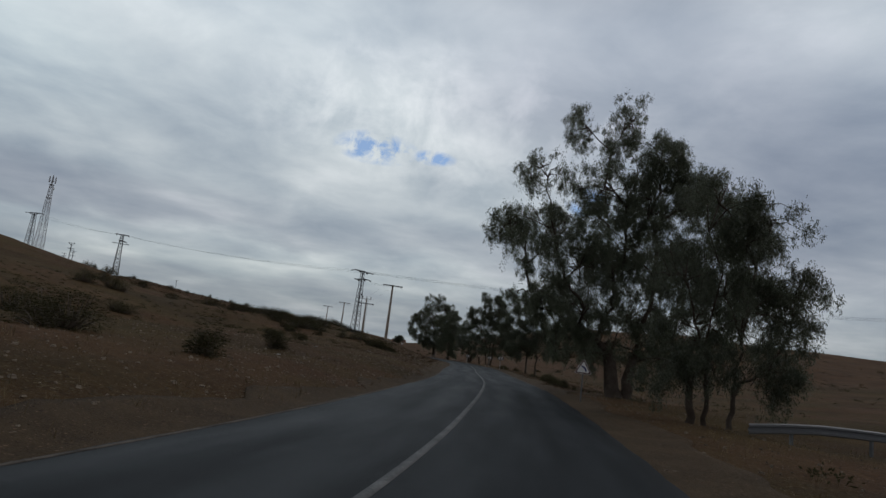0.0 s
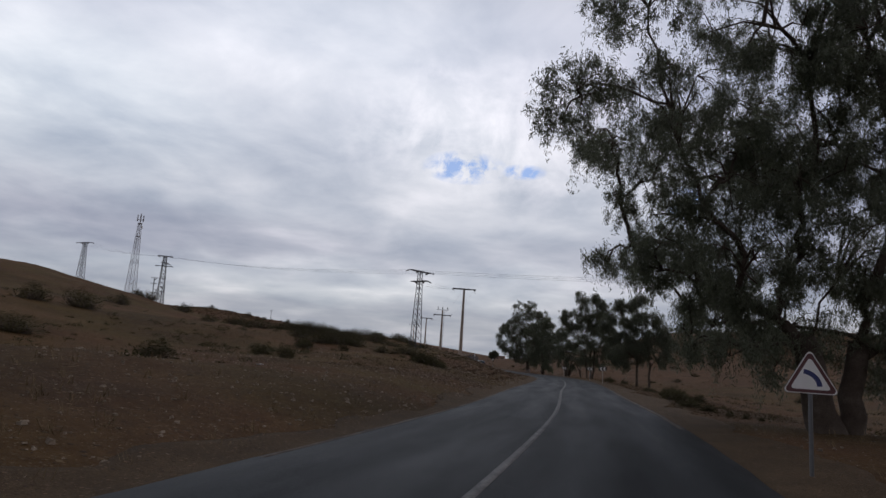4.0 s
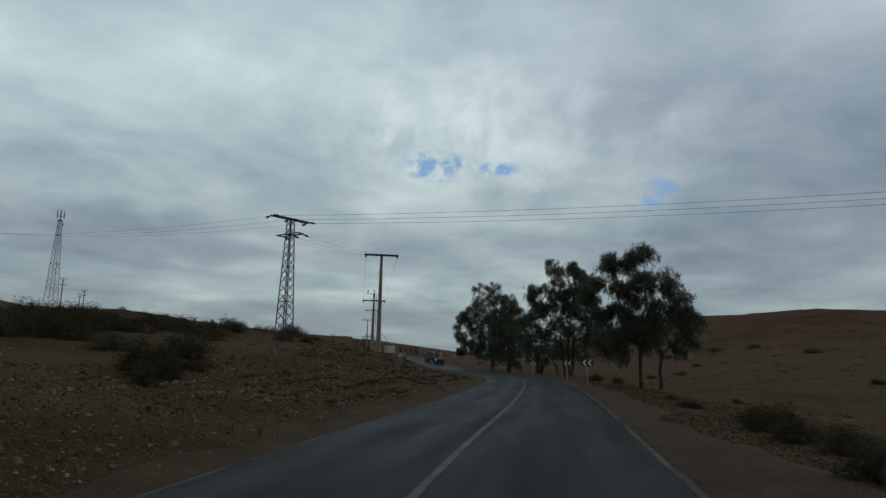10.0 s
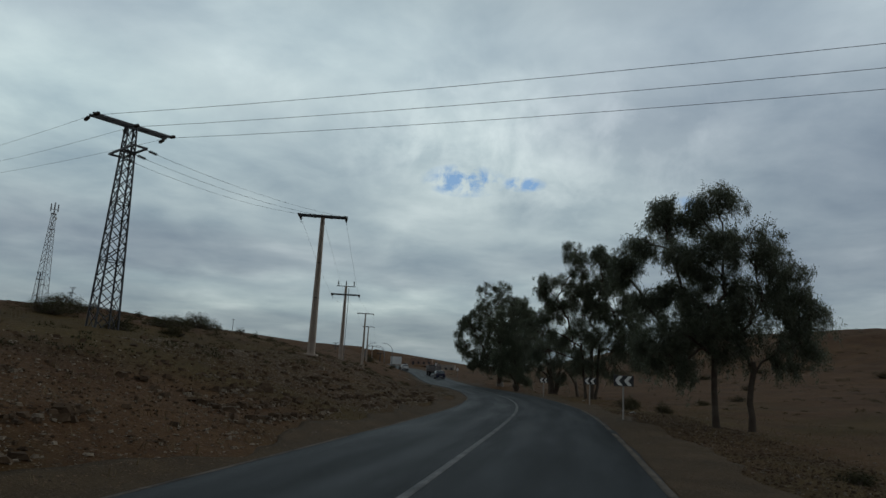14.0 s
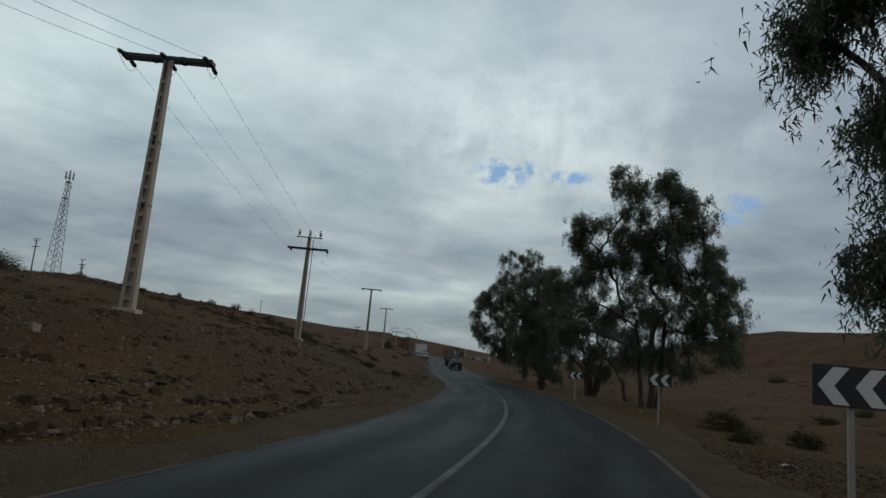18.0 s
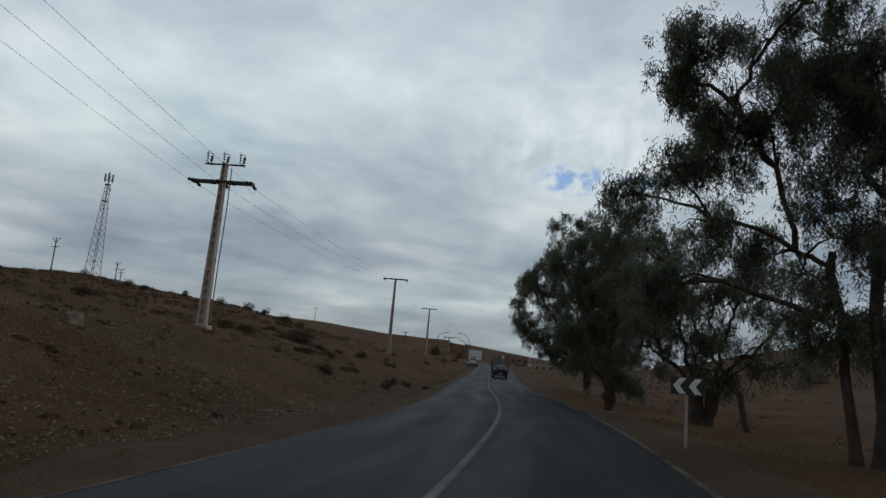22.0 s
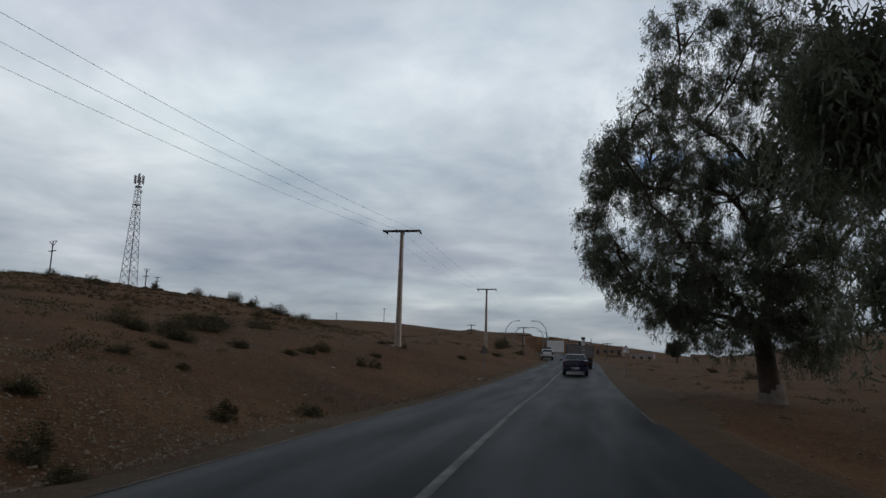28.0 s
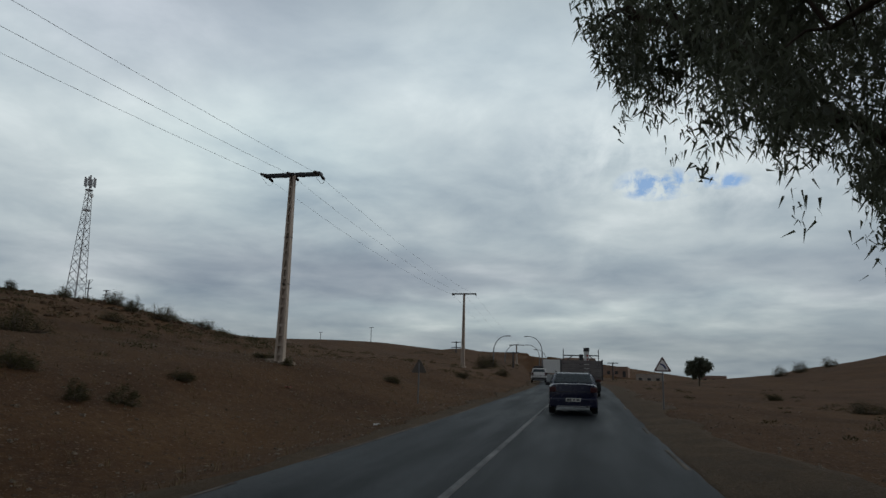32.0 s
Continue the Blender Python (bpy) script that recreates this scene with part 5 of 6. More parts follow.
def chevron_board(x, y, low, wide, tall, turn, label):
    z = land(x, y)
    board = thing("chevron_sign", x, y, z - 0.2, label, "road sign", "chevron boards on the bend", turn)
    zl = low - z + 0.2
    bm = box(0, 0, zl + tall / 2, wide, 0.02, tall, bevel=0.006)
    add_box(bm, 0, 0.016, zl + tall / 2, wide - 0.06, 0.02, 0.04)
    part("panel", bm, M_BLACK, board, "black panel")
    for k in (0, 1):
        x0 = -wide * 0.44 + k * wide * 0.46
        w, p = wide * 0.20, wide * 0.19
        zc, hh = zl + tall / 2, tall * 0.45
        part("chevron", prism([(x0, zc), (x0 + p, zc + hh), (x0 + p + w, zc + hh), (x0 + w, zc), (x0 + p + w, zc - hh), (x0 + p, zc - hh)], -0.016, -0.011), M_CHEVWHITE, board, "white arrowhead")
    part("post", box(0.0, 0.055, zl / 2, 0.06, 0.05, zl + 0.1, bevel=0.012), M_CHEVPOST, board, "pale grey steel post")
    return board


chevron_board(8.06, 94.3, 1.32, 0.80, 0.42, 8, "black and white chevron board by the bend")
chevron_board(7.58, 109.6, 1.26, 0.76, 0.40, 12, "black and white chevron board on a grey post")
chevron_board(4.57, 123.9, 1.13, 0.74, 0.38, 16, "weathered black and white chevron board before trees")


def guardrail():
    x0, y0, x1, y1 = 9.3, 20.6, 24.0, 24.4
    ang = math.degrees(math.atan2(y1 - y0, x1 - x0))
    ln = math.hypot(x1 - x0, y1 - y0)
    zb = -0.1
    rail = thing("guardrail", x0, y0, zb, "dull grey steel crash barrier end beside the road", "guardrail", "", ang)
    prof = [(0, 0), (0.035, 0.03), (0.035, 0.09), (-0.02, 0.13), (-0.02, 0.18), (0.035, 0.22), (0.035, 0.28), (0, 0.31)]
    n = 12
    vv, ff = [], []
    for i in range(n + 1):
        t = i / n
        dip = 0.18 * max(0, 1 - t * 5) ** 1.5
        for q, zq in prof:
            vv.append((ln * t, -q - 0.05, 0.36 + zq - dip + 0.02 * math.sin(t * 9)))
        for q, zq in prof[::-1]:
            vv.append((ln * t, -q - 0.045, 0.36 + zq - dip + 0.02 * math.sin(t * 9)))
    w = 2 * len(prof)
    for i in range(n):
        for k in range(w):
            ff.append((i * w + k, i * w + (k + 1) % w, (i + 1) * w + (k + 1) % w, (i + 1) * w + k))
    part("beam", mesh_from("beam", vv, ff, M_STEEL), None, rail, "corrugated beam")
    for k in range(5):
        part("post", box(1.6 + 3.0 * k, 0.03, 0.25, 0.07, 0.10, 0.72, bevel=0.008), M_STEEL, rail)
    return rail


guardrail()


def street_lamp(x, y, h, reach, turn, label, low=0.0):
    z = land(x, y) - 0.2 - low
    lamp = thing("street_lamp", x, y, z, label, "street lamp", "street lamps at the distant bend", turn)
    pts = [(0, 0, 0), (0, 0, h * 0.62)]
    for k in range(1, 9):
        a = radians(90 * k / 8)
        pts.append((reach * (1 - math.cos(a)), 0, h * 0.62 + h * 0.38 * math.sin(a)))
    vv, ff = [], []
    add_tube(vv, ff, pts, [0.11] * 2 + [0.08 - 0.004 * k for k in range(8)], 7)
    part("curved_mast", mesh_from("curved_mast", vv, ff, M_STEEL, True), None, lamp)
    part("lamp_head", box(reach + 0.35, 0, h - 0.02, 0.9, 0.28, 0.14, bevel=0.04), M_STEEL, lamp)
    return lamp


for lx, ly, lh, lr, lt, low in ((-44.9, 276.0, 7.6, 2.8, 172, 0.0), (-54.2, 303.0, 7.6, 2.8, 172, 0.6), (-60.5, 328.0, 7.6, 2.8, 172, 1.0), (-52.6, 272.0, 7.2, 2.6, -8, 2.0), (-59.6, 296.0, 7.2, 2.6, -8, 3.4)):
    street_lamp(lx, ly, lh, lr, lt, "tall curved grey street lamp beside the distant road", low)


def billboard(x, y):
    z = land(x, y)
    b = thing("billboard", x, y, z, "blank white hoarding panel on steel legs beside the road", "billboard", "", 12)
    part("panel", box(0, 0, 4.6 - z + 0.2, 3.6, 0.14, 2.5, bevel=0.03), M_WHITE, b, "blank off-white panel")
    part("frame_rail", box(0, 0.10, 4.6 - z - 1.0, 3.6, 0.08, 0.10), M_STEEL, b)
    for sx in (-1.2, 1.2):
        part("leg", rod((sx, 0.12, -0.2), (sx, 0.12, 4.6 - z + 1.2), 0.07, n=8), M_STEEL, b)
    return b


billboard(-45.4, 284.0)

M_HOUSE = material("ochre_render", [(0.3, (0.17, 0.105, 0.075)), (0.6, (0.26, 0.17, 0.125))], 0.6, (0.85, 0.95), 0, 0.005, 20)
M_HOUSE_PALE = material("pale_render", [(0.3, (0.22, 0.18, 0.15)), (0.6, (0.33, 0.29, 0.25))], 0.6, (0.85, 0.95), 0, 0.005, 20)
M_DOORDARK = plain("dark_opening", (0.02, 0.02, 0.022), 0.6)


def low_house(x, y, w, d, h, turn, mat, label, bays):
    z = land(x, y) - 0.3
    house = thing("low_house", x, y, z, label, "house", "distant houses", turn)
    bm = bmesh.new()
    for sx, sy, lx, ly in ((0, -d / 2, w, 0.3), (0, d / 2, w, 0.3), (-w / 2 + 0.15, 0, 0.3, d - 0.3), (w / 2 - 0.15, 0, 0.3, d - 0.3)):
        add_box(bm, sx, sy, (h + 0.4) / 2, lx, ly, h + 0.4)
    part("wall", bm, mat, house)
    part("roof", box(0, 0, h, w - 0.35, d - 0.1, 0.2), M_CONCRETE, house, "flat concrete roof")
    part("parapet", box(0, -d / 2, h + 0.45, w + 0.1, 0.34, 0.12), mat, house)
    for k in range(bays):
        cx = -w / 2 + w * (k + 0.5) / bays
        win = part("window" if k % 3 else "door", box(cx, -d / 2 - 0.16, 1.7 if k % 3 else 1.25, 1.1, 0.06, 1.1 if k % 3 else 2.1, bevel=0.01), M_DOORDARK, house)
        part("lintel", box(cx, -d / 2 - 0.18, 2.35, 1.4, 0.10, 0.14), mat, house)
    return house


low_house(-62.0, 415.0, 11.0, 8.0, 3.4, 6, M_HOUSE, "long low ochre house with a flat roof far off", 4)
low_house(-46.5, 400.0, 8.5, 7.0, 3.0, 4, M_HOUSE_PALE, "low pale flat-roofed house far off", 3)
low_house(-30.0, 450.0, 9.0, 7.0, 3.0, 0, M_HOUSE, "low ochre walled building on the plain", 3)


# ---- vehicles ----
M_BLUE = plain("dark_blue_car_paint", (0.008, 0.010, 0.032), 0.26, 0.0, 0.1)
M_CARWHITE = plain("white_car_paint", (0.55, 0.55, 0.54), 0.3, spread=0.06)
M_TYRE = plain("tyre_rubber", (0.016, 0.016, 0.016), 0.85)
M_RIM = plain("alloy_rim", (0.25, 0.25, 0.26), 0.4, 0.7)
M_WINDOW = plain("tinted_car_glass", (0.03, 0.04, 0.045), 0.08, spread=0.05, spec=0.8)
M_LAMP = plain("red_tail_lens", (0.05, 0.008, 0.009), 0.3)
M_PLATE = plain("white_number_plate", (0.55, 0.55, 0.53), 0.45, spread=0.05)
M_TRIM = plain("black_plastic_trim", (0.02, 0.02, 0.021), 0.6)
M_TRUCK = material("weathered_truck_boards", [(0.3, (0.075, 0.068, 0.066)), (0.5, (0.14, 0.125, 0.12)), (0.7, (0.22, 0.20, 0.185))], 1.8, (0.6, 0.85), 0, 0.004, 25)
M_RED = plain("red_band_paint", (0.25, 0.03, 0.025), 0.5)


def loft(stations, smooth_name, mat, parent, label="", close=True):
    """A skin through closed rings of equal count."""
    vv, ff = [], []
    n = len(stations[0])
    for ring in stations:
        vv += ring
    for i in range(len(stations) - 1):
        for k in range(n):
            ff.append((i * n + k, i * n + (k + 1) % n, (i + 1) * n + (k + 1) % n, (i + 1) * n + k))
    if close:
        ff.append(tuple(range(n))[::-1])
        ff.append(tuple((len(stations) - 1) * n + k for k in range(n)))
    ob = part(smooth_name, mesh_from(smooth_name, vv, ff, mat, True), None, parent, label)
    md = ob.modifiers.new("edges", "EDGE_SPLIT")
    md.split_angle = radians(38)
    return ob


def body_ring(y, hw, z0, z1, crown=0.03, tuck=0.06):
    zs = z0 + (z1 - z0) * 0.55
    half = [(hw - tuck, z0), (hw - 0.015, z0 + 0.10), (hw, zs), (hw - 0.03, z1 - 0.06), (hw - 0.11, z1), (hw * 0.5, z1 + crown)]
    return [(x, y, z) for x, z in half] + [(-x, y, z) for x, z in half[::-1]]


def wheel(parent, x, y, r, w):
    tyre_bm = rod((-w / 2, 0, 0), (w / 2, 0, 0), r, n=24)
    bmesh.ops.bevel(tyre_bm, geom=[e for e in tyre_bm.edges if len(e.link_faces) == 2 and abs(e.calc_face_angle(0)) > 1.2], offset=0.03, segments=2, affect="EDGES")
    wh = part("wheel", tyre_bm, M_TYRE, parent, "black rubber tyre", loc=(x, y, r))
    s = 1 if x > 0 else -1
    bm = rod((s * (w / 2 - 0.02), 0, 0), (s * (w / 2 + 0.008), 0, 0), r * 0.62, n=20)
    part("rim", bm, M_RIM, wh)
    return wh


def sedan(x, y, turn, paint, label, estate=False, rack=False):
    car = thing("car", x, y, grade(y) + 0.03, label, "car", "vehicles on the road", turn)
    ln, hw = 4.15, 0.83
    r = body_ring
    if not estate:
        st = [r(-2.05, 0.76, 0.34, 0.80), r(-2.02, 0.80, 0.30, 0.98), r(-1.85, 0.82, 0.26, 1.02), r(-1.3, hw, 0.22, 1.0), r(-0.6, hw, 0.22, 0.96), r(0.5, hw, 0.22, 0.95), r(1.1, hw, 0.22, 0.93), r(1.7, 0.81, 0.24, 0.82), r(1.98, 0.76, 0.28, 0.72), r(2.08, 0.70, 0.34, 0.60)]
        cab = [(-1.62, 0.73, 0.98, 1.00), (-1.05, 0.66, 0.97, 1.38), (-0.75, 0.62, 0.96, 1.425), (0.1, 0.61, 0.95, 1.43), (0.45, 0.64, 0.95, 1.37), (1.05, 0.72, 0.93, 0.96)]
    else:
        st = [r(-1.92, 0.76, 0.34, 0.95), r(-1.88, 0.80, 0.30, 1.04), r(-1.6, hw, 0.26, 1.03), r(-0.6, hw, 0.22, 1.0), r(0.6, hw, 0.22, 0.97), r(1.2, hw, 0.22, 0.95), r(1.75, 0.80, 0.24, 0.84), r(2.0, 0.72, 0.32, 0.66)]
        cab = [(-1.84, 0.74, 1.02, 1.04), (-1.66, 0.68, 1.02, 1.44), (-1.2, 0.65, 1.01, 1.52), (0.0, 0.64, 0.99, 1.54), (0.5, 0.66, 0.98, 1.46), (1.2, 0.74, 0.95, 0.98)]
    loft(st, "body", paint, car)
    rings = []
    for yy, w, zb, zt in cab:
        wb = 0.80
        rings.append([(wb, yy, zb - 0.02), (w + (wb - w) * 0.10, yy, zt - 0.05), (w - 0.10, yy, zt), (-w + 0.10, yy, zt), (-w - (wb - w) * 0.10, yy, zt - 0.05), (-wb, yy, zb - 0.02)])
    loft(rings, "cabin", paint, car)

    def pane(name, a, b, wa, wb, za, zb, lift):
        bm = bmesh.new()
        d = Vector((0, b - a, zb - za)).normalized()
        nrm = Vector((0, -d.z, d.y)) if lift > 0 else Vector((0, d.z, -d.y))
        o = nrm * 0.012
        vs = [bm.verts.new(Vector(p) + o) for p in ((-wa, a, za), (wa, a, za), (wb, b, zb), (-wb, b, zb))]
        ws = [bm.verts.new(Vector(p) - o * 0.3) for p in ((-wa, a, za), (wa, a, za), (wb, b, zb), (-wb, b, zb))]
        bm.faces.new(vs)
        bm.faces.new(ws[::-1])
        for i in range(4):
            bm.faces.new((vs[i], ws[i], ws[(i + 1) % 4], vs[(i + 1) % 4]))
        bmesh.ops.recalc_face_normals(bm, faces=list(bm.faces))
        return part(name, bm, M_WINDOW, car, "dark tinted glass")

    c0, c1, c4, c5 = cab[0], cab[1], cab[-2], cab[-1]
    mix = lambda p, q, f: p + (q - p) * f
    pane("rear_window", mix(c0[0], c1[0], 0.14), mix(c0[0], c1[0], 0.9), 0.66, 0.57, mix(c0[3], c1[3], 0.14) + 0.012, mix(c0[3], c1[3], 0.9) + 0.012, 1)
    pane("windscreen", mix(c5[0], c4[0], 0.12), mix(c5[0], c4[0], 0.92), 0.66, 0.58, mix(c5[3], c4[3], 0.12) + 0.012, mix(c5[3], c4[3], 0.92) + 0.012, -1)
    for s in (-1, 1):
        for y0, y1 in ((c1[0] - 0.12, -0.28), (-0.18, c4[0] + 0.12)):
            bm = bmesh.new()
            pts = [(s * 0.800, y0, 1.03), (s * 0.800, y1, 1.03), (s * 0.685, y1 - 0.1 if y1 > 0 else y1, 1.33), (s * 0.685, y0 + 0.12 if y0 < -0.5 else y0, 1.33)]
            a = [bm.verts.new(p) for p in pts]
            b = [bm.verts.new((p[0] + s * 0.018, p[1], p[2] + 0.006)) for p in pts]
            bm.faces.new(a[::-1])
            bm.faces.new(b)
            for i in range(4):
                bm.faces.new((a[i], b[i], b[(i + 1) % 4], a[(i + 1) % 4]))
            bmesh.ops.recalc_face_normals(bm, faces=list(bm.faces))
            part("side_window", bm, M_WINDOW, car, "dark tinted glass")
        part("mirror", box(s * 0.93, 0.72, 1.02, 0.20, 0.10, 0.14, bevel=0.03), M_TRIM, car)
        yl = st[0][0][1]
        part("tail_light", box(s * 0.69, yl - 0.005, 0.83 if not estate else 0.9, 0.22, 0.10, 0.17 if not estate else 0.34, bevel=0.025), M_LAMP, car, "red lens")
        for yy in (-1.28, 1.28):
            wheel(car, s * 0.735, yy, 0.29, 0.19)
        if not rack:
            part("roof_rail", box(s * 0.60, -0.5, 1.455 if not estate else 1.56, 0.04, 1.1, 0.035, bevel=0.01), M_TRIM, car)
    yl = st[0][0][1]
    bm = box(0, yl - 0.03, 0.40, 1.58, 0.22, 0.30, bevel=0.05)
    part("rear_bumper", bm, paint if not estate else M_TRIM, car)
    part("bumper_strip", box(0, yl - 0.145, 0.27, 1.1, 0.02, 0.05, bevel=0.005), M_RIM, car, "pale chrome strip")
    plate = part("number_plate", box(0, yl - 0.05 - (0.0 if estate else 0.10), 0.69 if estate else 0.49, 0.50, 0.03, 0.115, bevel=0.008), M_PLATE, car, "white plate")
    for k, (cx, wd) in enumerate(((-0.14, 0.16), (0.03, 0.05), (0.16, 0.10))):
        part("plate_bar", box(cx, yl - 0.067 - (0.0 if estate else 0.10), 0.69 if estate else 0.49, wd, 0.004, 0.055), M_TRIM, plate)
    part("trunk_seam", box(0, yl + 0.0, 0.76, 1.3, 0.035, 0.012), M_TRIM, car)
    part("exhaust_pipe", rod((0.45, yl - 0.16, 0.27), (0.45, yl + 0.2, 0.27), 0.028, n=10), M_DARKSTEEL, car)
    part("headrest", box(-0.33, -0.62, 1.12, 0.24, 0.10, 0.18, bevel=0.03), M_TRIM, car)
    part("headrest", box(0.33, -0.62, 1.12, 0.24, 0.10, 0.18, bevel=0.03), M_TRIM, car)
    part("front_bumper", box(0, st[-1][0][1] - 0.02, 0.44, 1.45, 0.2, 0.22, bevel=0.05), paint, car)
    if rack:
        for yy in (-0.9, 0.0):
            part("rack_bar", box(0, yy, 1.60, 1.3, 0.05, 0.04), M_TRIM, car)
        part("roof_load", box(0, -0.45, 1.70, 1.0, 1.2, 0.16, bevel=0.05), M_DARKSTEEL, car, "dark flat load on the roof rack")
    return car


sedan(-14.3, 184.6, 15.5, M_BLUE, "dark blue saloon car with white number plate on asphalt")
sedan(-30.8, 231.0, 19.0, M_CARWHITE, "white hatchback with a loaded roof rack on asphalt", True, True)


def lorry(x, y, turn):
    z = grade(y) + 0.03
    t = thing("lorry", x, y, z, "old grey lorry with a high boarded cargo body", "truck", "vehicles on the road", turn)
    w, ln = 2.3, 5.2
    part("chassis", box(0, 2.6, 0.78, 0.9, 6.6, 0.22, bevel=0.02), M_DARKSTEEL, t)
    part("cargo_floor", box(0, ln / 2, 1.05, w, ln, 0.14, bevel=0.01), M_TRUCK, t)
    zz = 1.14
    k = 0
    while zz < 1.9:
        part("tail_board", box(0, -0.02, zz + 0.105, w - 0.04, 0.05, 0.20, bevel=0.012), M_TRUCK, t)
        for s in (-1, 1):
            part("side_board", box(s * (w / 2 - 0.03), ln / 2, zz + 0.105, 0.05, ln, 0.20, bevel=0.012), M_TRUCK, t)
        part("head_board", box(0, ln, zz + 0.105, w - 0.04, 0.05, 0.20, bevel=0.012), M_TRUCK, t)
        zz += 0.235
        k += 1
    for s in (-1, 1):
        for yy in (0.0, ln / 2, ln):
            part("stake", box(s * (w / 2 + 0.02), yy, 1.52, 0.08, 0.08, 1.2, bevel=0.01), M_DARKSTEEL, t)
        part("frame_post", box(s * (w / 2 - 0.12), 1.2, 2.3, 0.05, 0.05, 0.9), M_DARKSTEEL, t)
        part("frame_brace", rod((s * 0.9, 1.2, 2.0), (s * 0.5, 1.2, 2.36), 0.03, n=5), M_DARKSTEEL, t)
        part("tail_light", box(s * 0.95, -0.06, 0.93, 0.26, 0.05, 0.12, bevel=0.01), M_LAMP, t, "red lens")
        part("mud_flap", box(s * 0.85, 0.25, 0.55, 0.5, 0.02, 0.45), M_TYRE, t)
        for yy in (0.9, 4.9):
            wheel(t, s * 0.93, yy, 0.48, 0.28)
    part("top_rail", box(0, 1.2, 2.38, w - 0.2, 0.06, 0.06), M_DARKSTEEL, t)
    part("bumper_bar", box(0, -0.05, 0.62, 2.0, 0.08, 0.12, bevel=0.01), M_DARKSTEEL, t)
    plate = part("number_plate", box(0.3, -0.10, 0.78, 0.5, 0.02, 0.12, bevel=0.006), M_PLATE, t, "white plate")
    part("plate_bar", box(0.3, -0.113, 0.78, 0.34, 0.004, 0.06), M_TRIM, plate)
    bm = box(0, 6.05, 1.55, 2.1, 1.5, 1.7, bevel=0.12)
    part("cab", bm, M_HOUSE, t, "faded ochre cab")
    part("cab_window", box(0, 5.28, 2.0, 1.5, 0.04, 0.5, bevel=0.02), M_WINDOW, t)
    return t


lorry(-17.6, 198.5, 16.0)
# striped upright load standing in the cargo body
load = thing("striped_column", -17.55, 199.5, grade(199.5) + 1.15, "upright red and white striped column standing on the lorry", "load", "", 16)
part("column", box(0, 0, 0.74, 0.30, 0.26, 1.48, bevel=0.02), M_WHITE, load)
for k in range(3):
    part("red_band", box(0.05, -0.004, 0.78 + 0.22 * k, 0.10, 0.26, 0.12), M_RED, load, "red band")
part("cap", box(0, 0, 1.57, 0.34, 0.30, 0.22, bevel=0.02), M_DARKSTEEL, load, "dark cap")
crate = thing("dark_crate", -17.9, 199.6, grade(199.5) + 1.15, "dark upright crate standing beside the striped column", "crate", "", 16)
part("crate_body", box(0, 0, 0.65, 0.24, 0.24, 1.3, bevel=0.02), M_DARKSTEEL, crate)


# ---- shrubs, stones and dry grass ----


def shrub_mesh(seed, leaves, size, lobes):
    """A low lumpy bush about one metre wide: thin stems to several lobes, each a dense ragged dome of small leaves."""
    rng = np.random.default_rng(seed)
    sv, sf, tips = [], [], []
    for k in range(lobes):
        a, d = rng.uniform(0, 2 * math.pi), (rng.uniform(0.08, 0.34) if k else 0.0)
        r, h = rng.uniform(0.17, 0.27), rng.uniform(0.30, 0.60) * (1 - 0.6 * d)
        mid = np.array([math.cos(a) * d, math.sin(a) * d, 0.0])
        for q in range(26):
            u = rng.normal(0, 1, 3)
            u /= np.linalg.norm(u)
            u[2] = abs(u[2])
            tip = mid + u * np.array([r, r, h]) * rng.uniform(0.75, 1.08)
            tips.append(tip)
            if q % 3 == 0:
                add_tube(sv, sf, [tuple(mid * 0.3 + np.array([0, 0, -0.08])), tuple(mid * 0.6 + tip * 0.4), tuple(tip)], [0.012, 0.008, 0.003], 3)
    v, q = leaf_cloud(rng, np.array(tips), leaves, 0.045, size, 0.0)
    v[:, 2] = np.maximum(v[:, 2], -0.02)
    return mesh_from("stems", sv, sf, M_TWIG), quads_mesh("foliage", v, q, M_SHRUB)


# two each of small, middling and broad bushes
SHRUBS = [shrub_mesh(40 + k, (1500, 2800, 4600)[k // 2], (0.075, 0.055, 0.036)[k // 2], (3, 5, 8)[k // 2]) for k in range(6)]


def shrub(x, y, width, height, turn, label, sink=0.04):
    b = thing("shrub", x, y, land(x, y) - sink, label, "shrub", "shrubs on the slopes", turn)
    stems, leaves = SHRUBS[(0 if width < 1.1 else 2 if width < 2.2 else 4) + int(turn) % 2]
    for nm, me in (("stem_tuft", stems), ("foliage", leaves)):
        ob = part(nm, me, None, b)
        ob.scale = (width, width, height / 0.68)
    return b


# larger bushes: x, y, width, height
SLOPE_BUSHES_NEAR = [(-6, 17.5, 1.7, 1.2), (-10, 17.5, 3.4, 1.5), (-13.2, 21, 3, 1.3), (-6.6, 27.2, 1.5, 1.1), (-9.4, 37.2, 1.9, 0.8), (-22.6, 46.4, 3, 1.3), (-10.6, 49.9, 1.5, 0.9), (-13.4, 53.4, 2.1, 0.9), (-14.3, 55.9, 1.9, 0.8), (-31.8, 58, 3.2, 1.6), (-30.5, 61, 3.8, 1.9), (-4.6, 61.2, 1.2, 0.7), (-14, 61.9, 2, 0.9), (-5.2, 62.8, 2, 0.9), (-14.6, 63, 1.9, 0.9), (-5.7, 63.6, 1.5, 0.6), (-11.9, 63.6, 1.2, 0.8), (-6.1, 63.8, 2.2, 1.2), (-6.2, 64.4, 2.4, 1), (-15.5, 65.4, 1.5, 0.8), (-5.9, 66, 1.5, 0.7)]
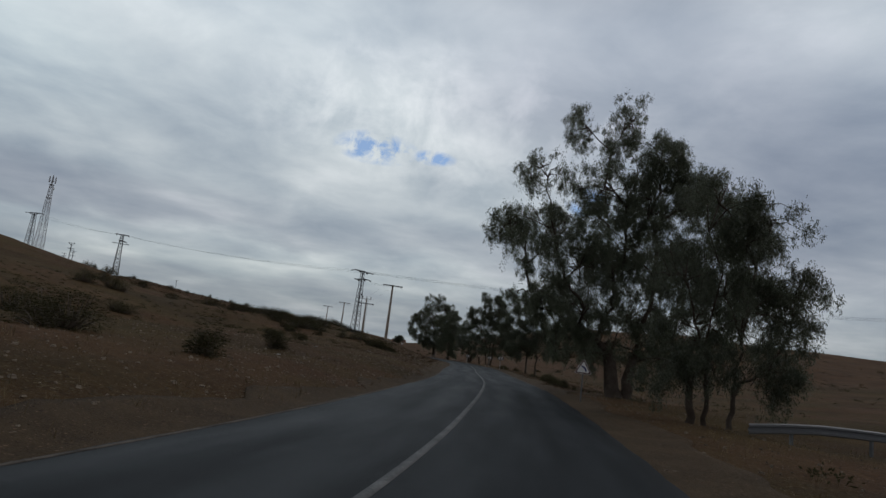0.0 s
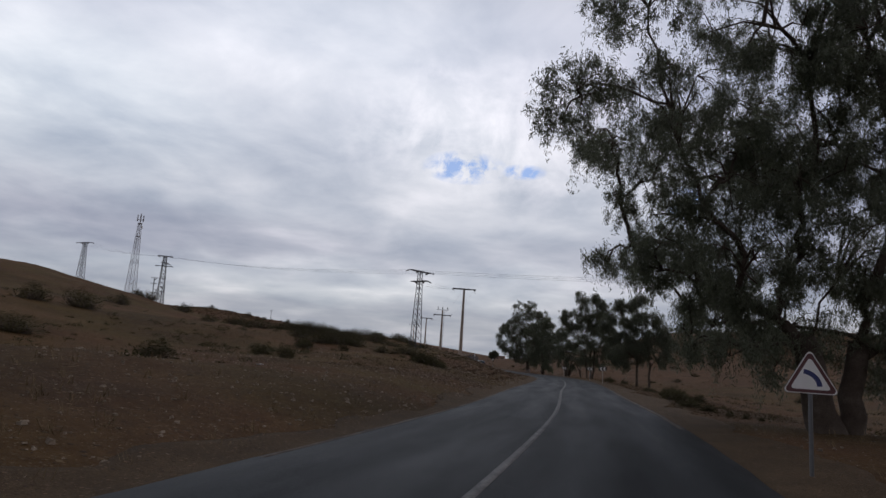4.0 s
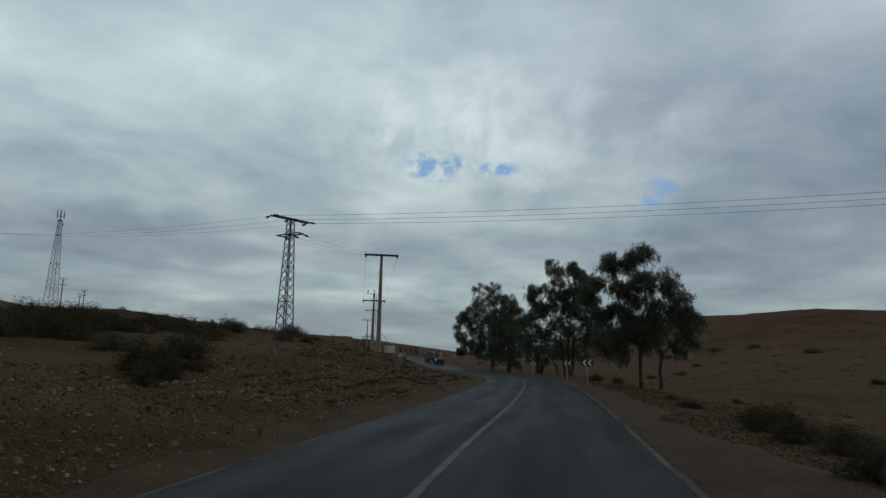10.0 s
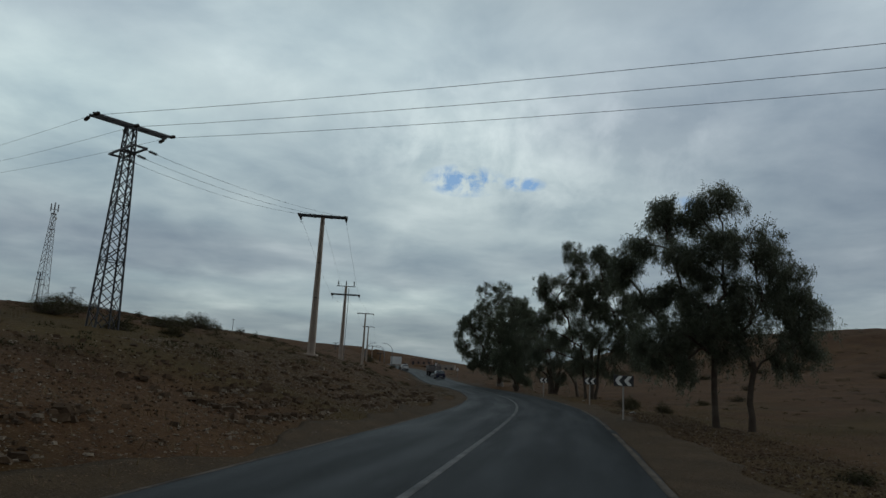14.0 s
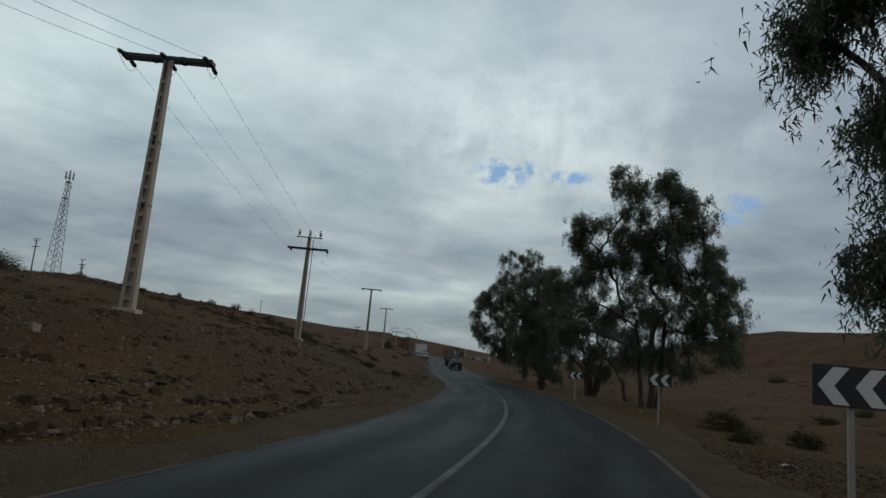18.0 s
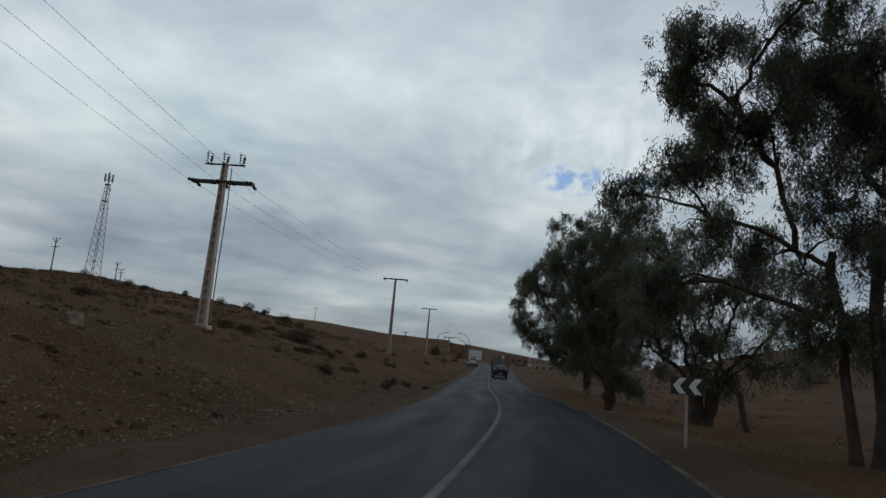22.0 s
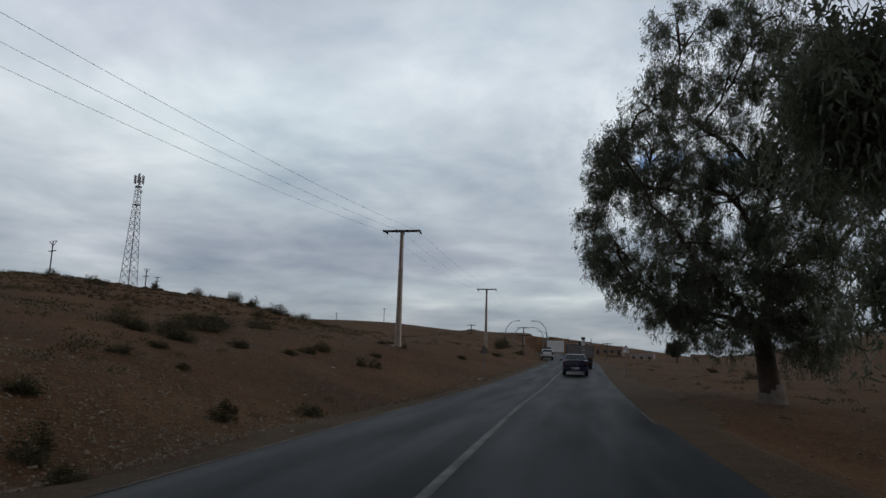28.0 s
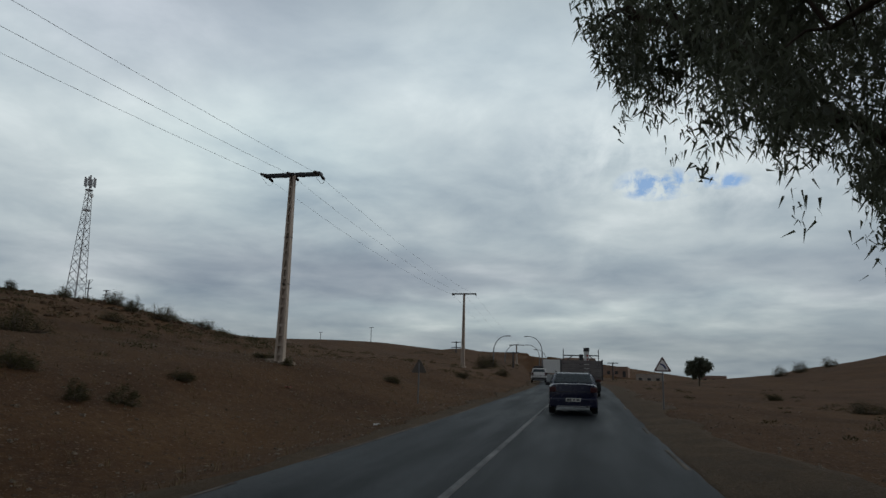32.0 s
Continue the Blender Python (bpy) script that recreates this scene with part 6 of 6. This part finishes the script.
SLOPE_BUSHES_NEXT = [(-7.2, 66.9, 2, 1), (-15.2, 67.6, 2.8, 1.1), (-14.4, 68.5, 3.4, 1.3), (-10.2, 68.8, 2.7, 0.9), (-7.6, 69.4, 2.2, 1), (-14.2, 70.2, 3.2, 1.3), (-17.6, 70.5, 2.9, 1.2), (-13, 70.6, 2.6, 1), (-8.9, 71.4, 3.2, 1.2), (-15.6, 72.4, 3.4, 1.4), (-15, 74, 2.8, 1.2), (-18.7, 74.2, 3.6, 1.6), (-16.8, 75.6, 3.2, 1.4), (-24, 76, 3.6, 1.4), (-15.4, 76.4, 3, 1.2), (-16.1, 77.5, 3.6, 1.4), (-20.4, 79, 4.6, 1.5), (-15.8, 79, 2.8, 1.1), (-19.5, 80, 4.2, 1.6), (-28, 80, 3.8, 1.5), (-12.4, 80.5, 2.6, 0.9)]
SLOPE_BUSHES_MIDDLE = [(-23, 84, 4, 1.5), (-17.2, 84.2, 3, 1.3), (-45, 86, 3.6, 1.7), (-15.5, 86, 3.6, 1.3), (-18.5, 88, 4, 1.4), (-26, 88, 4.2, 1.5), (-21.5, 90, 3.8, 1.3), (-12.9, 92.4, 2.2, 0.9), (-17, 93, 3, 1.2), (-29, 94, 4, 1.5), (-17.7, 94.7, 2.8, 1.2), (-24.5, 95, 4, 1.4), (-12.4, 95.5, 2, 0.8), (-19.5, 97, 3.4, 1.2), (-14.5, 98, 2.6, 0.9), (-16, 101.5, 2.8, 0.9), (-17.4, 106.7, 3.4, 1.3), (-18.5, 108.5, 3.1, 1.5), (-22.5, 113, 3.2, 1.4), (-20, 130.5, 1.4, 0.6), (-14.1, 137, 0.9, 0.4)]
SLOPE_BUSHES_FAR = [(-12.3, 138.7, 1.4, 0.9), (-19.4, 139.4, 0.9, 0.5), (-15.4, 141.3, 1.3, 0.5), (-16, 143.2, 1.2, 0.4), (-22.5, 143.8, 1.9, 0.8), (-8.7, 143.8, 0.8, 0.4), (-14, 144.5, 0.9, 0.5), (-11.7, 145.4, 0.95, 0.75), (-17.3, 145.7, 1.5, 0.5), (-22.4, 146, 2.2, 0.8), (-14.6, 146.9, 1.2, 0.6), (-23.8, 147.8, 1.6, 0.9), (-13.9, 151.2, 1, 0.8), (-19.3, 152.7, 1.2, 0.5), (-18.4, 154.3, 0.8, 0.4), (-14.3, 155.2, 1.2, 0.6), (-21.2, 155.6, 1.3, 0.5), (-25.6, 158.2, 2, 0.8), (-23.9, 159, 2.3, 0.8), (-27.8, 159.3, 2.4, 0.9), (-27.2, 161.5, 2.6, 1)]
SLOPE_BUSHES_FARTHER = [(-23.9, 162.4, 1.5, 0.6), (-30, 165, 2.6, 1.1), (-23.2, 165.1, 1.4, 0.5), (-29.9, 166.5, 2.8, 1), (-24.3, 168, 1.6, 0.6), (-32.1, 169.2, 3.6, 1.1), (-22.6, 170.6, 1.1, 0.6), (-25.4, 170.7, 1.8, 0.8), (-22.4, 171.8, 1.1, 0.6), (-37, 172, 2.6, 0.9), (-25, 176, 1.3, 0.5), (-35.5, 176.9, 3.2, 1.3), (-41, 178, 2.2, 0.8), (-27.9, 185, 1, 0.5), (-29.9, 186.2, 1.5, 0.5), (-30.9, 186.6, 1.3, 0.5), (-25.4, 190.5, 1.4, 0.7), (-28, 205, 1.6, 0.8), (-31.6, 222.3, 1.9, 1), (-44.5, 248, 3.2, 3), (-47.9, 259, 3, 2.6)]
RIDGE_BUSHES = [(-40, 97, 3.4, 1.6), (-48.9, 106, 4.2, 1.8), (-55, 107, 3.6, 1.7), (-62, 115, 2.2, 1.6), (-66, 120, 2.4, 1.8), (-48.2, 191, 2.4, 1), (-76, 194, 2.2, 1.5), (-82, 197, 3, 1.6), (-70, 197, 2, 1.6), (-64, 198, 2.4, 1.5), (-52.5, 199, 3.4, 1.8), (-56, 199, 2.2, 1.7), (-60, 200, 3.2, 1.7), (-95, 200, 3, 1.6), (-52, 203, 2.8, 1.2)]
VERGE_BUSHES_NEAR = [(9.4, 43.2, 0.4, 0.3), (9.2, 44, 0.5, 0.3), (8.8, 44.7, 0.5, 0.35), (8.5, 47, 1.3, 0.5), (8.5, 49.5, 1.8, 0.7), (8.6, 52.5, 1.7, 0.8), (8.9, 56.9, 1.6, 1), (10.3, 57.6, 1.5, 0.8), (9.9, 60.5, 1.9, 0.9), (9.8, 62.6, 1.6, 0.8), (10.1, 64.6, 1.9, 0.9), (10.4, 64.9, 2, 0.9), (10.2, 66.6, 1.8, 0.9), (10, 73.3, 1.6, 0.5), (22, 76, 2.2, 0.9), (10.8, 80, 1.4, 0.5), (14.2, 81.6, 0.9, 0.5), (28, 88, 2.4, 0.8), (31.5, 105, 2.3, 0.8), (9.6, 107.6, 1.4, 0.7), (12, 110.4, 1.8, 0.9)]
VERGE_BUSHES_NEXT = [(10.3, 113.4, 2.3, 1), (11.5, 121, 1.6, 0.8), (18, 128, 1.8, 0.7), (24, 140, 2.6, 1), (33, 170, 3, 1), (59.7, 189, 6, 1.6), (-3.6, 199.5, 2.6, 0.9), (-7.8, 213, 1.8, 0.8), (37, 216, 5, 1.4), (57.8, 218, 5, 1.4), (50.5, 225, 6, 1.6), (31.7, 258, 6, 1.6), (-7, 322, 4, 3.2), (-2.8, 330, 5, 3.4), (3.5, 340, 5, 3.2)]
rng_b = random.Random(5)
for bx, by, bw, bh in SLOPE_BUSHES_NEAR + SLOPE_BUSHES_NEXT + SLOPE_BUSHES_MIDDLE + SLOPE_BUSHES_FAR + SLOPE_BUSHES_FARTHER + RIDGE_BUSHES + VERGE_BUSHES_NEAR + VERGE_BUSHES_NEXT:
    ridge = (bx, by, bw, bh) in RIDGE_BUSHES
    lab = "ragged thin-leaved bush standing against the sky on a ridge" if ridge else ("low dark thorny shrub on bare reddish soil" if bh < 1.0 else "broad dusty grey-green shrub on the dry slope")
    shrub(bx, by, bw * 0.95, bh, rng_b.uniform(0, 360), lab)

# small lone tree on the plain
eucalyptus("small_tree", -18.0, 268.0, [(-1.0, 0, 3.2, 0.9, 0.8), (0.9, 0, 3.4, 0.9, 0.8), (0, 0.4, 2.6, 0.9, 0.7), (0.2, 0, 3.9, 0.7, 0.6)], 5000, "small lone eucalyptus on the open plain", 31, ((0, 0),), 0.10, 1.4, size=0.3, group="")


def stones(name, count, seed, place, size, label, mat=M_ROCK):
    """Flat angular flakes and lumps scattered on the ground: a joined rest of many small stones."""
    rng = np.random.default_rng(seed)
    cube = np.array([(-1, -1, -1), (1, -1, -1), (1, 1, -1), (-1, 1, -1), (-0.7, -0.7, 1), (0.75, -0.6, 1), (0.6, 0.75, 1), (-0.65, 0.6, 1)], float) * 0.5
    quad = np.array([(4, 5, 6, 7), (0, 1, 5, 4), (1, 2, 6, 5), (2, 3, 7, 6), (3, 0, 4, 7)])
    vv, qq = [], []
    for i in range(count):
        x, y = place(rng)
        s = size[0] * (size[1] / size[0]) ** (rng.uniform() ** 2.2)
        b = cube + rng.normal(0, 0.11, (8, 3))
        b = b * np.array([s, s * rng.uniform(0.5, 0.9), s * rng.uniform(0.22, 0.6)])
        a, tilt = rng.uniform(0, 6.283), rng.normal(0, 0.22)
        c, sn, ct, st = math.cos(a), math.sin(a), math.cos(tilt), math.sin(tilt)
        b = b @ np.array([(1, 0, 0), (0, ct, st), (0, -st, ct)]) @ np.array([(c, sn, 0), (-sn, c, 0), (0, 0, 1)])
        vv.append(b + np.array([x, y, lie(x, y) + s * 0.08 + 0.01]))
        qq.append(quad + 8 * i)
    me = quads_mesh(name, np.concatenate(vv), np.concatenate(qq), mat)
    return tagged(new(name, me), label, "stones", kind="stuff")


def left_bank(lo, hi, d0, d1, power=1.6):
    def place(rng):
        y = rng.uniform(lo, hi)
        d = d0 + (d1 - d0) * rng.uniform() ** power
        return lane(y) - d / slant(y), y
    return place


def right_bank(lo, hi, d0, d1, power=1.6):
    def place(rng):
        y = rng.uniform(lo, hi)
        d = d0 + (d1 - d0) * rng.uniform() ** power
        return lane(y) + d / slant(y), y
    return place


stones("bank_stones", 24000, 71, left_bank(86, 128, 4.1, 13, 0.9), (0.02, 0.07), "pale flat flakes of stone strewn over the bank")
stones("field_stones", 17000, 77, left_bank(122, 154, 4.3, 12, 0.9), (0.02, 0.085), "small pale and brown stones strewn thickly beside the road")
stones("crest_stones", 1500, 78, lambda r: (r.uniform(-108, -47), r.uniform(174, 204)), (0.2, 0.8), "dark broken rock along the crest of the hill", M_LEDGE)
stones("slope_stones", 8000, 72, left_bank(2, 84, 3.5, 20), (0.018, 0.11), "small pale stones scattered over the dry slope")
stones("hill_stones", 9000, 73, left_bank(138, 205, 3.5, 26, 1.2), (0.018, 0.12), "small pale stones scattered over the hillside")
stones("verge_stones", 8000, 74, right_bank(2, 205, 3.5, 12), (0.015, 0.10), "gravel and small stones along the verge")
stones("outcrop_stones", 800, 75, left_bank(80, 124, 5.0, 13, 1.0), (0.06, 0.32), "broken brown rock slabs sticking out of the bank", M_LEDGE)
stones("bank_rubble", 420, 76, left_bank(58, 90, 4.5, 11, 1.0), (0.05, 0.26), "brown rubble lumps on the rise above the road", M_LEDGE)

stones("shoulder_stones", 17000, 61, right_bank(44, 104, 3.5, 8.8, 1.0), (0.02, 0.075), "brown and grey pebbles lying thickly on the gravel shoulder", M_LEDGE)
stones("shoulder_pebbles", 5000, 62, right_bank(44, 104, 3.6, 9.5, 1.0), (0.016, 0.06), "pale pebbles scattered on the gravel shoulder")
stones("foot_stones", 8000, 63, left_bank(46, 84, 3.9, 11, 0.9), (0.02, 0.085), "brown stones lying thickly at the foot of the slope", M_LEDGE)
stones("foot_pebbles", 3000, 64, left_bank(46, 80, 3.8, 9, 1.0), (0.018, 0.07), "pale pebbles strewn at the foot of the slope")


def ledges(lo, hi, rows):
    """Places along broken rock ledges that run level across the bank."""
    def place(rng):
        while True:
            y = rng.uniform(lo, hi)
            k = rng.integers(0, len(rows))
            if fbm(rows[k] * 3, y, 5.0, 3, 2.0) > -0.02:
                d = rows[k] + 0.5 * fbm(k, y, 7.0, 3, 6.0) + rng.normal(0, 0.10)
                return lane(y) - d / slant(y), y
    return place


stones("ledge_stones", 1100, 65, ledges(64, 104, (4.6, 5.6, 6.7, 7.9)), (0.08, 0.34), "broken slabs of a brown rock ledge on the bank", M_LEDGE)
stones("ledge_chips", 1500, 66, ledges(58, 104, (4.5, 5.5, 6.6, 7.8)), (0.04, 0.16), "pale chips below the rock ledges on the bank")


def grass(name, count, seed, place, label):
    rng = np.random.default_rng(seed)
    vv, qq = [], []
    n = 0
    for i in range(count):
        x, y = place(rng)
        z = lie(x, y) - 0.02
        for k in range(7):
            a = rng.uniform(0, 6.283)
            h, lean = rng.uniform(0.06, 0.20), rng.uniform(0.04, 0.14)
            c, s = math.cos(a), math.sin(a)
            px, py = x + rng.normal(0, 0.05), y + rng.normal(0, 0.05)
            w = 0.006
            vv += [(px - s * w, py + c * w, z), (px + s * w, py - c * w, z), (px + c * lean + s * w * 0.4, py + s * lean - c * w * 0.4, z + h), (px + c * lean - s * w * 0.4, py + s * lean + c * w * 0.4, z + h)]
            qq.append((n, n + 1, n + 2, n + 3))
            n += 4
    return tagged(new(name, quads_mesh(name, np.array(vv), np.array(qq), M_STRAW)), label, "grass", kind="stuff")


grass("dry_grass", 3600, 81, left_bank(0, 205, 3.4, 26, 1.3), "thin dry straw-coloured tufts on the slope")
grass("verge_grass", 1300, 82, right_bank(0, 135, 5.0, 18, 1.0), "thin dry straw-coloured tufts on the verge")


def scrub(name, count, seed, place, label, size=(0.15, 0.55)):
    """Dark low tufts of thorny growth, too many to count."""
    rng = np.random.default_rng(seed)
    vv, qq, n = [], [], 0
    for i in range(count):
        x, y = place(rng)
        if fbm(x, y, 14.0, 3, 12.0) < rng.uniform(-0.25, 0.45):
            continue
        w = size[0] * (size[1] / size[0]) ** (rng.uniform() ** 1.6)
        k = int(30 + 70 * w)
        u = rng.normal(0, 1, (k, 3))
        u /= np.linalg.norm(u, axis=1)[:, None]
        u[:, 2] = abs(u[:, 2]) * 0.55
        p = u * (w * rng.uniform(0.35, 1.0, (k, 1))) + np.array([x, y, lie(x, y)])
        way = u * 0.6 + rng.normal(0, 0.5, (k, 3))
        way /= np.linalg.norm(way, axis=1)[:, None]
        side = np.cross(way, rng.normal(0, 1, (k, 3)))
        side /= np.linalg.norm(side, axis=1)[:, None] + 1e-9
        ln = 0.05 + 0.10 * w
        vv.append(np.stack([p, p + way * ln * 0.5 + side * ln * 0.22, p + way * ln, p + way * ln * 0.5 - side * ln * 0.22], 1).reshape(-1, 3))
        qq.append(np.arange(4 * k).reshape(-1, 4) + n)
        n += 4 * k
    return tagged(new(name, quads_mesh(name, np.concatenate(vv), np.concatenate(qq), M_SHRUB)), label, "scrub", kind="stuff")


scrub("slope_scrub", 2600, 91, left_bank(0, 140, 9.5, 45, 1.1), "dark low thorny tufts scattered over the dry slope")
scrub("hill_scrub", 1700, 92, left_bank(130, 290, 6.0, 70, 1.1), "dark low thorny tufts scattered over the hillside", (0.2, 0.8))
scrub("plain_scrub", 1500, 93, right_bank(0, 300, 6.5, 70, 1.2), "dark low thorny tufts on the open ground", (0.15, 0.6))
scrub("ridge_scrub", 1500, 94, lambda r: (r.uniform(-100, -42), r.uniform(165, 208)), "dark dense scrub along the crest of the hill", (0.3, 1.0))
scrub("far_ridge_scrub", 1100, 95, lambda r: (r.uniform(35, 150), r.uniform(95, 270)), "dark scrub scattered over the far rise", (0.4, 1.2))


# ---- boulders and litter ----


def boulder(x, y, w, h, seed, label, mat=None):
    """A weathered rock, half sunk in the ground."""
    rng = np.random.default_rng(seed)
    bm = bmesh.new()
    bmesh.ops.create_icosphere(bm, subdivisions=3, radius=1.0)
    off = rng.uniform(0, 50)
    for q in bm.verts:
        c = q.co.copy()
        k = 1 + 0.30 * noise.fractal(c * 1.1 + Vector((off, 0, 0)), 1.0, 2.0, 4)
        for ax in range(3):
            c[ax] = max(min(c[ax], 0.72), -0.72)
        q.co = Vector((c.x * w * k, c.y * w * 0.75 * k, c.z * h * k))
    me = bpy.data.meshes.new("boulder")
    bm.to_mesh(me)
    bm.free()
    me.materials.append(mat or M_ROCK)
    ob = new("boulder", me)
    ob.matrix_basis = pose(x, y, lie(x, y) + h * 0.2, rng.uniform(-12, 12), rng.uniform(-12, 12), rng.uniform(0, 360))
    return tagged(ob, label, "rock", "boulders on the bank")


for k, (bx, by, bw, bh) in enumerate(((-10.6, 121.5, 0.34, 0.26), (-9.2, 114.0, 0.22, 0.15), (-8.3, 108.2, 0.18, 0.12), (-6.0, 98.5, 0.24, 0.16), (-7.4, 92.0, 0.20, 0.15), (-12.8, 126.0, 0.18, 0.12), (-9.0, 80.5, 0.26, 0.2), (-7.2, 76.0, 0.2, 0.14))):
    boulder(bx, by, bw, bh, 300 + k, "pale weathered boulder half sunk in the stony bank")
for k in range(9):
    ang = k * 0.7
    boulder(-28.76 + 0.62 * math.cos(ang), 185.4 + 0.55 * math.sin(ang), 0.16 + 0.05 * (k % 3), 0.11, 330 + k, "pale rubble stone heaped round the foot of a pole")

M_SCRAP = plain("dirty_white_plastic", (0.42, 0.42, 0.40), 0.5, spread=0.2)
M_SCRAP_RED = plain("faded_red_plastic", (0.28, 0.03, 0.025), 0.5, spread=0.2)


def scrap(x, y, size, seed, mat, label):
    """A crumpled piece of plastic sheet."""
    rng = np.random.default_rng(seed)
    bm = bmesh.new()
    bmesh.ops.create_grid(bm, x_segments=6, y_segments=5, size=size / 2)
    for q in bm.verts:
        q.co.z = size * 0.22 * noise.fractal(q.co * (5.0 / size * 0.3) + Vector((seed, 0, 0)), 1.0, 2.0, 3) + size * 0.16
        q.co.x += rng.normal(0, size * 0.03)
        q.co.y += rng.normal(0, size * 0.03)
    thick = bmesh.ops.solidify(bm, geom=list(bm.faces), thickness=0.004)
    me = bpy.data.meshes.new("plastic_scrap")
    bm.to_mesh(me)
    bm.free()
    me.materials.append(mat)
    ob = new("plastic_scrap", me)
    ob.matrix_basis = pose(x, y, lie(x, y) + 0.01, 0, 0, rng.uniform(0, 360))
    return tagged(ob, label, "litter", "litter on the roadside")


for k, (sx, sy, sz) in enumerate(((-11.4, 176.0, 0.16), (-18.3, 177.4, 0.20), (-16.6, 158.0, 0.14), (-21.5, 166.5, 0.16), (-9.5, 148.5, 0.13), (7.6, 118.4, 0.2), (9.2, 101.0, 0.26), (-5.6, 52.0, 0.16), (-7.6, 40.5, 0.18), (-5.8, 24.0, 0.16))):
    scrap(sx, sy, sz, 400 + k, M_SCRAP, "small crumpled scrap of dirty white plastic on soil")
scrap(-24.6, 181.0, 0.22, 420, M_SCRAP_RED, "small crumpled scrap of faded red plastic on soil")
